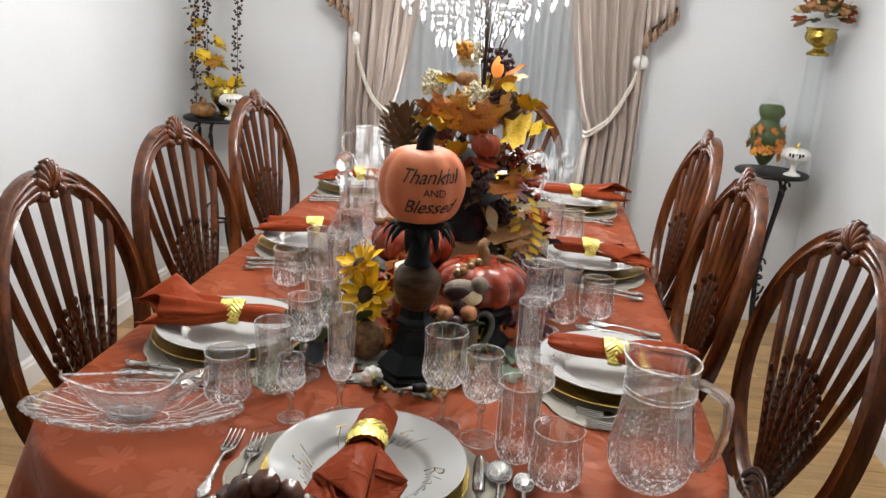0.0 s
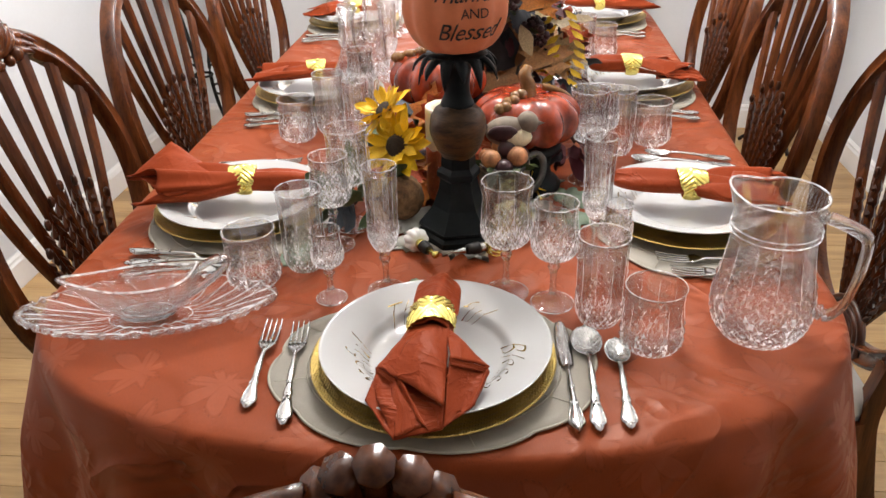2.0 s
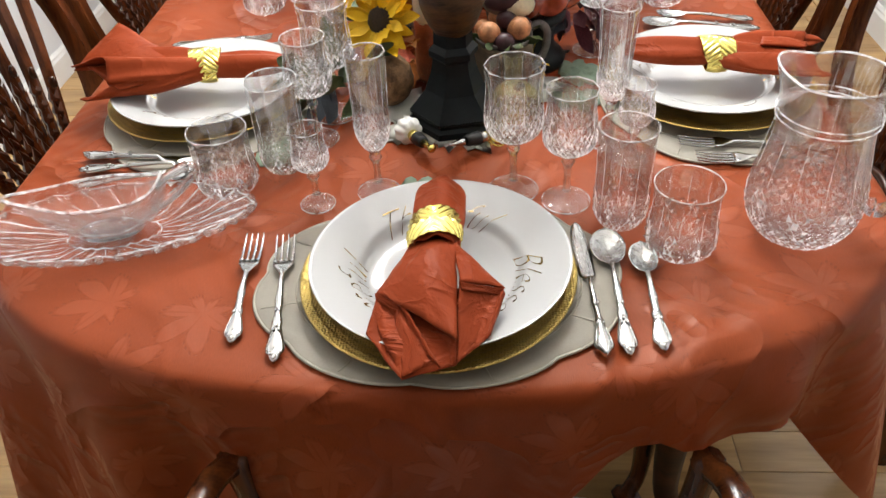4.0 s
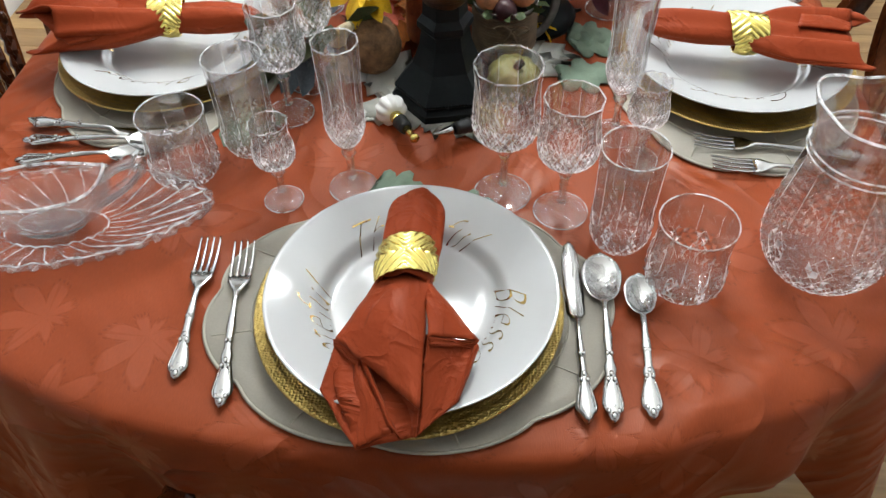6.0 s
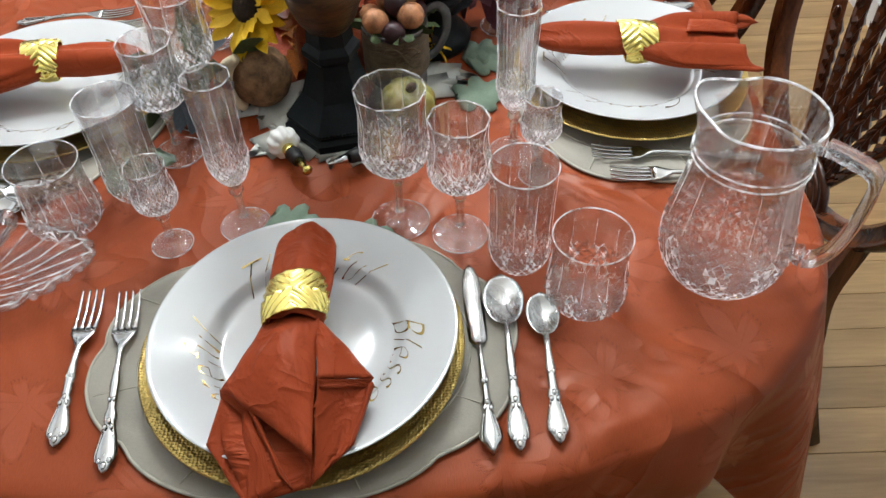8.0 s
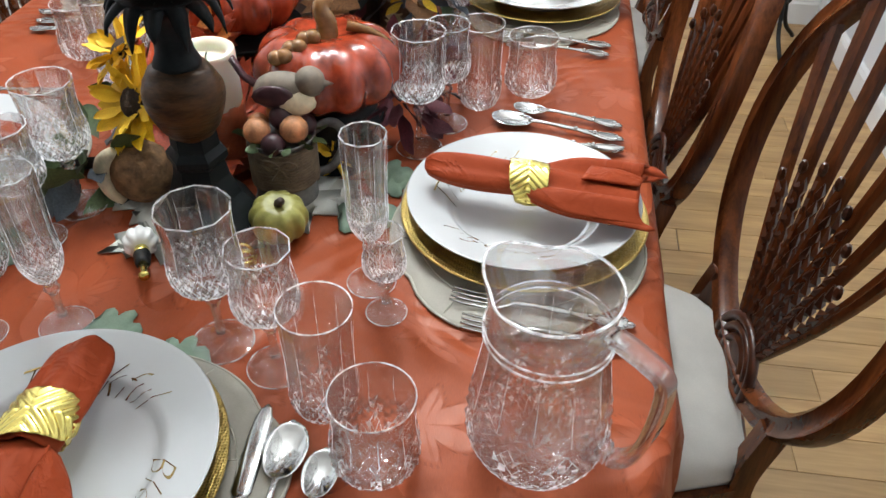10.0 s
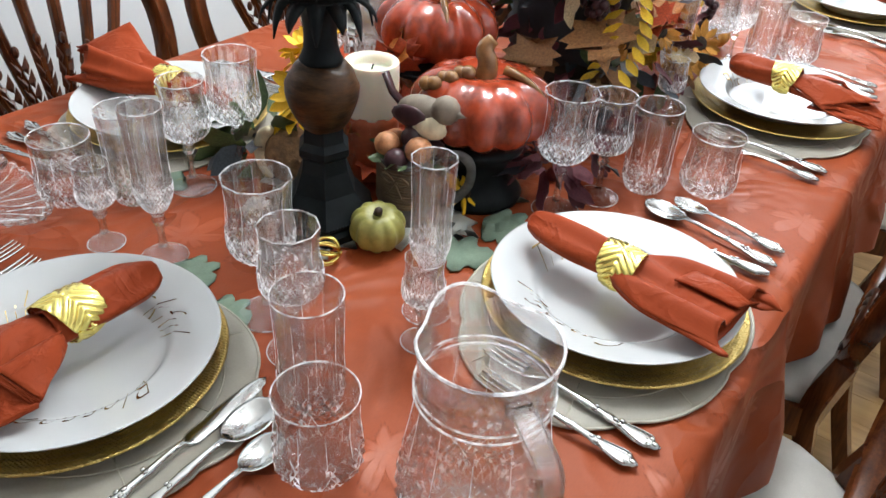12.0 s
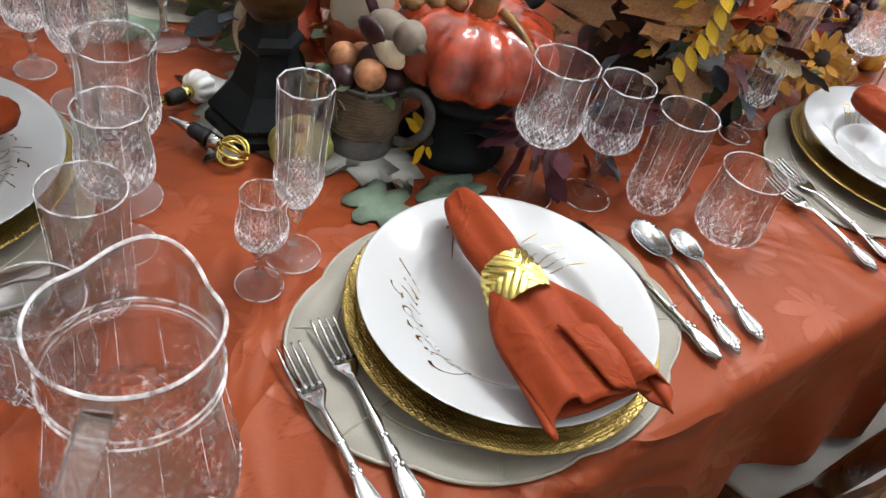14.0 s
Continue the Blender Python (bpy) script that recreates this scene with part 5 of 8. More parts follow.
HANDLE = [(0.0, 0.0012, 0.002), (0.003, 0.0048, 0.0025), (0.007, 0.0060, 0.003), (0.010, 0.0088, 0.0032), (0.014, 0.0102, 0.0034), (0.019, 0.0098, 0.0036), (0.027, 0.0082, 0.0040), (0.034, 0.0064, 0.0045), (0.039, 0.0050, 0.0052), (0.042, 0.0060, 0.0056), (0.046, 0.0058, 0.0060), (0.050, 0.0042, 0.0064), (0.062, 0.0040, 0.0076), (0.070, 0.0048, 0.0082), (0.075, 0.0042, 0.0086), (0.090, 0.0031, 0.0090), (0.105, 0.0029, 0.0088)]


def handle_rows(scale=1.0):
    return [(y * scale, w, z, 0.0, 0.0030) for y, w, z in HANDLE]


def scrolls(ob, up=0.0):
    """Raised scrollwork on a handle."""
    bm = bmesh.new()
    for y, x, r in ((0.006, 0, 0.0030), (0.011, 0.0045, 0.0022), (0.011, -0.0045, 0.0022), (0.016, 0, 0.0022), (0.043, 0.003, 0.0022), (0.043, -0.003, 0.0022), (0.049, 0, 0.0024), (0.071, 0.002, 0.0020), (0.071, -0.002, 0.0020)):
        z = 0.0055 + up + (y * 0.07 if y > 0.03 else 0)
        ball(bm, (x, y, z), r, 7, 5, (1, 1.4, 0.5))
    for s in (-1, 1):
        tube(bm, [(s * w * 0.8, y, z + 0.0022 + up) for y, w, z in HANDLE[3:9]], 0.0007, 4)
    return part("scrollwork", bm, M_STEEL, ob, "raised scrolls")


def spoon(name, length, bowl_l, bowl_w, label):
    k = (length - bowl_l) / 0.105
    rows = [(y * k, w, z, 0.0, 0.0030) for y, w, z in HANDLE]
    y0 = length - bowl_l
    for i in range(1, 13):
        t = i / 12
        w = bowl_w * math.sqrt(max(0.0, 1 - ((t - 0.56) / (0.56 if t < 0.56 else 0.44)) ** 2))
        rows.append((y0 + bowl_l * t, max(0.0014, w, 0.003 * (1 - t)), 0.0088 - 0.0012 * math.sin(t * math.pi) + 0.001 * t, 0.0068 * math.sin(math.pi * min(1, t * 1.02)) ** 0.8 if 0 < t < 1 else 0.0, 0.0020))
    ob = part(name, strip(bmesh.new(), rows, 10), M_STEEL)
    scrolls(ob)
    return tagged(ob, label, "spoon", "spoons")


def knife():
    rows = [(y * 1.08, w * 1.02, 0.0042, 0.0, 0.0062) for y, w, z in HANDLE]
    rows += [(0.118, 0.0062, 0.0030, 0.0, 0.0030), (0.124, 0.0095, 0.0026, 0.0, 0.0018), (0.150, 0.0102, 0.0024, 0.0, 0.0016), (0.185, 0.0100, 0.0024, 0.0, 0.0014), (0.205, 0.0086, 0.0024, 0.0, 0.0013), (0.217, 0.0056, 0.0024, 0.0, 0.0012), (0.222, 0.0015, 0.0024, 0.0, 0.0010)]
    ob = part("table_knife", strip(bmesh.new(), rows), M_STEEL)
    scrolls(ob, 0.002)
    return tagged(ob, "polished steel table knife with a scrolled handle", "knife", "knives")


def fork(name, length, label):
    k = (length - 0.072) / 0.105
    rows = [(y * k, w, z, 0.0, 0.0028) for y, w, z in HANDLE]
    y0 = length - 0.072
    rows += [(y0 + 0.008, 0.0070, 0.0088, 0.001, 0.0022), (y0 + 0.016, 0.0115, 0.0082, 0.0014, 0.0020), (y0 + 0.026, 0.0125, 0.0075, 0.0014, 0.0020)]
    bm = strip(bmesh.new(), rows)
    for t in range(4):
        x = (t - 1.5) * 0.0068
        pts = [(x * 0.95, y0 + 0.024, 0.0070), (x, y0 + 0.034, 0.0062), (x * 1.03, y0 + 0.050, 0.0068), (x * 1.03, y0 + 0.064, 0.0085), (x * 1.0, y0 + 0.072, 0.0100)]
        sweep(bm, spline(pts, 3), lambda i, q: [(-0.0021 + 0.0012 * q, -0.0009), (0.0021 - 0.0012 * q, -0.0009), (0.0019 - 0.0012 * q, 0.0009), (-0.0019 + 0.0012 * q, 0.0009)])
    ob = part(name, bm, M_STEEL)
    scrolls(ob)
    return tagged(ob, label, "fork", "forks")


def line_up(ax, ay, bx, by):
    """A pose at (ax, ay) whose y points to (bx, by)."""
    return pose(ax, ay, 0.0026, 0, 0, math.degrees(math.atan2(-(bx - ax), by - ay)))


def lay_out(ob, usual, first, second=None, third=None):
    given = {0: first, 1: second, 2: third}
    def local(i):
        g = given.get(i)
        if g:
            return line_up(*g)
        a, b, c, d = usual
        r = random.Random(i * 7 + len(ob.name))
        return line_up(a + r.uniform(-0.006, 0.006), b + r.uniform(-0.006, 0.006), c, d)
    return spread(ob, local)


lay_out(fork("salad_fork", 0.178, "polished steel salad fork with a scrolled handle"), (-0.225, -0.125, -0.225, 0.05), (-0.217, -0.097, -0.229, 0.079), (-0.206, -0.124, -0.199, 0.05), (-0.205, -0.128, -0.220, 0.05))
lay_out(fork("dinner_fork", 0.203, "polished steel dinner fork with a scrolled handle"), (-0.190, -0.130, -0.185, 0.07), (-0.166, -0.124, -0.191, 0.077), (-0.174, -0.133, -0.158, 0.070), (-0.165, -0.131, -0.185, 0.073))
lay_out(knife(), (0.175, -0.135, 0.17, 0.09), (0.170, -0.118, 0.158, 0.104), (0.177, -0.134, 0.177, 0.09), (0.157, -0.144, 0.172, 0.02))
lay_out(spoon("dinner_spoon", 0.198, 0.064, 0.0205, "polished steel soup spoon with a scrolled handle"), (0.205, -0.130, 0.205, 0.07), (0.194, -0.115, 0.190, 0.081), (0.207, -0.136, 0.242, 0.062), (0.192, -0.138, 0.186, 0.014))
lay_out(spoon("teaspoon", 0.166, 0.052, 0.0165, "polished steel teaspoon with a scrolled handle"), (0.24, -0.125, 0.24, 0.04), (0.229, -0.109, 0.228, 0.059), (0.246, -0.135, 0.275, 0.034), (0.230, -0.131, 0.212, 0.014))

# ---- serving pieces ----
def jug_thing():
    """Pitcher with a pinched spout along -x and an angular, open-ended handle along +x."""
    j = thing("water_pitcher", Matrix(), "clear cut-glass water pitcher with an angular handle", "pitcher", "glass pitchers")
    rows = steps_of([(0.038, 0.002), (0.046, 0.007), (0.058, 0.024), (0.0635, 0.045), (0.0625, 0.070), (0.057, 0.105), (0.0525, 0.135), (0.0510, 0.152)], 0.0056)
    n = 48
    bm = bmesh.new()
    low = ring_of(bm, 0.034, 0.0, n)
    first, last = cut_body(bm, rows, (0.004, 0.092), n, 0.03, 0.022)
    paint_cut(bm, (0.004, 0.090))
    bridge(bm, low, first)
    cap(bm, low, 0.002)

    def lip(r, z, spout):
        ring = []
        for i in range(n):
            a = i * math.tau / n
            d = abs(a - math.pi)
            s = math.exp(-(d / 0.46) ** 2) * spout
            q = r * (1 + 0.17 * s - 0.07 * math.exp(-((d - 0.85) / 0.30) ** 2) * spout)
            ring.append(bm.verts.new((q * math.cos(a), q * math.sin(a), z + 0.005 * s - 0.002 * spout * math.exp(-((d - 0.9) / 0.5) ** 2))))
        return ring
    outer = ((0.0520, 0.1535, 0.0), (0.0535, 0.1560, 0.0), (0.0520, 0.1585, 0.0), (0.0520, 0.1610, 0.0), (0.0533, 0.1635, 0.0), (0.0515, 0.1660, 0.05), (0.0510, 0.178, 0.35), (0.0525, 0.192, 0.7), (0.0545, 0.203, 1.0))
    for r, z, s in outer + ((0.0540, 0.2050, 1.0), (0.0520, 0.2046, 1.0), (0.0500, 0.192, 0.7), (0.0480, 0.178, 0.35), (0.0480, 0.164, 0.05)):
        ring = lip(r, z, s)
        bridge(bm, last, ring)
        last = ring
    for r, z in [(r * 0.95 - 0.0020, z) for r, z in reversed(rows[1:-1:2]) if z > 0.016] + [(0.03, 0.013)]:
        ring = ring_of(bm, r, z, n)
        bridge(bm, last, ring)
        last = ring
    cap(bm, last, 0.0125)
    b = with_cut(part("body", bm, M_GLASS, j))
    bm = bmesh.new()
    lipline = []
    for i in range(72):
        a = i * math.tau / 72
        d = abs(a - math.pi)
        sp = math.exp(-(d / 0.46) ** 2)
        q = 0.0533 * (1 + 0.17 * sp - 0.07 * math.exp(-((d - 0.85) / 0.30) ** 2))
        lipline.append((q * math.cos(a), q * math.sin(a), 0.2046 + 0.005 * sp - 0.002 * math.exp(-((d - 0.9) / 0.5) ** 2)))
    part("rim", tube(bm, lipline, 0.0013, 8, True), M_RIM_GLINT, b)
    for z in (0.1560, 0.1635):
        part("band", tube(bmesh.new(), circle_at(0.0532, z, 48), 0.0009, 6, True), M_RIM_GLINT, b)
    hob = cut_lines(rows, 0.003, 0.036, 36, 1.3, 0.00025)
    part("hobnail_band", hob, M_EDGE_GLINT, b, smooth=False)
    part("flute_ridges", ridge_lines(rows, 0.08, 0.150, 12), M_EDGE_GLINT, b, smooth=False)
    gap = lambda a, z: math.sin(a * 8) > -0.1 + 1.1 * max(0, (z - 0.060) / 0.03)
    part("diamond_cut", cut_lines(rows, 0.036, 0.092, 32, 1.5, 0.00022, gap), M_EDGE_GLINT, b, smooth=False)
    bm = bmesh.new()
    line = spline([(0.0485, 0, 0.187), (0.060, 0, 0.188), (0.080, 0, 0.184), (0.0965, 0, 0.178), (0.1025, 0, 0.168), (0.1030, 0, 0.145), (0.1005, 0, 0.115), (0.094, 0, 0.085), (0.082, 0, 0.064), (0.070, 0, 0.060), (0.0655, 0, 0.068)], 5)
    sweep(bm, line, lambda i, t: [(-0.0090, -0.0035), (-0.0078, -0.0050), (0.0078, -0.0050), (0.0090, -0.0035), (0.0090, 0.0035), (0.0075, 0.0052), (-0.0075, 0.0052), (-0.0090, 0.0035)], up=(1, 0, 0.01))
    h = part("handle", bm, M_SOLIDGLASS, j)
    h.data.set_sharp_from_angle(angle=radians(40))
    return j


jug = jug_thing()
jug.matrix_basis = pose(0.436, 0.2700, TZ + 0.0006, 0, 0, -34)
copies(jug, [pose(-0.43, 2.25, TZ + 0.0006, 0, 0, 200)], ["clear cut-glass water pitcher at the table's far end"])


def relish_dish():
    """Shallow oval dish with a scalloped lip and a ribbed, swirled well."""
    def fn(u, v):
        a = u * math.tau
        rim = 1 + 0.018 * math.cos(30 * a) * max(0, (v - 0.8) / 0.2)
        x, y = 0.158 * v * rim * math.cos(a), 0.076 * v * rim * math.sin(a)
        point = 1 + 0.10 * v ** 4 * abs(math.cos(a)) ** 6
        z = 0.003 + 0.024 * max(0, (v - 0.45) / 0.55) ** 1.6
        z += (0.0016 * math.sin(22 * a + 5 * v)) * (1 if v > 0.35 else 0)
        return Vector((x * point, y, z))
    bm = bmesh.new()
    sheet(bm, fn, 150, 18)
    bmesh.ops.remove_doubles(bm, verts=bm.verts, dist=1e-5)
    ob = part("relish_dish", bm, M_GLASS)
    solid(ob, 0.0035, 1.0)
    bm = bmesh.new()
    for k in range(44):
        a = k * math.tau / 44
        p = 1 + 0.10 * abs(math.cos(a)) ** 6
        ball(bm, (0.158 * p * math.cos(a), 0.0765 * math.sin(a), 0.0275), 0.0055, 7, 5)
    part("beaded_rim", bm, M_SOLIDGLASS, ob, "clear glass beads along the rim")
    bm = bmesh.new()
    for k in range(30):
        a = k * math.tau / 30
        tube(bm, [fn((a + 0.35 * (v - 0.4)) / math.tau % 1.0, v) + Vector((0, 0, 0.0032)) for v in (0.38, 0.5, 0.62, 0.74, 0.86, 0.97)], lambda t: 0.0005 + 0.0007 * t, 3)
    for v in (0.36, 0.99):
        tube(bm, [fn(k / 60, v) + Vector((0, 0, 0.0034)) for k in range(60)], 0.0010, 4, True)
    part("pressed_ribs", bm, M_RIM_GLINT, ob, "raised curved ribs", smooth=False)
    return tagged(ob, "oval clear pressed-glass dish with a beaded rim", "dish")


dish = relish_dish()
dish.matrix_basis = pose(-0.387, 0.268, TZ + 0.0005, 0, 0, 11)


def gravy_boat():
    """Glass sauce boat: oval bowl on a foot, lip to one side, sloping grip to the other."""
    b = thing("gravy_boat", Matrix(), "clear glass gravy boat standing on the oval dish", "gravy boat")
    def fn(u, v):
        a = u * math.tau
        grow = 0.45 + 0.55 * math.sin(v * math.pi / 2) ** 0.8
        ca = math.cos(a)
        lip = 0.030 * v ** 3 * max(0, -ca) ** 5
        x = (0.078 * grow) * ca - lip
        y = 0.037 * grow * math.sin(a) * (1 - 0.35 * max(0, -ca) ** 3 * v)
        z = 0.050 * v ** 1.3 + 0.010 * v ** 2 * (max(0, -ca) ** 4) + 0.016 * v ** 2 * max(0, ca) ** 6
        return Vector((x, y, 0.008 + z))
    bm = bmesh.new()
    sheet(bm, fn, 60, 12)
    bmesh.ops.remove_doubles(bm, verts=bm.verts, dist=1e-5)
    bmesh.ops.contextual_create(bm, geom=[e for e in bm.edges if e.is_boundary and e.verts[0].co.z < 0.0085 and e.verts[1].co.z < 0.0085])
    ob = part("bowl", bm, M_GLASS, b)
    solid(ob, 0.003, 1.0)
    bm = bmesh.new()
    lathe([(0.0, 0.0), (0.034, 0.0), (0.036, 0.003), (0.028, 0.006), (0.024, 0.0085), (0.0, 0.0085)], 40, None, bm, Matrix.Diagonal((1.1, 0.62, 1, 1)))
    part("foot", bm, M_SOLIDGLASS, b)
    bm = bmesh.new()
    tube(bm, [fn(k / 60, 1.0) + Vector((0, 0, 0.0005)) for k in range(60)], 0.0018, 5, True)
    tube(bm, [fn(k / 60, 0.0) for k in range(60)], 0.0012, 4, True)
    part("rim", bm, M_RIM_GLINT, b)
    bm = bmesh.new()
    sweep(bm, spline([(0.070, 0, 0.060), (0.092, 0, 0.074), (0.112, 0, 0.080), (0.119, 0, 0.073), (0.112, 0, 0.064), (0.092, 0, 0.046), (0.060, 0, 0.026)], 5), lambda i, t: [(-0.009, -0.003), (0.009, -0.003), (0.010, 0.001), (0.005, 0.004), (-0.005, 0.004), (-0.010, 0.001)], up=(1, 0, 0.02))
    part("handle", bm, M_SOLIDGLASS, b)
    return b


gravy_boat().matrix_basis = pose(-0.392, 0.272, TZ + 0.0075, 0, 0, 12)

# decanter with a faceted ball stopper
dec = thing("decanter", pose(-0.257, 1.14, TZ + 0.0006), "clear glass decanter with a faceted ball stopper", "decanter")
bm = lathe(run([(0.040, 0.0), (0.050, 0.010), (0.050, 0.050), (0.044, 0.090), (0.026, 0.135), (0.0165, 0.170), (0.0145, 0.205), (0.018, 0.230), (0.024, 0.240)], 4), 24, lambda r, z, a: r * (1 + 0.02 * math.cos(12 * a)))
lathe(run([(0.024, 0.240), (0.021, 0.240), (0.012, 0.205), (0.0135, 0.170), (0.023, 0.135), (0.041, 0.090), (0.046, 0.050), (0.045, 0.015), (0.0, 0.010)], 4), 24, None, bm)
cap(bm, [v for v in bm.verts if v.co.z == 0.0][:24], 0.001)
bmesh.ops.remove_doubles(bm, verts=bm.verts, dist=1e-6)
part("flask", bm, M_GLASS, dec)
drows = run([(0.040, 0.0), (0.050, 0.010), (0.050, 0.050), (0.044, 0.090), (0.026, 0.135), (0.0165, 0.170)], 6)
part("diamond_cut", cut_lines(drows, 0.004, 0.085, 30, 1.5), M_EDGE_GLINT, dec, smooth=False)
bm = lathe([(0.0, 0.225), (0.010, 0.226), (0.012, 0.243), (0.020, 0.246), (0.020, 0.250), (0.012, 0.254)], 12)
bmesh.ops.create_icosphere(bm, subdivisions=2, radius=0.028, matrix=Matrix.Translation((0, 0, 0.281)))
part("stopper", bm, M_SOLIDGLASS, dec, smooth=False)

# far carafe with a side loop
car = thing("carafe", pose(0.345, 2.22, TZ + 0.0006), "tall clear glass carafe with a pierced grip", "carafe")
bm = lathe(run([(0.055, 0.0), (0.068, 0.02), (0.070, 0.10), (0.062, 0.17), (0.038, 0.24), (0.030, 0.28), (0.036, 0.325), (0.034, 0.325), (0.027, 0.28), (0.035, 0.24), (0.059, 0.17), (0.066, 0.10), (0.063, 0.025), (0.0, 0.012)], 4), 32)
cap(bm, [v for v in bm.verts if v.co.z == 0.0][:32], 0.001)
part("body", bm, M_THIN, car)
bm = bmesh.new()
tube(bm, [(0.0 + 0.022 * math.cos(a), -0.066, 0.16 + 0.026 * math.sin(a)) for a in [k * math.tau / 24 for k in range(24)]], 0.006, 8, True, up=(0, 1, 0))
part("grip", bm, M_GLASS, car)


# ---- pumpkin sign on its candlestick ----
def pumpkin_bm(r, h, ribs, deep, seg=None, flat=0.25):
    """A ribbed squashed globe with dimpled poles, resting on z = 0."""
    def shape(q, z, a):
        return q * (1 - deep * abs(math.cos(a * ribs / 2)) ** 3)
    prof = []
    for k in range(19):
        t = -math.pi / 2 + math.pi * k / 18
        rr = r * math.cos(t) ** 0.75 if abs(math.cos(t)) > 1e-6 else 0.0
        zz = h / 2 + h / 2 * math.sin(t) - h * flat * 0.35 * math.exp(-(rr / (0.38 * r)) ** 2) * (1 if t > 0 else -1)
        prof.append((max(rr, 0.0), zz))
    return lathe(prof, seg or ribs * 8, shape)


stick = thing("pumpkin_candlestick", pose(0.028, 0.545, TZ + 0.001), "black hexagonal candlestick with a brown bulb holding an orange lettered pumpkin", "centerpiece")
bm = lathe([(0.0, 0.0), (0.071, 0.0), (0.071, 0.012), (0.064, 0.016), (0.064, 0.022), (0.067, 0.026), (0.062, 0.032), (0.043, 0.055), (0.033, 0.082), (0.030, 0.100), (0.035, 0.106), (0.035, 0.114), (0.028, 0.122), (0.027, 0.140), (0.0, 0.140)], 6, m=pose(0, 0, 0, 0, 0, 12))
base_ob = part("base", bm, M_BLACK, stick, smooth=False)
bm = bmesh.new()
for k in range(6):
    a0, a1 = k * math.tau / 6 + radians(12), (k + 1) * math.tau / 6 + radians(12)
    for i in range(16):
        t = (i + 0.5) / 16
        p = Vector((math.cos(a0), math.sin(a0), 0)).lerp(Vector((math.cos(a1), math.sin(a1), 0)), t) * 0.0655
        ball(bm, (p.x, p.y, 0.024), 0.0030, 6, 4)
part("beading", bm, M_BLACK, base_ob)
bulb = lathe(run([(0.026, 0.140), (0.034, 0.152), (0.0435, 0.178), (0.0430, 0.198), (0.033, 0.216), (0.022, 0.224)], 4), 32)
for v in bulb.verts:
    v.co *= 1 + 0.02 * noise.noise((v.co.x * 40, v.co.y * 40, v.co.z * 120))
part("bulb", bulb, M_BULB, stick, "glossy mottled brown bulb")
bm = lathe(run([(0.024, 0.219), (0.026, 0.224), (0.0235, 0.230), (0.0200, 0.240), (0.0195, 0.262), (0.024, 0.282), (0.040, 0.296), (0.044, 0.302), (0.0, 0.303)], 3), 32)
part("neck", bm, M_BLACK, stick)
for k in range(14):
    a = k * math.tau / 14
    bm = bmesh.new()
    drp = 0.012 if k % 2 else 0.026
    out = 0.062 if k % 2 else 0.057
    line = spline([(0.034 * math.cos(a), 0.034 * math.sin(a), 0.298), (0.048 * math.cos(a), 0.048 * math.sin(a), 0.297), (out * math.cos(a), out * math.sin(a), 0.290 - drp * 0.4), ((out + 0.004) * math.cos(a), (out + 0.004) * math.sin(a), 0.286 - drp)], 3)
    sweep(bm, line, lambda i, t: [(-0.010 * (1 - t ** 2) - 0.001, 0), (0, -0.003 * (1 - t) - 0.001), (0.010 * (1 - t ** 2) + 0.001, 0), (0, 0.004 * (1 - t) + 0.001)])
    part("crown_leaf", bm, M_BLACK, stick)
SR, SH, SZ0 = 0.0785, 0.145, 0.300


def sign_r(z, a):
    t = math.asin(max(-1, min(1, (z - SZ0 - SH / 2) / (SH / 2))))
    return SR * math.cos(t) ** 0.75 * (1 - 0.06 * abs(math.cos(a * 5)) ** 3)


globe = part("pumpkin", pumpkin_bm(SR, SH, 10, 0.06), M_SIGN, stick, "matt orange pumpkin with black words", m=pose(0, 0, SZ0))
bm = bmesh.new()
sweep(bm, spline([(0, 0, SH - 0.014), (0.001, 0, SH + 0.006), (0.006, 0, SH + 0.020), (0.014, 0, SH + 0.030)], 4), lambda i, t: [((0.015 - 0.005 * t) * (1 + 0.15 * (k % 2)) * math.cos(k * math.tau / 10), (0.015 - 0.005 * t) * (1 + 0.15 * (k % 2)) * math.sin(k * math.tau / 10)) for k in range(10)], up=(0, 1, 0))
part("stem", bm, M_BLACK, globe, "black stem")
FACE = radians(-90 + 17)
for words, size, up, over, sh in (("Thankful", 0.035, 0.016, 0.0, 0.45), ("AND", 0.019, -0.006, 0.010, 0.0), ("Blessed", 0.035, -0.036, 0.002, 0.45)):
    w = text_bm(words, size, sh, 0.96, 0.0)
    bmesh.ops.triangulate(w, faces=w.faces)
    bmesh.ops.subdivide_edges(w, edges=[e for e in w.edges if e.calc_length() > 0.006], cuts=2)
    for v in w.verts:
        z = SH / 2 + up + v.co.y
        a = FACE + (v.co.x + over) / SR
        r = sign_r(z + SZ0, a) + 0.0012
        v.co = Vector((r * math.cos(a), r * math.sin(a), z))
    part("lettering", w, M_INK, globe, "black script words", smooth=False)


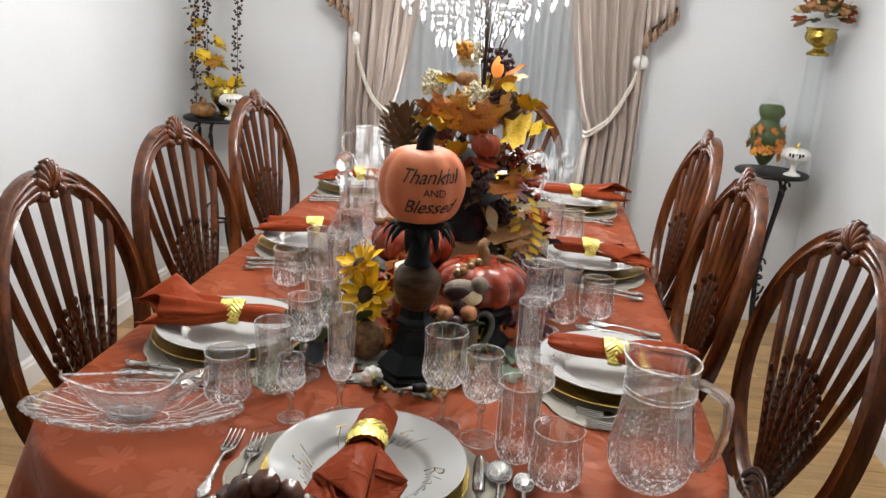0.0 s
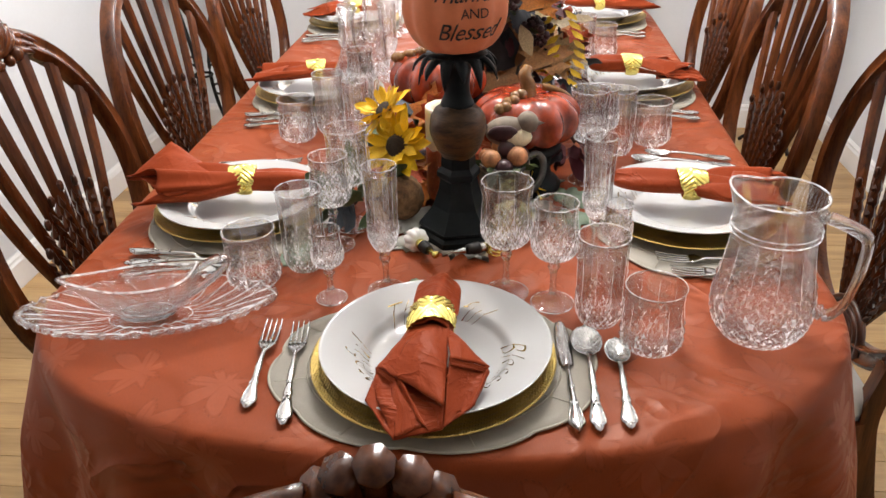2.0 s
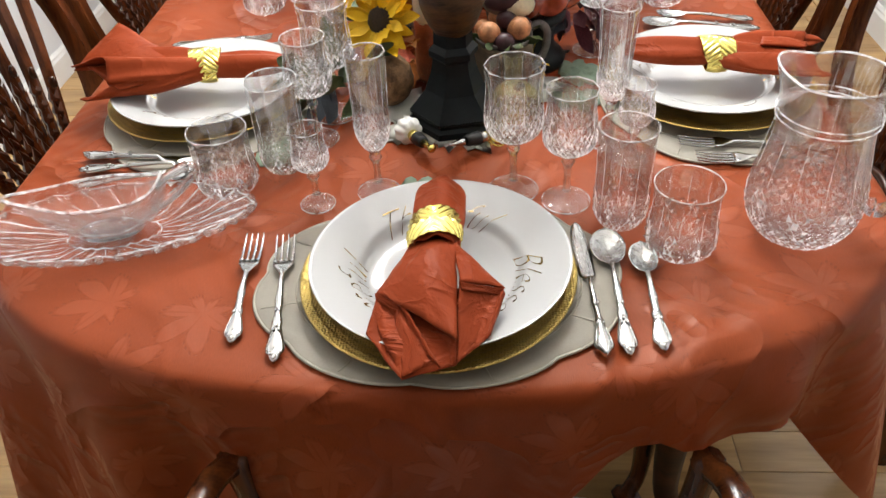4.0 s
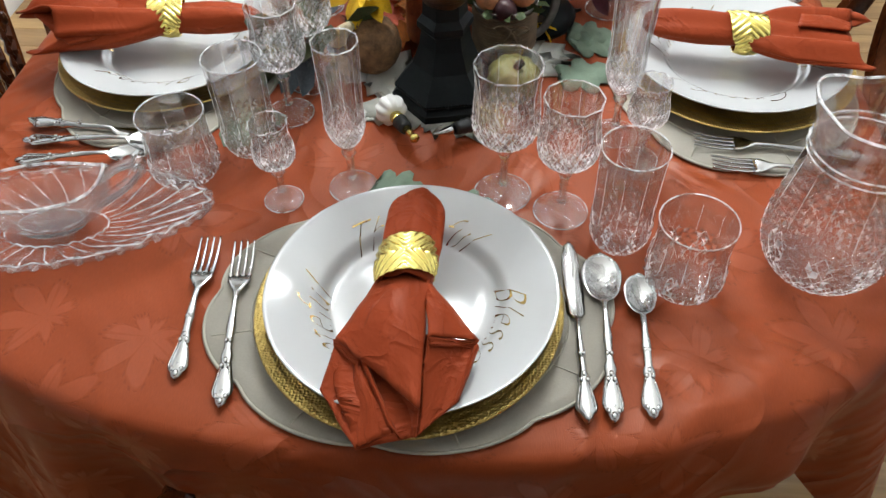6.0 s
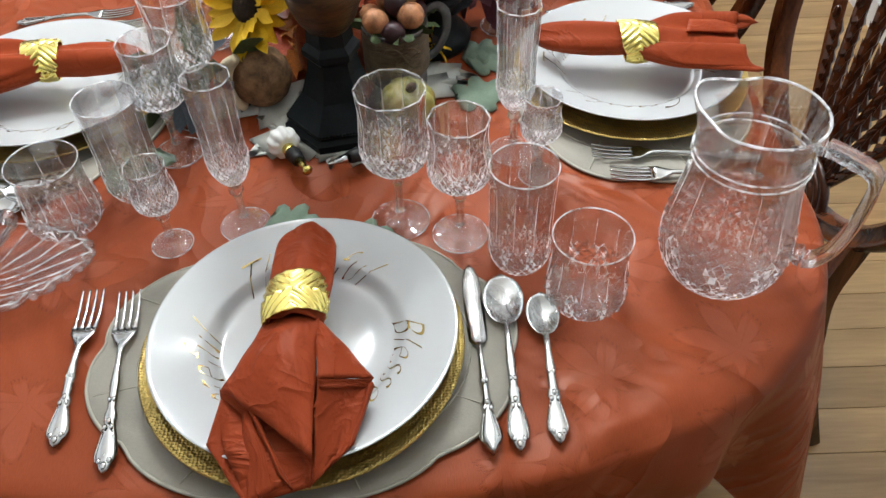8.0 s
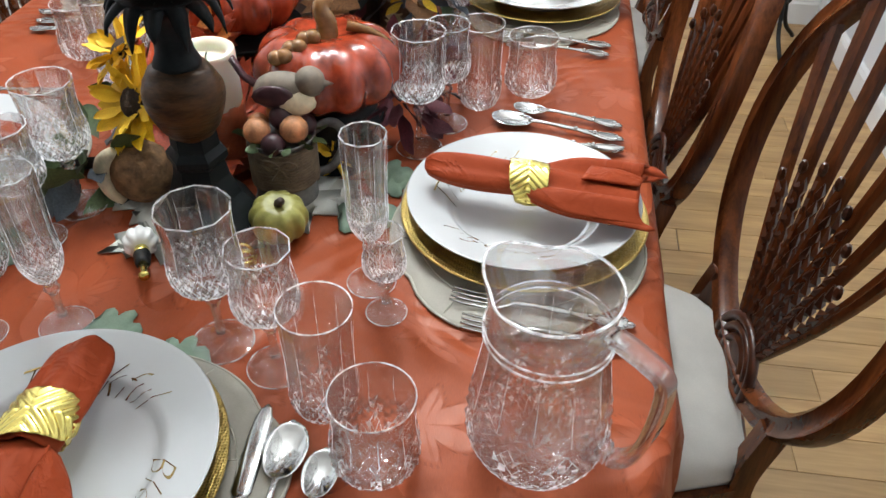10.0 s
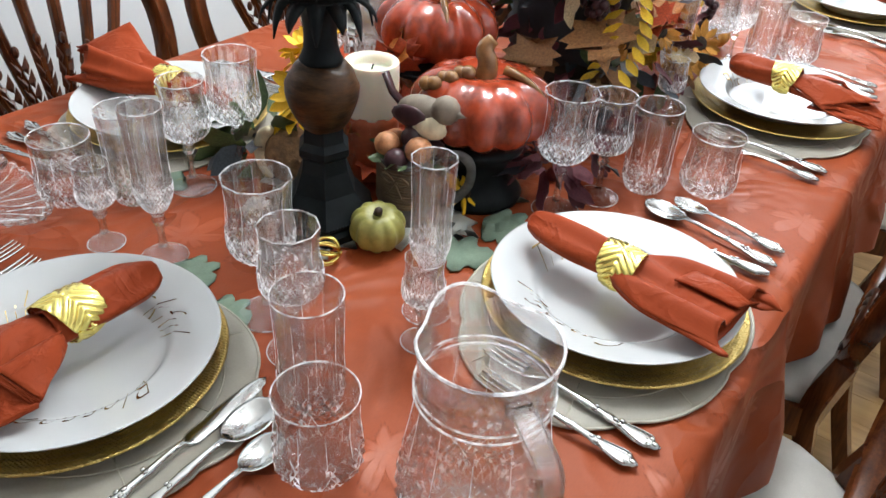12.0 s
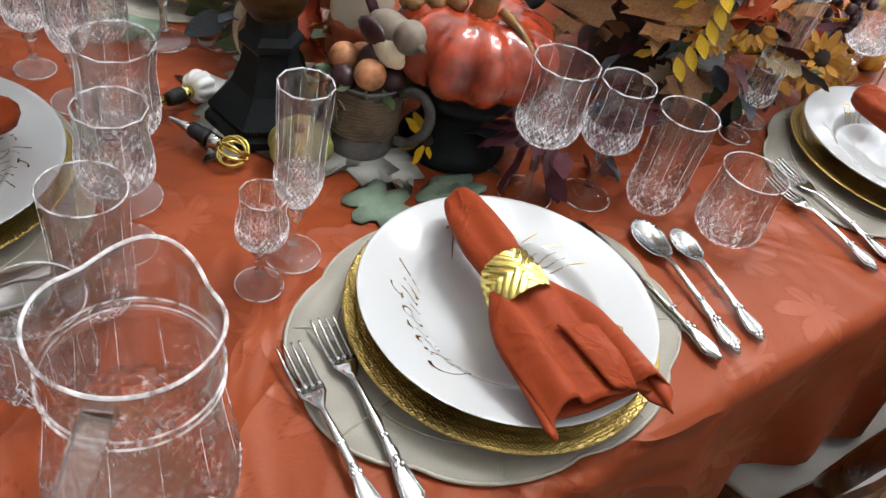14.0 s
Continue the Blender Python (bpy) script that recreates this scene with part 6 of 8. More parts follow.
# ---- glazed pumpkins on stands ----
def glazed(name, m, r, h, label, stand_h, plate_like=False):
    p = thing(name, m, label, "pumpkin", "glazed pumpkins")
    body = part("body", pumpkin_bm(r, h, 11, 0.13, 99, 0.4), M_CERAMIC, p)
    bm = bmesh.new()
    sweep(bm, spline([(0, 0, h * 0.80), (0.002, 0.002, h + 0.004), (-0.004, 0.004, h + 0.022), (0.006, 0.010, h + 0.034)], 4), lambda i, t: [((0.016 - 0.007 * t) * (1 + 0.12 * (k % 2)) * math.cos(k * math.tau / 8), (0.016 - 0.007 * t) * (1 + 0.12 * (k % 2)) * math.sin(k * math.tau / 8)) for k in range(8)], up=(0, 1, 0))
    part("stem", bm, M_STEM, body, "amber glazed stem")
    for k in range(6):
        t = k / 5
        part("acorn", ball(bmesh.new(), (-0.02 - 0.055 * t * 0.9, -0.02 - 0.028 * t + 0.008 * (k % 2), h * (0.97 - 0.12 * t)), 0.011, 10, 7, (1, 1, 0.9)), M_STEM, body, "amber glazed acorn")
    bm = bmesh.new()
    line = [(r * 1.0 * math.sin(t) * 0.9, r * math.sin(t) * -0.25, h * 0.5 + h * 0.5 * math.cos(t) + 0.004) for t in [0.3 + 0.13 * i for i in range(10)]]
    tube(bm, line, lambda t: 0.007 - 0.005 * t, 6)
    part("tendril", bm, M_STEM, body, "dark glazed tendril")
    bm = bmesh.new()
    if plate_like:
        lathe([(0.0, -stand_h), (0.050, -stand_h), (0.052, -stand_h + 0.006), (0.02, -stand_h + 0.015), (0.018, -0.03), (0.05, -0.012), (0.085, -0.006), (0.094, 0.002), (0.093, 0.005), (0.08, 0.0), (0.04, 0.002), (0.0, 0.002)], 40, None, bm)
    else:
        lathe([(0.0, -stand_h), (0.064, -stand_h), (0.066, -stand_h + 0.008), (0.058, -stand_h + 0.018), (0.048, -stand_h + 0.026), (0.045, -stand_h + 0.050), (0.050, -0.018), (0.062, -0.008), (0.064, 0.000), (0.045, 0.006), (0.0, 0.006)], 40, None, bm)
    part("stand", bm, M_BLACK, p, "black turned stand")
    return p


glazed("glazed_pumpkin", pose(0.137, 0.737, TZ + 0.086, 0, 0, 25), 0.098, 0.102, "glossy red-orange ceramic pumpkin on a black stand", 0.085)
glazed("glazed_pumpkin", pose(-0.03, 0.865, TZ + 0.118, 0, 0, -30), 0.095, 0.106, "glossy red-orange ceramic pumpkin on a raised dark dish", 0.117, True)

# ivory candle in a rust-patterned glass
can = thing("pillar_candle", pose(0.0, 0.672, TZ + 0.001), "ivory pillar candle with a rust leaf band in a glass cup", "candle")
part("wax", lathe(run([(0.0365, 0.104), (0.0372, 0.112), (0.0372, 0.170), (0.035, 0.177), (0.031, 0.177), (0.026, 0.172), (0.025, 0.164), (0.012, 0.161), (0.0, 0.161)], 3), 40), M_WAX, can)
part("leaf_band", lathe([(0.036, 0.012), (0.0378, 0.014), (0.0380, 0.098), (0.0368, 0.108), (0.0, 0.108)], 40, lambda r, z, a: r + (0.0008 * math.sin(9 * a) if z > 0.05 else 0)), M_WAXRED, can, "rust leaf pattern")
bm = lathe([(0.0, 0.0), (0.040, 0.0), (0.0425, 0.004), (0.0435, 0.110), (0.042, 0.111), (0.041, 0.110), (0.0405, 0.010), (0.0, 0.009)], 40)
part("glass_cup", bm, M_THIN, can, "clear glass cup")
part("wick", tube(bmesh.new(), [(0, 0, 0.161), (0.001, 0, 0.168), (0.003, 0, 0.173)], 0.0012, 5), M_INK, can)

# twine-wrapped watering can with fruit and a bird
mug = thing("twine_planter", pose(0.10, 0.628, TZ + 0.003), "grey tin mug wrapped in twine, filled with berries", "planter")
part("tin_body", lathe([(0.0, 0.0), (0.039, 0.0), (0.0395, 0.004), (0.039, 0.022), (0.0375, 0.026), (0.0380, 0.084), (0.043, 0.090), (0.0425, 0.093), (0.039, 0.088), (0.0, 0.080)], 32), M_TIN, mug)
bm = bmesh.new()
coil = [((0.0412) * math.cos(t), 0.0412 * math.sin(t), 0.027 + 0.056 * t / (math.tau * 14)) for t in [k * math.tau / 18 for k in range(18 * 14)]]
tube(bm, coil, 0.0026, 6)
part("twine", bm, M_TWINE, mug, "wrapped twine")
bm = bmesh.new()
for s in (-1, 1):
    tube(bm, spline([(0.010, -0.044, 0.070), (0.010 + s * 0.012, -0.047, 0.080), (0.010 + s * 0.022, -0.045, 0.074), (0.010 + s * 0.010, -0.045, 0.066), (0.010, -0.044, 0.070), (0.010 + s * 0.012, -0.046, 0.050)], 5), 0.0013, 5)
part("bow", bm, M_TWINE, mug)
bm = bmesh.new()
sweep(bm, spline([(0.034, 0.022, 0.085), (0.052, 0.034, 0.092), (0.066, 0.043, 0.078), (0.066, 0.043, 0.050), (0.052, 0.034, 0.026), (0.036, 0.023, 0.022)], 5), lambda i, t: [(-0.006, -0.002), (0.006, -0.002), (0.006, 0.002), (-0.006, 0.002)], up=(0.5, -0.8, 0.01))
part("handle", bm, M_TIN, mug)
rnd = random.Random(11)
for k, (x, y, z, r, m_) in enumerate(((-0.022, -0.020, 0.112, 0.017, M_BERRY), (0.022, -0.012, 0.114, 0.018, M_BERRY), (-0.006, 0.022, 0.118, 0.017, M_BERRY), (0.0, -0.030, 0.100, 0.016, M_DKBERRY), (0.028, 0.014, 0.106, 0.015, M_DKBERRY), (-0.030, 0.008, 0.106, 0.014, M_BERRY), (0.004, 0.0, 0.122, 0.016, M_DKBERRY))):
    bm = ball(bmesh.new(), (x, y, z - 0.008), r, 12, 8, (1, 1, 0.95))
    part("berry", bm, m_, mug)


def leaf_bm(kind, size=1.0):
    """A thin veined leaf along +y from its stalk, gently folded."""
    outlines = {
        "maple": [(0.0, 0.0), (0.10, 0.10), (0.36, 0.02), (0.30, 0.20), (0.52, 0.32), (0.40, 0.40), (0.46, 0.56), (0.26, 0.50), (0.18, 0.58), (0.20, 0.80), (0.10, 0.78), (0.0, 1.0)],
        "felt": [(0.0, 0.0), (0.13, 0.07), (0.28, 0.02), (0.37, 0.10), (0.33, 0.22), (0.24, 0.29), (0.40, 0.33), (0.49, 0.43), (0.44, 0.54), (0.30, 0.57), (0.25, 0.62), (0.30, 0.74), (0.22, 0.86), (0.10, 0.93), (0.0, 1.0)],
        "oval": [(0.0, 0.0), (0.08, 0.12), (0.19, 0.32), (0.22, 0.52), (0.17, 0.74), (0.08, 0.91), (0.0, 1.0)],
        "petal": [(0.0, 0.0), (0.10, 0.12), (0.19, 0.36), (0.20, 0.58), (0.14, 0.80), (0.07, 0.92), (0.0, 1.0)],
        "oak": [(0.0, 0.0), (0.06, 0.10), (0.20, 0.16), (0.12, 0.26), (0.28, 0.38), (0.16, 0.48), (0.30, 0.62), (0.16, 0.70), (0.20, 0.86), (0.0, 1.0)],
    }[kind]
    bm = bmesh.new()
    right = [bm.verts.new((x * size, y * size, size * (0.10 * x - 0.16 * (y - 0.35) ** 2 + 0.05 * math.sin(9 * y + 4 * x)))) for x, y in outlines]
    left = [right[0]] + [bm.verts.new((-v.co.x, v.co.y, v.co.z + 0.02 * size * math.sin(20 * v.co.y / size))) for v in right[1:-1]] + [right[-1]]
    mid = [right[0]] + [bm.verts.new((0, v.co.y, size * (-0.03 - 0.16 * (v.co.y / size - 0.35) ** 2))) for v in right[1:-1]] + [right[-1]]
    for a, b in ((right, mid), (mid, left)):
        for i in range(len(a) - 1):
            vs = []
            for v in (a[i], a[i + 1], b[i + 1], b[i]):
                if v not in vs:
                    vs.append(v)
            if len(vs) > 2:
                bm.faces.new(vs)
    return bm


LEAF_DATA = {}


def put_leaf(kind, tint, parent, m, size, name="leaf"):
    key = (kind, tint)
    if key not in LEAF_DATA:
        ob = part(name, leaf_bm(kind), M_LEAF.get(tint, M_PETAL), parent)
        LEAF_DATA[key] = ob.data
    else:
        ob = new(name, LEAF_DATA[key])
        ob.parent = parent
    ob.matrix_basis = m @ Matrix.Diagonal((size, size, size, 1))
    return ob


def aim(p, d, spin=0.0):
    """A pose at p whose y axis points along d."""
    return Matrix.Translation(p) @ Vector(d).to_track_quat("Y", "Z").to_matrix().to_4x4() @ pose(0, 0, 0, 0, spin, 0)


for k in range(12):
    a = k * 2.4
    put_leaf("oval", "green", mug, aim((0.030 * math.cos(a), 0.030 * math.sin(a), 0.090), (math.cos(a), math.sin(a), 0.15 - 0.4 * (k % 3 == 0)), 20 * k), 0.030)
bird = thing("bird_figure", pose(0.104, 0.648, TZ + 0.119, 0, 0, 4) @ Matrix.Scale(1.4, 4), "small grey-brown bird ornament on the berries", "ornament")
bm = ball(bmesh.new(), (0, 0, 0.016), 0.022, 14, 10, (1.25, 0.75, 0.82))
ball(bm, (0.024, -0.001, 0.027), 0.0135, 12, 8)
bmesh.ops.create_cone(bm, segments=8, radius1=0.004, radius2=0.0, depth=0.010, matrix=pose(0.040, -0.001, 0.026, 0, 90, 0))
part("body", bm, M_BIRD, bird)
part("breast", ball(bmesh.new(), (0.010, -0.005, 0.011), 0.0185, 12, 8, (1.1, 0.75, 0.75)), M_CREAM, bird, "cream breast")
part("wing", ball(bmesh.new(), (-0.006, -0.014, 0.018), 0.013, 10, 6, (1.5, 0.35, 0.8)), M_DKBERRY, bird, "dark wing")
bm = bmesh.new()
sweep(bm, [(-0.022, 0, 0.020), (-0.034, 0, 0.030), (-0.042, 0.0, 0.046)], lambda i, t: [(-0.004, -0.0015), (0.004, -0.0015), (0.004, 0.0015), (-0.004, 0.0015)])
part("tail", bm, M_DKBERRY, bird)

# small green gourd
gd = thing("green_gourd", pose(0.112, 0.548, TZ + 0.0008, 8, 6, 0), "small ribbed olive green gourd", "gourd")
gb = part("body", pumpkin_bm(0.036, 0.056, 10, 0.10, 80, 0.3), M_GOURD, gd)
bm = bmesh.new()
tube(bm, [(0, 0, 0.046), (0.002, -0.002, 0.056), (0.006, -0.005, 0.062)], lambda t: 0.006 - 0.001 * t, 7)
part("stem", bm, M_TWIG, gb, "dark stem")


def stopper(m, head, cone, label):
    s = thing("bottle_stopper", m, label, "bottle stopper", "bottle stoppers")
    if head == "white":
        bm = pumpkin_bm(0.0205, 0.034, 9, 0.12, 72, 0.3)
        part("pumpkin_knob", bm, M_WHITEP, s, "white ribbed pumpkin knob", m=pose(0, -0.004, 0.020, -90, 0, 0) @ pose(0, 0, -0.030))
    else:
        kb = part("pumpkin_knob", ball(bmesh.new(), (0, -0.034, 0.018), 0.004, 8, 6), M_GOLD, s, "gold wire pumpkin knob")
        for k in range(9):
            a = k * math.tau / 9
            part("wire", tube(bmesh.new(), [(0.018 * math.sin(t) * math.cos(a), -0.018 - 0.016 * math.cos(t), 0.018 + 0.018 * math.sin(t) * math.sin(a)) for t in [0.15 + 0.28 * i for i in range(11)]], 0.0019, 6), M_GOLD, kb)
    ax = pose(0, 0.0, 0.018, -90, 0, 0)
    part("collar", lathe([(0.0, 0.0), (0.0085, 0.0), (0.0085, 0.014), (0.0, 0.014)], 16), M_GOLD if head == "white" else M_STEEL, s, m=ax)
    part("rubber_plug", lathe([(0.0, 0.014), (0.0100, 0.014), (0.0088, 0.019), (0.0096, 0.022), (0.0082, 0.027), (0.0088, 0.030), (0.0072, 0.036), (0.0, 0.036)], 16), M_RUBBER, s, m=ax)
    if cone:
        part("tip", lathe([(0.0, 0.036), (0.0062, 0.036), (0.0048, 0.046), (0.0016, 0.062), (0.0, 0.066)], 14), M_STEEL, s, m=ax)
    else:
        part("tip", lathe([(0.0, 0.036), (0.0056, 0.036), (0.0040, 0.050), (0.0032, 0.056), (0.0052, 0.060), (0.0062, 0.062), (0.0, 0.063)], 14), M_GOLD, s, m=ax)
    return s


stopper(pose(-0.028, 0.470, TZ, 10, 0, -151), "white", False, "gold and black bottle stopper with a white pumpkin")
stopper(pose(0.072, 0.466, TZ, 8, 0, 125), "gold", True, "steel bottle stopper with a gold wire pumpkin")

# felt leaves of the runner, lying flat under the pieces
def felt_leaf(m, kind, size, material, label):
    bm = leaf_bm(kind, size)
    for v in bm.verts:
        v.co.z = 0.0012 + 0.25 * abs(v.co.z)  * (0.3 if kind == "maple" else 0.3)
    ob = part("felt_leaf", bm, material)
    ob.matrix_basis = m
    solid(ob, 0.0022)
    return tagged(ob, label, "felt leaf", "felt leaves on the cloth")


IV, SG = "ivory felt leaf lying on the tablecloth", "sage green felt leaf lying on the tablecloth"
for x, y, a, s in ((0.06, 0.60, -80, 0.14), (0.08, 0.66, -100, 0.13), (0.10, 0.72, -70, 0.12), (0.03, 0.56, 175, 0.11), (0.01, 0.56, 130, 0.13), (0.02, 0.55, -150, 0.12), (-0.02, 0.60, 100, 0.12)):
    felt_leaf(pose(x, y, TZ + 0.0008, 0, 0, a), "maple", s, M_FELTW, IV)
for x, y, a, s in ((0.175, 0.585, -75, 0.085), (0.20, 0.655, -60, 0.07), (-0.042, 0.370, -110, 0.066), (0.045, 0.336, -95, 0.06), (-0.195, 0.50, 150, 0.09), (-0.20, 0.58, 100, 0.08), (0.19, 0.70, -100, 0.07)):
    felt_leaf(pose(x, y, TZ + 0.0014, 0, 0, a), "felt", s * 1.0, M_FELTG, SG)

# plush acorn
ac = thing("plush_acorn", pose(-0.075, 0.592, TZ + 0.002, 0, 0, 0), "fuzzy brown acorn with a cream cap", "ornament")
bm = ball(bmesh.new(), (0, 0, 0.042), 0.040, 24, 16, (1.0, 0.95, 1.02))
for v in bm.verts:
    v.co += v.co.normalized() * 0.0025 * noise.noise(v.co * 130)
part("nut", bm, M_FUR, ac)
bm = bmesh.new()
tube(bm, spline([(-0.020, -0.020, 0.082), (-0.036, -0.018, 0.066), (-0.041, -0.018, 0.044), (-0.034, -0.020, 0.020), (-0.024, -0.018, 0.006)], 5), lambda t: 0.006 + 0.006 * math.sin(t * math.pi), 10)
part("cap", bm, M_CREAM, ac, "cream cap")


def flower(m, r, petals, label, name="sunflower", tint="petal", seed_r=0.32, group="sunflowers"):
    """Two uneven rings of curling petals round a domed seed head."""
    f = thing(name, m, label, "flower", group)
    rnd = random.Random(petals * 31 + int(r * 1000))
    for ring, (n, sc, tilt) in enumerate(((petals, 1.0, 6), (petals - 3, 0.80, 34))):
        for k in range(n):
            a = 360 * (k + 0.5 * ring) / n + rnd.uniform(-8, 8)
            q = pose(0, 0, 0.003 * ring, 0, 0, a) @ pose(0, r * seed_r * 0.75, 0, tilt + rnd.uniform(-22, 26), rnd.uniform(-28, 28), rnd.uniform(-9, 9))
            put_leaf("petal", tint, f, q, r * (1 - seed_r * 0.7) * sc * rnd.uniform(0.82, 1.15), "petal")
    bm = ball(bmesh.new(), (0, 0, 0.0), r * seed_r, 18, 10, (1, 1, 0.5))
    for v in bm.verts:
        v.co *= 1 + 0.06 * noise.noise(v.co * 300)
    part("seed_head", bm, M_SEED, f, "dark seed head")
    return f


def facing(x, y, z, tx, ty, tz, spin=0):
    d = Vector((tx, ty, tz)).normalized()
    return Matrix.Translation((x, y, z)) @ d.to_track_quat("Z", "Y").to_matrix().to_4x4() @ pose(0, 0, 0, 0, 0, spin)


flower(facing(-0.082, 0.625, 0.883, -0.35, -0.75, 0.45), 0.066, 17, "bright yellow silk sunflower with a dark seed head")
flower(facing(-0.108, 0.672, 0.930, -0.55, -0.35, 0.75), 0.056, 16, "bright yellow silk sunflower with a dark seed head")
flower(facing(0.150, 0.690, 0.786, 0.6, -0.3, 0.6), 0.036, 12, "bright yellow silk sunflower with a dark seed head")


# ---- leafy garland and tall arrangement along the middle ----
def spray(name, label, where, n, spec, seed, category="foliage"):
    """A bunch of leaves scattered in an ellipsoid, pointing outwards. spec: (kind, tint, size, weight)."""
    (cx, cy, cz), (rx, ry, rz) = where
    r = random.Random(seed)
    t = thing(name, pose(cx, cy, cz), label, category)
    kinds = [s for s in spec for _ in range(s[3])]
    for k in range(n):
        d = Vector((r.gauss(0, 1), r.gauss(0, 1), r.gauss(0, 1) * 0.9)).normalized()
        s = r.uniform(0.55, 1.0)
        p = Vector((d.x * rx * s, d.y * ry * s, d.z * rz * s))
        kind, tint, size, _ = r.choice(kinds)
        o = (d + Vector((r.uniform(-0.6, 0.6), r.uniform(-0.6, 0.6), r.uniform(-0.7, 0.5)))).normalized()
        size *= r.uniform(0.75, 1.25)
        if p.z + cz < TZ + 0.02:
            p.z = TZ + 0.02 - cz + r.uniform(0, 0.02)
            o.z = abs(o.z) * 0.4
        put_leaf(kind, tint, t, aim(p, o, r.uniform(-60, 60)), size)
    return t


spray("green_leaf_bunch", "dark green silk leaves beside the candlestick", ((-0.145, 0.605, 0.80), (0.055, 0.05, 0.03)), 22, [("oval", "green", 0.075, 3), ("oval", "dark", 0.07, 1)], 3)
spray("autumn_leaf_bunch", "rust and orange silk leaves under the pumpkins", ((-0.055, 0.74, 0.835), (0.085, 0.09, 0.065)), 34, [("maple", "rust", 0.085, 2), ("maple", "orange", 0.08, 2), ("oval", "green", 0.06, 1), ("maple", "plum", 0.07, 1)], 5)
spray("plum_leaf_bunch", "dark plum silk flowers beside the glazed pumpkin", ((0.215, 0.835, 0.825), (0.055, 0.075, 0.06)), 60, [("oval", "plum", 0.05, 3), ("petal", "plum", 0.055, 3), ("oval", "dark", 0.05, 1)], 6)
arr = spray("floral_arrangement", "tall silk autumn arrangement of maple leaves and flowers", ((0.055, 1.13, 1.00), (0.125, 0.14, 0.22)), 190, [("maple", "rust", 0.065, 1), ("maple", "brown", 0.065, 2), ("oval", "plum", 0.055, 6), ("oval", "dark", 0.06, 6), ("oval", "green", 0.055, 3), ("oak", "tan", 0.06, 1), ("petal", "plum", 0.06, 3)], 8)
# added dense dark core among the leaves, standing in for the deep shade between them
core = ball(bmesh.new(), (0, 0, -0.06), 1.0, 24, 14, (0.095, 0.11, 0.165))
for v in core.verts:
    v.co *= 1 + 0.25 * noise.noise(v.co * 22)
part("moss_core", core, M_LEAF["dark"], arr, "added dark ball for the deep shade between the leaves")
bm = lathe([(0.0, -0.238), (0.085, -0.238), (0.09, -0.22), (0.075, -0.15), (0.06, -0.10), (0.0, -0.10)], 28)
part("basket", bm, M_TWIG, arr, "dark basket")
for (x, y, z, kind, tint, sz, dx, dy, dz, spin) in (
        (0.085, -0.12, 0.165, "maple", "yellow", 0.125, 0.9, -0.25, 0.25, 35), (0.065, -0.11, 0.185, "maple", "gold", 0.10, 0.35, -0.3, 0.9, 10), (-0.05, -0.13, 0.165, "maple", "yellow", 0.085, -0.8, -0.3, 0.35, 30),
        (-0.005, -0.14, 0.165, "maple", "gold", 0.115, -0.1, -0.35, 0.95, 0), (0.025, -0.15, 0.16, "maple", "orange", 0.105, 0.25, -0.3, 0.9, -10), (-0.03, -0.13, 0.18, "maple", "orange", 0.10, -0.45, -0.3, 0.8, 15),
        (0.01, -0.15, 0.125, "maple", "yellow", 0.10, -0.85, -0.4, -0.05, 40), (-0.045, -0.12, 0.13, "maple", "gold", 0.085, -0.9, -0.3, 0.1, 20), (0.0, -0.15, 0.09, "maple", "orange", 0.10, -0.2, -0.6, -0.7, 0), (0.085, -0.13, 0.055, "maple", "orange", 0.09, 0.5, -0.6, -0.3, 10),
        (0.105, -0.11, 0.07, "maple", "gold", 0.085, 0.8, -0.3, 0.1, 30), (0.12, -0.08, 0.10, "maple", "orange", 0.075, 0.9, -0.2, 0.5, 0), (0.03, -0.15, -0.09, "maple", "brown", 0.10, 0.1, -0.7, -0.45, 10), (0.10, -0.10, -0.055, "maple", "brown", 0.12, 0.55, -0.75, -0.35, 15),
        (0.125, -0.06, -0.02, "oak", "tan", 0.10, 0.9, -0.3, 0.2, 10), (0.13, -0.07, -0.05, "oak", "tan", 0.09, 0.8, -0.5, -0.3, 60), (-0.06, -0.10, 0.06, "maple", "gold", 0.08, -0.8, -0.4, -0.2, 0), (0.07, -0.14, 0.0, "oval", "tan", 0.07, 0.3, -0.5, -0.7, 50)):
    put_leaf(kind, tint, arr, aim((x, y, z), (dx, dy, dz), spin), sz)


def cluster(parent, name, at_, n, r, spread_, material, seed, label=""):
    """A head of many small globes."""
    rr = random.Random(seed)
    bm = bmesh.new()
    for _ in range(n):
        d = Vector((rr.gauss(0, 1), rr.gauss(0, 1), rr.gauss(0, 1))).normalized() * spread_ * rr.uniform(0.5, 1)
        ball(bm, Vector(at_) + d, r * rr.uniform(0.7, 1.2), 6, 4)
    return part(name, bm, material, parent, label)


rr = random.Random(52)
for k in range(30):
    a = rr.uniform(0, 6.28)
    q = rr.uniform(0.03, 0.105)
    p = Vector((0.02 + q * math.cos(a), -0.055 + 0.8 * q * math.sin(a), rr.uniform(0.15, 0.29)))
    put_leaf(rr.choice(("maple", "maple", "oak", "oval")), rr.choice(("yellow", "yellow", "gold", "gold", "tan", "orange")), arr, aim(p, (math.cos(a) + rr.uniform(-0.5, 0.5), math.sin(a) - 0.4, rr.uniform(-0.3, 0.8)), rr.uniform(-60, 60)), rr.uniform(0.045, 0.08))
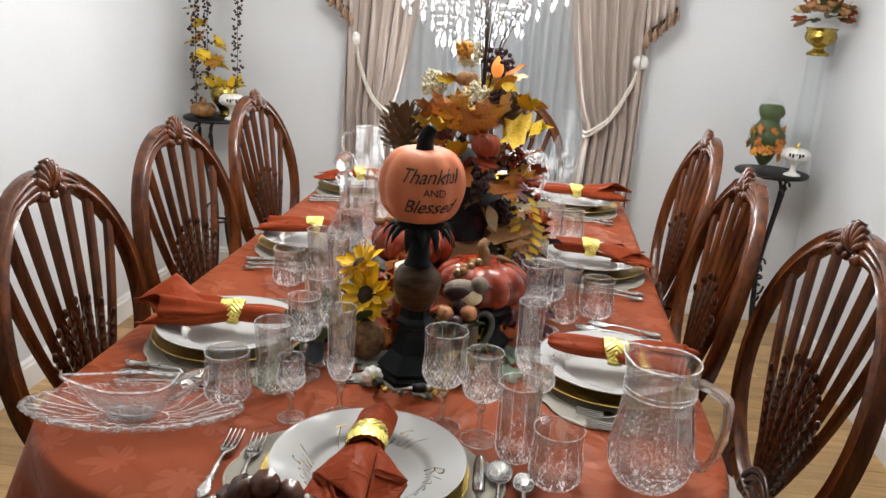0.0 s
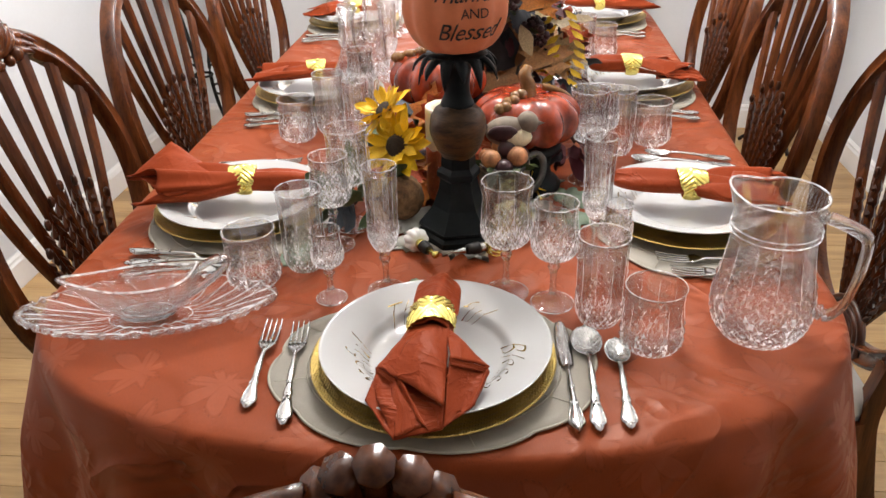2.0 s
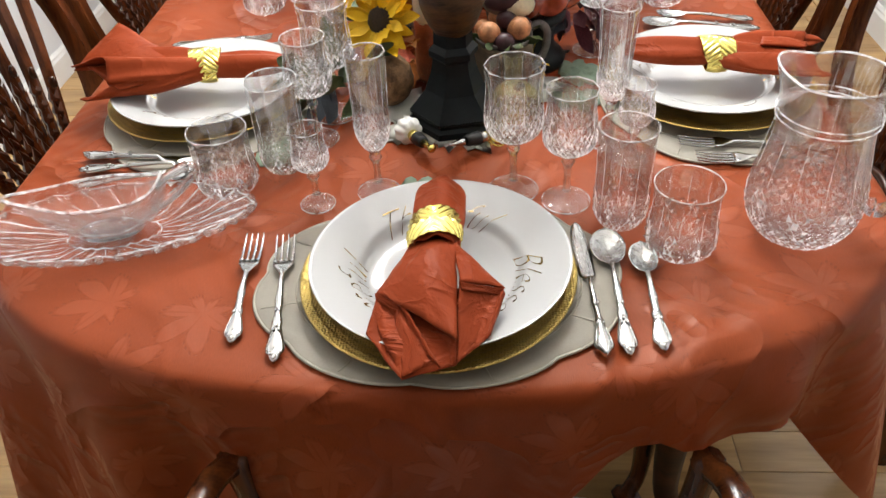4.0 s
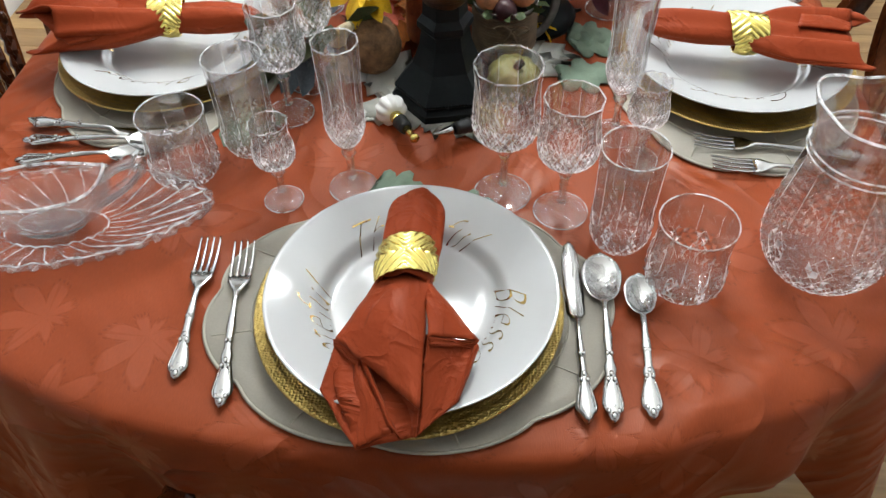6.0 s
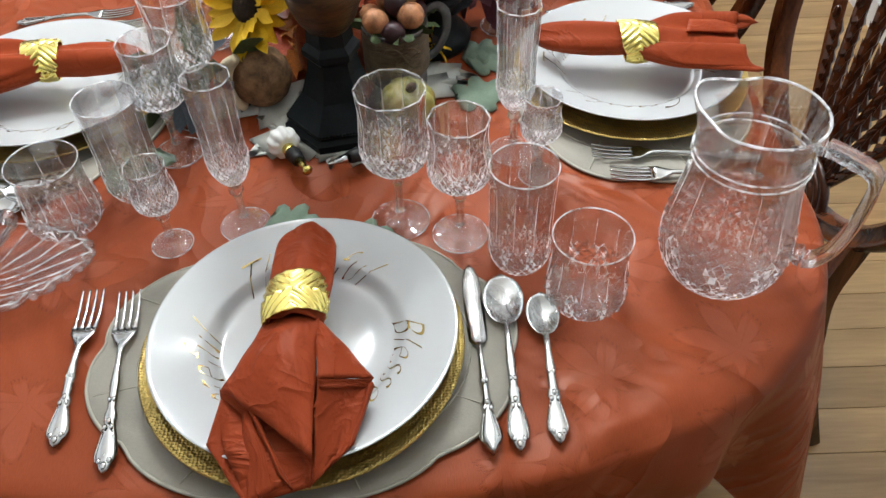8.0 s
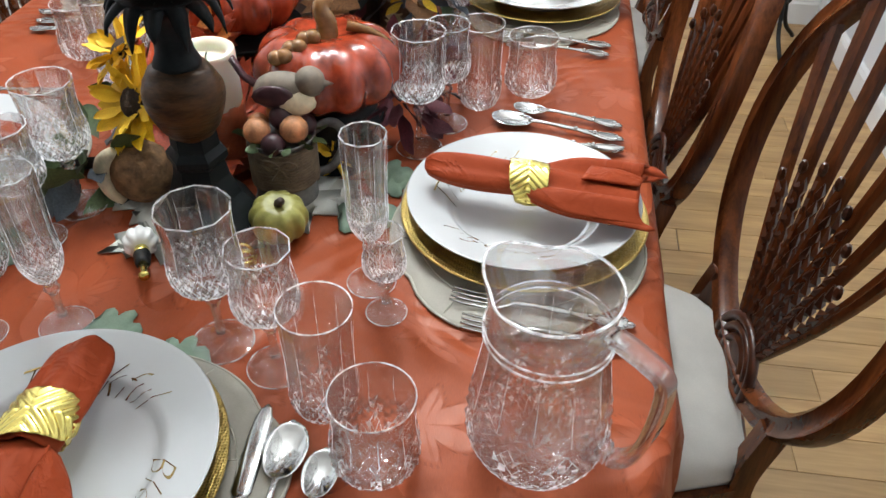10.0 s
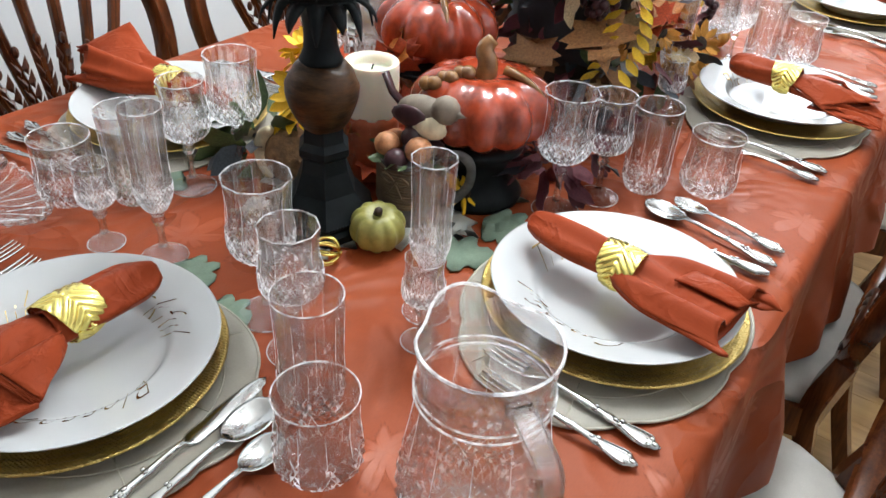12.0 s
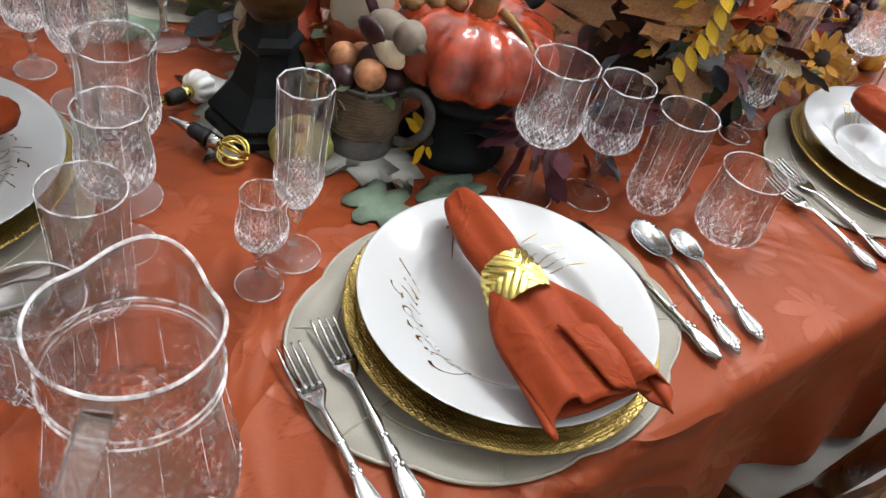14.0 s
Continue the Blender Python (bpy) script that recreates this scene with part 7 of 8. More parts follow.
for k in range(16):
    a = rr.uniform(0, 6.28)
    p = Vector((0.06 + 0.10 * math.cos(a), -0.06 + 0.09 * math.sin(a), rr.uniform(-0.08, 0.13)))
    put_leaf("maple", rr.choice(("rust", "rust", "orange", "brown")), arr, aim(p, (math.cos(a), math.sin(a) - 0.3, rr.uniform(-0.6, 0.4)), rr.uniform(-50, 50)), rr.uniform(0.05, 0.075))
cluster(arr, "lace_flower", (0.02, -0.13, 0.245), 150, 0.0042, 0.034, M_LACE, 1, "cream lace flower")
cluster(arr, "lace_flower", (-0.085, -0.06, 0.265), 150, 0.0042, 0.036, M_LACE, 2, "cream lace flower")
cluster(arr, "lace_flower", (-0.01, -0.02, 0.335), 150, 0.0042, 0.034, M_LACE, 3, "cream lace flower")
cluster(arr, "berry_head", (0.06, 0.0, 0.315), 60, 0.007, 0.040, M_DKBERRY, 4, "dark berries")
cluster(arr, "berry_head", (0.075, -0.06, 0.245), 40, 0.007, 0.026, M_DKBERRY, 5, "dark berries")
cluster(arr, "berry_head", (0.045, -0.17, 0.055), 34, 0.008, 0.030, M_DKBERRY, 6, "plum berries")
cluster(arr, "berry_head", (0.10, -0.12, -0.02), 44, 0.008, 0.034, M_DKBERRY, 7, "plum berries")
part("mini_pumpkin", pumpkin_bm(0.026, 0.036, 9, 0.10, 63), M_LEAF["brown"], arr, "small brown pumpkin", m=pose(-0.005, -0.08, 0.262))
cluster(arr, "berry_head", (0.115, -0.10, 0.115), 40, 0.006, 0.032, M_CERAMIC, 41, "red berries")
cluster(arr, "berry_head", (0.125, -0.08, 0.085), 36, 0.006, 0.030, M_DKBERRY, 42, "dark berries")
cluster(arr, "lace_flower", (-0.02, -0.05, 0.345), 40, 0.006, 0.022, M_LEAF["gold"], 43, "golden seed head")
part("mini_pumpkin", pumpkin_bm(0.034, 0.055, 9, 0.10, 63), M_LEAF["rust"], arr, "small rust pumpkin", m=pose(0.055, -0.16, 0.115))
part("lit_votive", lathe(run([(0.016, 0.0), (0.026, 0.02), (0.024, 0.045), (0.006, 0.075), (0.0, 0.078)], 4), 16), M_AMBER, arr, "lit amber glass votive", m=pose(0.060, -0.03, 0.285) @ Matrix.Diagonal((0.55, 0.55, 0.62, 1)))
rr = random.Random(21)
for k in range(15):
    a, q = rr.uniform(0, 6.28), rr.uniform(0.0, 0.13)
    bm = bmesh.new()
    tube(bm, spline([(0.03, -0.02, 0.20), (0.03 + q * 0.35 * math.cos(a), -0.02 + q * 0.35 * math.sin(a), 0.36), (0.03 + q * math.cos(a), -0.02 + q * math.sin(a), 0.43 + rr.uniform(0, 0.09))], 4), lambda t: 0.0014 - 0.0006 * t, 5)
    part("twig", bm, M_TWIG, arr)


def cone_thing(parent, m, r, h, n=70):
    """A pine cone of overlapping scales."""
    for k in range(n):
        t = (k + 0.5) / n
        a = k * 2.39996
        rad = r * math.sin(math.pi * (0.12 + 0.80 * t)) ** 0.7
        z = h * t
        q = aim((rad * 0.55 * math.cos(a), rad * 0.55 * math.sin(a), z), (math.cos(a), math.sin(a), 0.35 + 1.3 * t), 0)
        ob = put_leaf("oval", "cone", parent, q, r * 0.75, "scale")
    part("core", ball(bmesh.new(), (0, 0, h * 0.5), 1.0, 12, 8, (r * 0.55, r * 0.55, h * 0.5)), M_CONE, parent)


M_LEAF["cone"] = M_CONE
cn = thing("pine_cone", pose(-0.105, 1.13, 1.085, -12, -8, 0), "large brown pine cone set among the leaves", "pine cone", "pine cones")
cone_thing(cn, None, 0.056, 0.092, 90)
cn2 = thing("pine_cone", pose(0.145, 1.11, 1.165, 0, 20, 0), "brown pine cone set among the leaves", "pine cone", "pine cones")
cone_thing(cn2, None, 0.042, 0.070, 60)

# the lower end of the garland
spray("garland_end", "silk leaves and yellow sprays trailing along the table", ((0.185, 1.17, 0.875), (0.075, 0.14, 0.10)), 80, [("maple", "brown", 0.07, 1), ("oval", "dark", 0.05, 6), ("oak", "tan", 0.05, 1), ("oval", "green", 0.045, 3), ("petal", "plum", 0.05, 2)], 9)
ys = thing("yellow_spray", pose(0.20, 1.02, 0.99), "hanging sprig of bright yellow-green leaves", "foliage")
for k in range(16):
    t = k / 15
    s = -1 if k % 2 else 1
    put_leaf("oval", "yellow", ys, aim((0.02 * math.sin(3 * t) + 0.012 * s, -0.03 * t, 0.03 - 0.14 * t), (s * 0.9, -0.3, -0.6), 30 * s), 0.034)
for x, y, z, r in ((0.205, 1.06, 0.905, 0.034), (0.235, 1.10, 0.925, 0.034), (0.245, 1.19, 0.845, 0.036), (0.225, 1.32, 0.82, 0.045), (0.215, 1.40, 0.80, 0.045), (0.25, 1.28, 0.86, 0.04)):
    flower(facing(x, y, z, 0.75, -0.55, 0.45), r, 13, "orange-yellow silk daisy with a brown middle", "daisy", "gold", 0.36, "silk daisies")
for x, y, r, tint in ((0.19, 1.575, 0.036, "tan"), (0.14, 1.50, 0.032, "tan"), (0.20, 1.48, 0.026, "tan"), (0.10, 1.58, 0.030, "tan")):
    mp = thing("mini_pumpkin", pose(x, y, TZ + 0.001), "small ribbed tan pumpkin on the tablecloth", "pumpkin", "small tan pumpkins")
    pb = part("body", pumpkin_bm(r, r * 1.25, 9, 0.12, 63, 0.35), M_LEAF["gold"], mp)
    part("stem", tube(bmesh.new(), [(0, 0, r * 1.0), (0.003, 0, r * 1.4)], 0.004, 6), M_TWIG, pb)
can2 = thing("twine_planter", pose(0.165, 1.115, TZ + 0.002), "dark tin mug wrapped in twine among the leaves", "planter")
part("tin_body", lathe([(0.0, 0.0), (0.036, 0.0), (0.038, 0.03), (0.039, 0.085), (0.037, 0.085), (0.0, 0.08)], 24), M_TIN, can2)
bm = bmesh.new()
tube(bm, [((0.040) * math.cos(t), 0.040 * math.sin(t), 0.02 + 0.06 * t / (math.tau * 20)) for t in [k * math.tau / 14 for k in range(14 * 20)]], 0.0016, 5)
part("twine", bm, M_TWINE, can2, "wrapped twine")
spray("far_leaf_bunch", "yellow and rust silk leaves at the far end of the garland", ((0.08, 1.45, 0.86), (0.11, 0.16, 0.09)), 70, [("maple", "yellow", 0.08, 2), ("maple", "orange", 0.08, 2), ("oval", "plum", 0.06, 2), ("oval", "dark", 0.06, 2), ("maple", "rust", 0.07, 1)], 10)
rb = thing("red_berry_pick", pose(0.20, 1.34, 0.97), "sprig of glossy red and dark berries", "foliage")
cluster(rb, "berry_head", (0, 0, 0), 36, 0.010, 0.05, M_CERAMIC, 31, "red berries")
cluster(rb, "berry_head", (0.01, -0.02, -0.05), 36, 0.008, 0.05, M_DKBERRY, 32, "dark berries")

# ---- window, drapes, chandelier ----
win = thing("window_1", Matrix(), "white framed window behind sheer curtains", "window", kind="structure")
for name, p in (("window_frame", (WX0, WX0 + 0.05, Y1 + 0.03, Y1 + 0.09, WZ0, WZ1)), ("window_frame", (WX1 - 0.05, WX1, Y1 + 0.03, Y1 + 0.09, WZ0, WZ1)), ("window_frame", (WX0 + 0.05, WX1 - 0.05, Y1 + 0.03, Y1 + 0.09, WZ1 - 0.05, WZ1)), ("window_frame", (WX0 + 0.05, WX1 - 0.05, Y1 + 0.03, Y1 + 0.09, WZ0, WZ0 + 0.05)), ("mullion", (-0.10, -0.06, Y1 + 0.035, Y1 + 0.085, WZ0 + 0.05, WZ1 - 0.05)), ("window_sill", (WX0 - 0.03, WX1 + 0.03, Y1 - 0.02, Y1 + 0.025, WZ0 - 0.03, WZ0 - 0.002))):
    part(name, boxed(*p, bevel=0.003), M_TRIM, win, smooth=False)
for a, b in ((WX0 + 0.05, -0.10), (-0.06, WX1 - 0.05)):
    pn = part("pane", boxed(a, b, Y1 + 0.058, Y1 + 0.062, WZ0 + 0.05, WZ1 - 0.05), M_PANE, win, smooth=False)
    pn.visible_shadow = False

def hanging(name, x0, x1, y, z0, z1, pleats, depth, material, label, seed):
    def fn(u, v):
        s = 0.6 + 0.4 * math.sin(u * 9 + seed)
        return Vector((x0 + (x1 - x0) * u + 0.006 * math.sin(u * pleats * 2.2 + 3 * v), y - depth * s * (0.5 + 0.5 * math.sin(u * math.tau * pleats + 0.5 * math.sin(v * 4))), z1 + (z0 - z1) * v))
    bm = sheet(bmesh.new(), fn, pleats * 10, 16)
    return tagged(part(name, bm, material), label, "curtain", "sheer curtains")


hanging("sheer_curtain", -0.60, -0.08, 3.125, 0.06, 2.24, 9, 0.045, M_SHEER, "white sheer curtain hanging in soft pleats", 1)
hanging("sheer_curtain", -0.07, 0.50, 3.125, 0.06, 2.24, 10, 0.045, M_SHEER, "white sheer curtain hanging in soft pleats", 4)
rod = thing("curtain_rod", pose(-0.05, 3.06, 2.27), "slim brass curtain rod over the window", "curtain rod")
part("rod", tube(bmesh.new(), [(-0.85, 0, 0), (0.85, 0, 0)], 0.012, 10), M_PINKGOLD, rod)
for s in (-1, 1):
    part("bracket", boxed(s * 0.8 - 0.01, s * 0.8 + 0.01, 0.0, 0.09, -0.012, 0.012), M_PINKGOLD, rod, smooth=False)
    part("finial", ball(bmesh.new(), (s * 0.87, 0, 0), 0.028, 12, 8), M_PINKGOLD, rod)


def drape(side, outer, inner_top, inner_tie, tie_z, label):
    """A heavy drape drawn to one side and tied back. side -1 west, 1 east."""
    def fn(u, v):
        z = 2.25 + (0.03 - 2.25) * v
        if z > tie_z:
            t = (z - tie_z) / (2.25 - tie_z)
            inn = inner_tie + (inner_top - inner_tie) * t ** 0.62
        else:
            t = (tie_z - z) / tie_z
            inn = inner_tie - side * 0.05 * t ** 0.5
        gather = 1 - 0.25 * math.exp(-((z - tie_z) / 0.12) ** 2)
        x = outer + (inn - outer) * u
        dip = -0.05 * math.exp(-((z - tie_z) / 0.3) ** 2) * (1 - u)
        fold = 0.032 * gather * math.sin(u * 6.2 * math.tau + 0.8 * math.sin(v * 5)) + 0.012 * math.sin(u * 15 * math.tau + v * 7)
        return Vector((x + 0.008 * math.sin(u * 38 + v * 6), 3.055 + fold, z + dip * 0.3 - 0.10 * u * max(0, 1 - t) * 0))
    bm = sheet(bmesh.new(), fn, 96, 44)
    ob = part("drape", bm, M_DRAPE)
    solid(ob, 0.004)
    return tagged(ob, label, "curtain", "beige drapes")


drape(-1, -0.735, -0.30, -0.50, 0.95, "heavy beige velvet drape tied back with cord")
drape(1, 0.70, 0.23, 0.46, 0.93, "heavy beige velvet drape tied back with cord")
for s, kx, kz, ix in ((-1, -0.685, 1.265, -0.50), (1, 0.672, 1.245, 0.46)):
    tb = thing("curtain_tieback", pose(kx, 3.15, kz), "ivory rosette holdback with a doubled tieback cord", "tieback", "curtain tiebacks")
    part("rosette", lathe([(0.0, 0.0), (0.012, 0.0), (0.012, 0.08), (0.030, 0.085), (0.036, 0.098), (0.030, 0.112), (0.012, 0.118), (0.0, 0.119)], 20, m=pose(0, 0, 0, 90, 0, 0)), M_WHITEP, tb)
    for k in (0, 1):
        bm = bmesh.new()
        dx = (ix - kx)
        tube(bm, spline([(0, -0.09, -0.01 - 0.02 * k), (dx * 0.15 - s * 0.01, -0.135, -0.12 - 0.02 * k), (dx * 0.55, -0.15, -0.26 - 0.015 * k), (dx * 0.98, -0.145, -0.335 - 0.02 * k), (dx * 1.06, -0.09, -0.34 - 0.02 * k)], 6), 0.0065, 8)
        part("cord", bm, M_ROPE, tb)
    bm = bmesh.new()
    tube(bm, spline([(0, -0.09, -0.01), (s * 0.006, -0.10, -0.12), (s * 0.004, -0.10, -0.24)], 4), 0.006, 8)
    part("cord_end", bm, M_ROPE, tb)
    # fringed swag tail that falls outside the drape
    tl = thing("swag_tail", pose(s * 0.735 - (0.0 if s < 0 else 0.01), 3.05, 2.24), "beige swag tail edged with brown tassel fringe", "swag", "swag tails")
    def tail(u, v, s=s):
        return Vector((s * (-0.05 + 0.13 * u) + 0.01 * math.sin(v * 6), -0.055 - 0.018 * math.sin(u * 4 * math.tau), -0.86 * v * (0.86 + 0.14 * (1 - u))))
    ob = part("cloth", sheet(bmesh.new(), tail, 40, 20), M_DRAPE, tl)
    solid(ob, 0.003)
    rr = random.Random(40 + s)
    bm = bmesh.new()
    for k in range(26):
        u = k / 25
        p = tail(u, 1.0)
        ln = rr.uniform(0.05, 0.075)
        tube(bm, [p, p + Vector((rr.uniform(-0.004, 0.004), 0, -ln * 0.5)), p + Vector((rr.uniform(-0.006, 0.006), 0, -ln))], lambda t: 0.0045 + 0.003 * t, 6)
    part("fringe", bm, M_FRINGE, tl, "brown tassel fringe")

chand = thing("chandelier", pose(CH.x, CH.y, CH.z), "crystal chandelier with candle bulbs and hanging drops", "chandelier")
part("column", lathe(run([(0.0, -0.10), (0.02, -0.09), (0.035, -0.05), (0.018, 0.0), (0.028, 0.06), (0.05, 0.10), (0.03, 0.15), (0.012, 0.20), (0.010, 0.34), (0.0, 0.34)], 4), 24), M_DROP, chand)
part("rod", tube(bmesh.new(), [(0, 0, 0.33), (0, 0, H - CH.z - 0.03)], 0.006, 8), M_STEEL, chand)
part("canopy", lathe([(0.0, H - CH.z - 0.035), (0.02, H - CH.z - 0.035), (0.06, H - CH.z - 0.012), (0.062, H - CH.z - 0.001), (0.0, H - CH.z - 0.001)], 24), M_STEEL, chand)
for k in range(6):
    a = k * math.tau / 6 + 0.3
    c, s = math.cos(a), math.sin(a)
    P = lambda r, z: (r * c, r * s, z)
    arm = part("arm", tube(bmesh.new(), spline([P(0.02, -0.02), P(0.09, -0.07), P(0.18, -0.06), P(0.25, 0.02)], 6), 0.007, 8), M_DROP, chand)
    part("drip_cup", lathe([(0.0, 0.015), (0.012, 0.016), (0.045, 0.028), (0.048, 0.034), (0.04, 0.032), (0.012, 0.024), (0.0, 0.024)], 24, lambda r, z, t: r * (1 + 0.05 * math.cos(8 * t))), M_DROP, arm, m=pose(*P(0.25, 0.0)))
    part("candle_sleeve", lathe([(0.0, 0.024), (0.010, 0.024), (0.010, 0.10), (0.0, 0.10)], 12), M_WHITEP, arm, m=pose(*P(0.25, 0.0)))
    part("bulb", lathe(run([(0.006, 0.10), (0.012, 0.115), (0.010, 0.135), (0.002, 0.155), (0.0, 0.156)], 3), 12), M_FLAME, arm, m=pose(*P(0.25, 0.0)))
rr = random.Random(77)


def strand(x, y, z_top, z_low, big):
    """A string of small beads that ends in a pointed drop."""
    bm = bmesh.new()
    z = z_top
    while z > z_low + 0.03:
        bmesh.ops.create_icosphere(bm, subdivisions=1, radius=0.0065, matrix=Matrix.Translation((x, y, z)))
        z -= 0.018
    lathe([(0.0, z_low), (0.006 * big, z_low + 0.008 * big), (0.0085 * big, z_low + 0.016 * big), (0.004 * big, z_low + 0.030 * big), (0.0, z_low + 0.036 * big)], 6, None, bm, Matrix.Translation((x, y, 0)))
    part("crystal_strand", bm, M_DROP, chand, smooth=False)


for ring, n, low, top in ((0.04, 6, -0.40, -0.02), (0.085, 12, -0.37, 0.0), (0.13, 18, -0.33, -0.02), (0.175, 20, -0.29, -0.03), (0.235, 12, -0.26, 0.0)):
    for k in range(n):
        a = k * math.tau / n + ring * 9
        strand(ring * math.cos(a), ring * math.sin(a), top, low + rr.uniform(-0.025, 0.03), rr.choice((1.0, 1.0, 1.5)))
for r, z in ((0.10, -0.005), (0.19, -0.035)):
    part("ring", tube(bmesh.new(), [(r * math.cos(t), r * math.sin(t), z) for t in [k * math.tau / 40 for k in range(40)]], 0.004, 6, True), M_STEEL, chand)


# ---- iron stands in the corners and what they carry ----
def iron_stand(m, height, top_r, label):
    st = thing("iron_stand", m, label, "plant stand", "iron corner stands")
    part("top", lathe([(0.0, height - 0.016), (top_r * 0.97, height - 0.016), (top_r, height - 0.010), (top_r, height - 0.003), (top_r * 0.97, height), (0.0, height)], 40), M_IRON, st)
    for k in range(3):
        a = k * math.tau / 3 + 0.5
        c, s = math.cos(a), math.sin(a)
        P = lambda r, z: (r * c, r * s, z)
        part("leg", tube(bmesh.new(), spline([P(top_r * 0.55, height - 0.018), P(top_r * 0.75, height - 0.08), P(0.05, height * 0.55), P(0.035, height * 0.35), P(0.07, height * 0.12), P(0.15, 0.01)], 6), 0.0085, 8), M_IRON, st)
        bm = bmesh.new()
        for (r0, z0, sg, sc) in ((top_r * 0.80, height - 0.085, 1, 0.032), (0.060, height * 0.30, -1, 0.045), (0.05, height * 0.44, 1, 0.035)):
            line = [P(r0 + sc * (1 - t / 7) * math.cos(t) * 0.9, z0 + sg * sc * (1 - t / 7) * math.sin(t)) for t in [i * 0.35 for i in range(17)]]
            tube(bm, line, 0.0055, 6, up=(-s, c, 0))
        part("scroll", bm, M_IRON, st)
    part("collar", tube(bmesh.new(), [(0.042 * math.cos(t), 0.042 * math.sin(t), height * 0.38) for t in [k * math.tau / 20 for k in range(20)]], 0.006, 6, True), M_IRON, st)
    return st


iron_stand(pose(1.30, 2.90, 0, 0, 0, 10), 0.815, 0.16, "black wrought-iron stand with a round top and scrolls")
iron_stand(pose(-1.34, 2.93, 0, 0, 0, 130), 0.855, 0.16, "black wrought-iron stand with a round top and scrolls")

# east stand: urn of leaves, white pumpkin, tall tube with a gilt vase
ur = thing("glass_urn", pose(1.245, 2.87, 0.8155), "lidded glass urn filled with green and orange leaves", "urn")
part("filling", lathe(run([(0.0, 0.03), (0.02, 0.035), (0.062, 0.12), (0.070, 0.17), (0.045, 0.215), (0.040, 0.235), (0.052, 0.26), (0.045, 0.295), (0.0, 0.30)], 3), 20, lambda r, z, a: r * (1 + 0.10 * math.sin(5 * a + z * 60))), M_LEAF["green"], ur, "dark green leaves")
rr = random.Random(3)
for k in range(26):
    a, z = rr.uniform(0, 6.28), rr.uniform(0.07, 0.20)
    r = 0.045 + 0.03 * math.sin((z - 0.05) * 18)
    put_leaf("maple", "orange" if k % 3 else "gold", ur, aim((r * math.cos(a), r * math.sin(a), z), (-math.sin(a), math.cos(a), rr.uniform(-1, 1)), 90), 0.05)
part("glass", lathe(run([(0.035, 0.0), (0.038, 0.006), (0.012, 0.02), (0.014, 0.03), (0.070, 0.11), (0.081, 0.175), (0.055, 0.225), (0.050, 0.235), (0.062, 0.265), (0.045, 0.310), (0.020, 0.330), (0.024, 0.345), (0.008, 0.352), (0.010, 0.365), (0.0, 0.385)], 3), 28), M_THIN, ur, "clear glass jar and lid")
wp = thing("white_pumpkin_stand", pose(1.365, 2.82, 0.8155), "white pumpkin on a small white pedestal with a gold stem", "pumpkin", "white pumpkins on pedestals")
part("pedestal", lathe(run([(0.0, 0.0), (0.034, 0.0), (0.034, 0.006), (0.014, 0.02), (0.013, 0.05), (0.03, 0.064), (0.0, 0.066)], 3), 20), M_WHITEP, wp)
wb = part("pumpkin", pumpkin_bm(0.062, 0.062, 9, 0.10, 63), M_WHITEP, wp, m=pose(0, 0, 0.062))
part("stem", tube(bmesh.new(), [(0, 0, 0.05), (0.002, 0, 0.07), (0.008, 0, 0.085)], lambda t: 0.010 - 0.005 * t, 8), M_GOLD, wb, "gold stem")
bm = bmesh.new()
for k in range(5):
    a = radians(-128 + 13 * k)
    box(bm, -0.0045, 0.0045, -0.0005, 0.0005, -0.009 if k % 2 else -0.005, 0.008)
    bmesh.ops.transform(bm, matrix=Matrix.Translation((0.0605 * math.cos(a), 0.0605 * math.sin(a), 0.034)) @ Matrix.Rotation(a + math.pi / 2, 4, "Z"), verts=bm.verts[-8:])
part("lettering", bm, M_INK, wb, "dark script", smooth=False)
tv = thing("tube_vase", pose(1.415, 2.945, 0.8155), "tall clear glass tube stand", "vase")
part("tube", lathe([(0.0, 0.0), (0.062, 0.0), (0.062, 0.004), (0.046, 0.012), (0.040, 0.50), (0.050, 0.515), (0.048, 0.516), (0.037, 0.50), (0.042, 0.016), (0.0, 0.012)], 28), M_THIN, tv)
gv = thing("gilt_vase", pose(1.415, 2.945, 1.3325), "gilt fluted vase of dried roses and leaves on the tube", "vase")
part("vase", lathe(run([(0.0, 0.0), (0.045, 0.0), (0.046, 0.012), (0.030, 0.022), (0.022, 0.036), (0.052, 0.055), (0.064, 0.080), (0.058, 0.105), (0.066, 0.118), (0.05, 0.115), (0.0, 0.10)], 3), 32, lambda r, z, a: r * (1 + (0.05 * math.cos(14 * a) if z > 0.04 else 0))), M_PINKGOLD, gv)
rr = random.Random(12)
for k in range(46):
    d = Vector((rr.gauss(0, 1), rr.gauss(0, 1), abs(rr.gauss(0, 0.8)))).normalized()
    put_leaf(rr.choice(("oval", "oak")), rr.choice(("green", "tan", "brown", "rust")), gv, aim(Vector((0, 0, 0.15)) + d * 0.07, d + Vector((0, 0, rr.uniform(-0.6, 0.3))), rr.uniform(-50, 50)), 0.07)
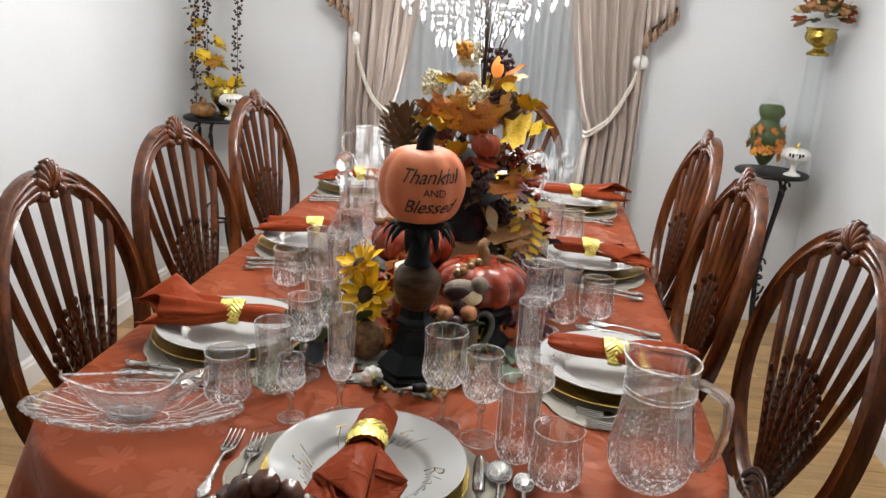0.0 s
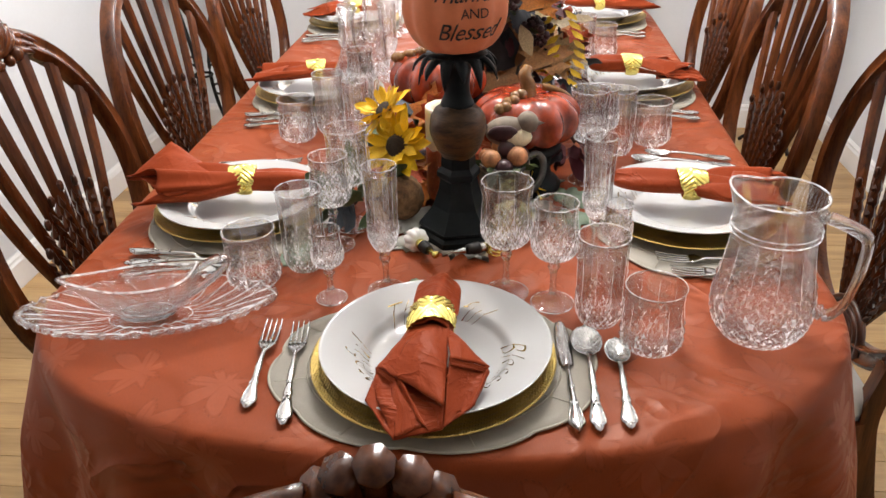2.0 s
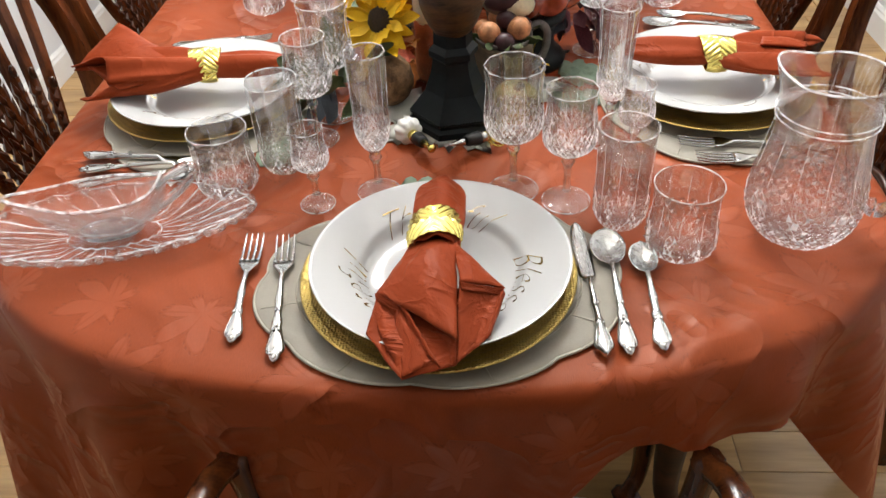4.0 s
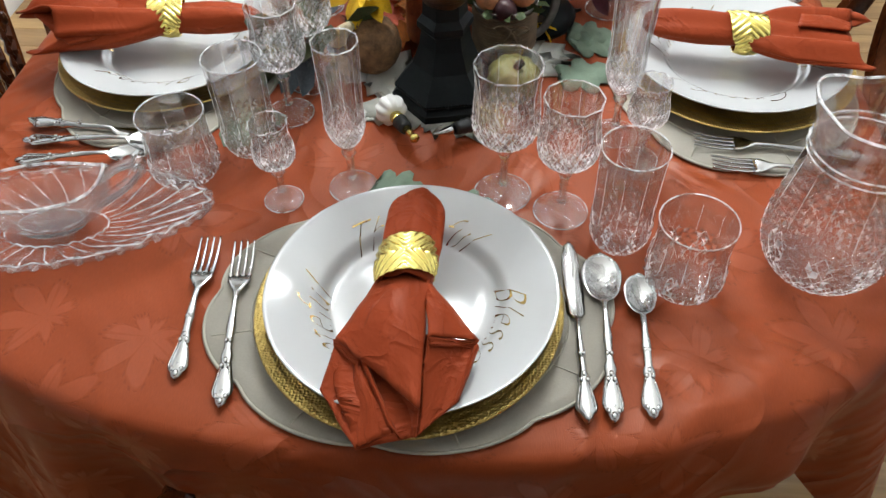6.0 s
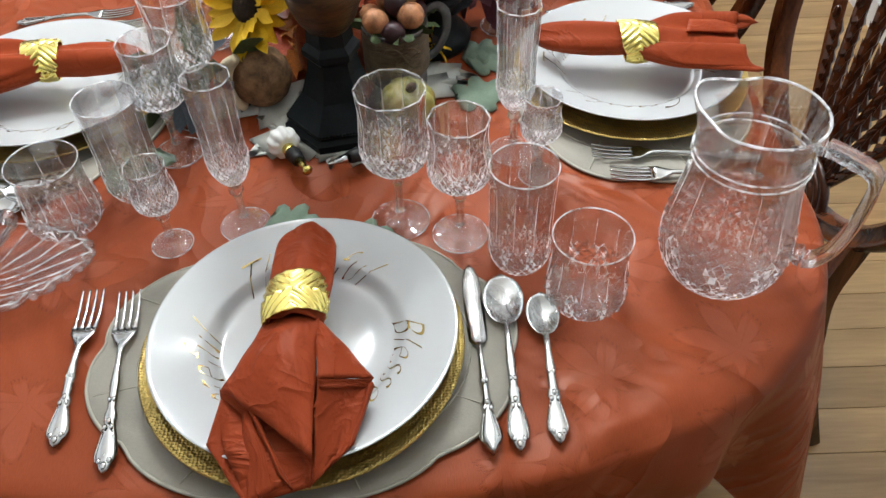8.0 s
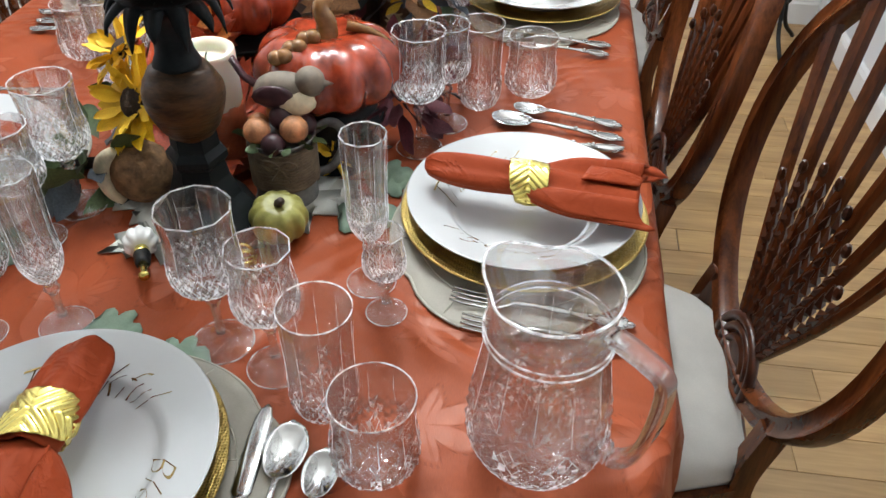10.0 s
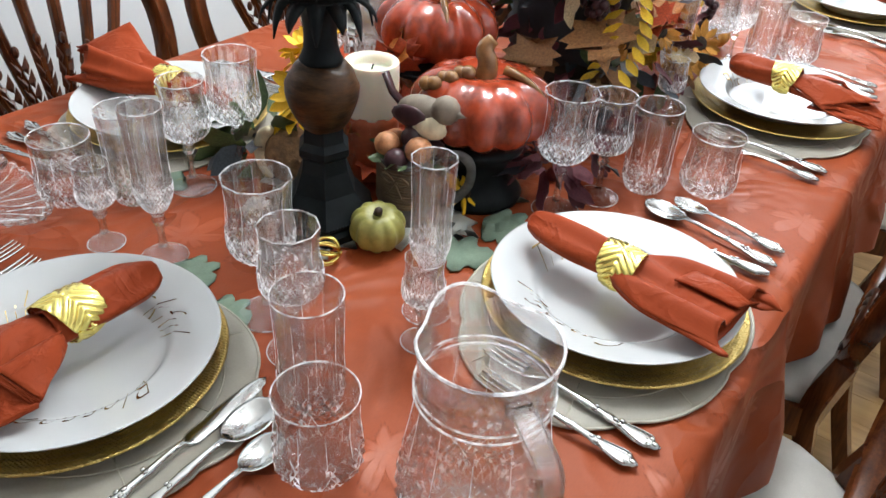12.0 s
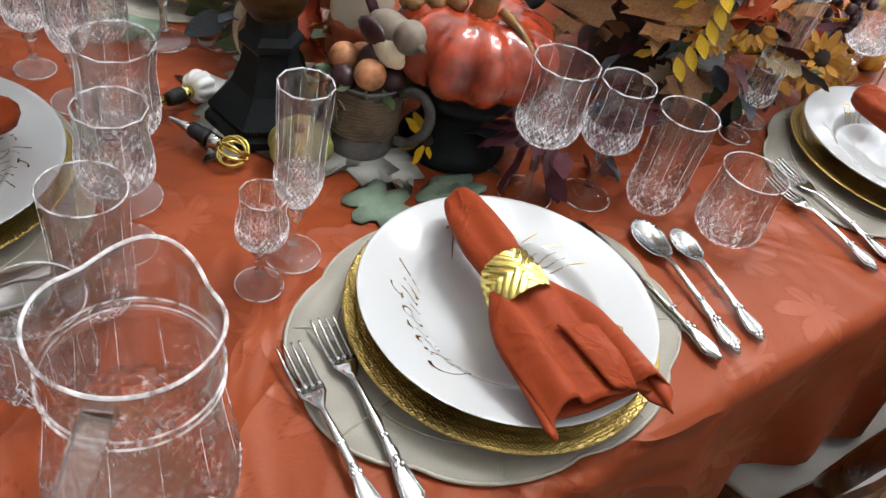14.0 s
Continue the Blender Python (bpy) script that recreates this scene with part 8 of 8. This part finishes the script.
for k in range(11):
    a = k * 2.4
    q = 0.035 + 0.007 * k
    bm = bmesh.new()
    for j in range(3):
        lathe(run([(0.004, -0.012), (0.020 - 0.005 * j, -0.002), (0.024 - 0.006 * j, 0.012), (0.019 - 0.006 * j, 0.022)], 3), 14, lambda r, z, t, j=j: r * (1 + 0.10 * math.sin(3 * t + j * 2)), bm)
    part("dried_rose", bm, M_LEAF["brown"] if k % 3 else M_LEAF["tan"], gv, "faded dried rose", m=pose(q * math.cos(a), q * math.sin(a), 0.235 - 0.5 * q, 25 * math.sin(a) * -1, 25 * math.cos(a), 0))

# west stand: glass pumpkin jar, gold bowl, white pumpkin, garlands hanging from above
gj = thing("glass_pumpkin_jar", pose(-1.375, 2.85, 0.8555), "brown ribbed glass pumpkin jar", "jar")
part("jar", pumpkin_bm(0.062, 0.075, 12, 0.08, 96), M_STEM, gj)
part("lid_stem", tube(bmesh.new(), [(0, 0, 0.06), (0, 0.002, 0.08), (0.008, 0.003, 0.092)], lambda t: 0.016 - 0.008 * t, 8), M_STEM, gj)
gbw = thing("gold_bowl", pose(-1.315, 2.96, 0.8555), "gold mirrored bowl with yellow silk leaves", "bowl")
part("bowl", lathe(run([(0.0, 0.0), (0.03, 0.0), (0.025, 0.03), (0.055, 0.075), (0.065, 0.11), (0.055, 0.14), (0.045, 0.15), (0.05, 0.11), (0.0, 0.08)], 3), 28), M_PINKGOLD, gbw)
for k in range(14):
    a = k * 2.4
    put_leaf("petal", "yellow", gbw, aim((0.035 * math.cos(a), 0.035 * math.sin(a), 0.135), (math.cos(a), math.sin(a), 0.3 + 0.5 * (k % 3)), 30 * k), 0.085)
w2 = copy_thing(wp, pose(-1.235, 2.86, 0.8555, 0, 0, 40))


def garland(name, x, y, z0, z1, leaves, seed, label):
    """A string of berries, and leaves if any, hanging straight down."""
    g = thing(name, pose(x, y, z1), label, "garland", "hanging garlands")
    rr = random.Random(seed)
    part("string", tube(bmesh.new(), [(0, 0, 0), (0.01, 0, (z0 - z1) * 0.5), (0, 0, z0 - z1)], 0.002, 5), M_TWIG, g)
    bm = bmesh.new()
    for k in range(int((z1 - z0) * 190)):
        a = rr.uniform(0, 6.28)
        r = rr.uniform(0.008, 0.028)
        ball(bm, (r * math.cos(a), r * math.sin(a), rr.uniform(z0 - z1, 0)), rr.uniform(0.005, 0.008), 6, 4)
    tagged(part("berry_string", bm, M_DKBERRY, g, "dark red berries"), kind="stuff")
    for k in range(leaves):
        a = rr.uniform(0, 6.28)
        put_leaf(rr.choice(("oval", "maple")), rr.choice(("yellow", "yellow", "gold")), g, aim((0.03 * math.cos(a), 0.03 * math.sin(a), rr.uniform(z0 - z1, 0)), (math.cos(a), math.sin(a), rr.uniform(-1.2, 0.2)), rr.uniform(-40, 40)), 0.085)
    return g


garland("leaf_garland", -1.40, 2.97, 0.98, 2.42, 60, 5, "hanging garland of yellow leaves and dark red berries")
garland("berry_garland", -1.43, 2.90, 0.88, 2.42, 0, 6, "hanging string of dark red berries")
garland("berry_garland", -1.24, 2.95, 1.0, 2.42, 0, 7, "hanging string of dark red berries")

# ---- floor planks, butted boards with bevelled edges ----
def plank_mesh(length, width):
    return boxed(-length / 2, length / 2, -width / 2, width / 2, -0.012, 0.0, bevel=0.0012)


rnd = random.Random(4)
PW = 0.098
plank_data = {}
y = -1.1
while y < Y1:
    x = X0 - rnd.uniform(0, 0.6)
    while x < X1:
        ln = rnd.choice((0.6, 0.75, 0.9, 1.2))
        a, b = max(x, X0), min(x + ln, X1)
        if b - a > 0.05:
            key = round(b - a, 2)
            if key not in plank_data:
                ob = part("plank", plank_mesh(key - 0.0012, PW - 0.0014), M_FLOOR, floor, smooth=False)
                plank_data[key] = ob.data
            else:
                ob = new("plank", plank_data[key])
                ob.parent = floor
            ob.location = ((a + b) / 2, y + PW / 2, 0.0)
        x += ln
    y += PW
tagged(part("plank_far", boxed(X0, X1, Y0, -1.1, -0.012, 0.0), M_FLOOR, floor, smooth=False))
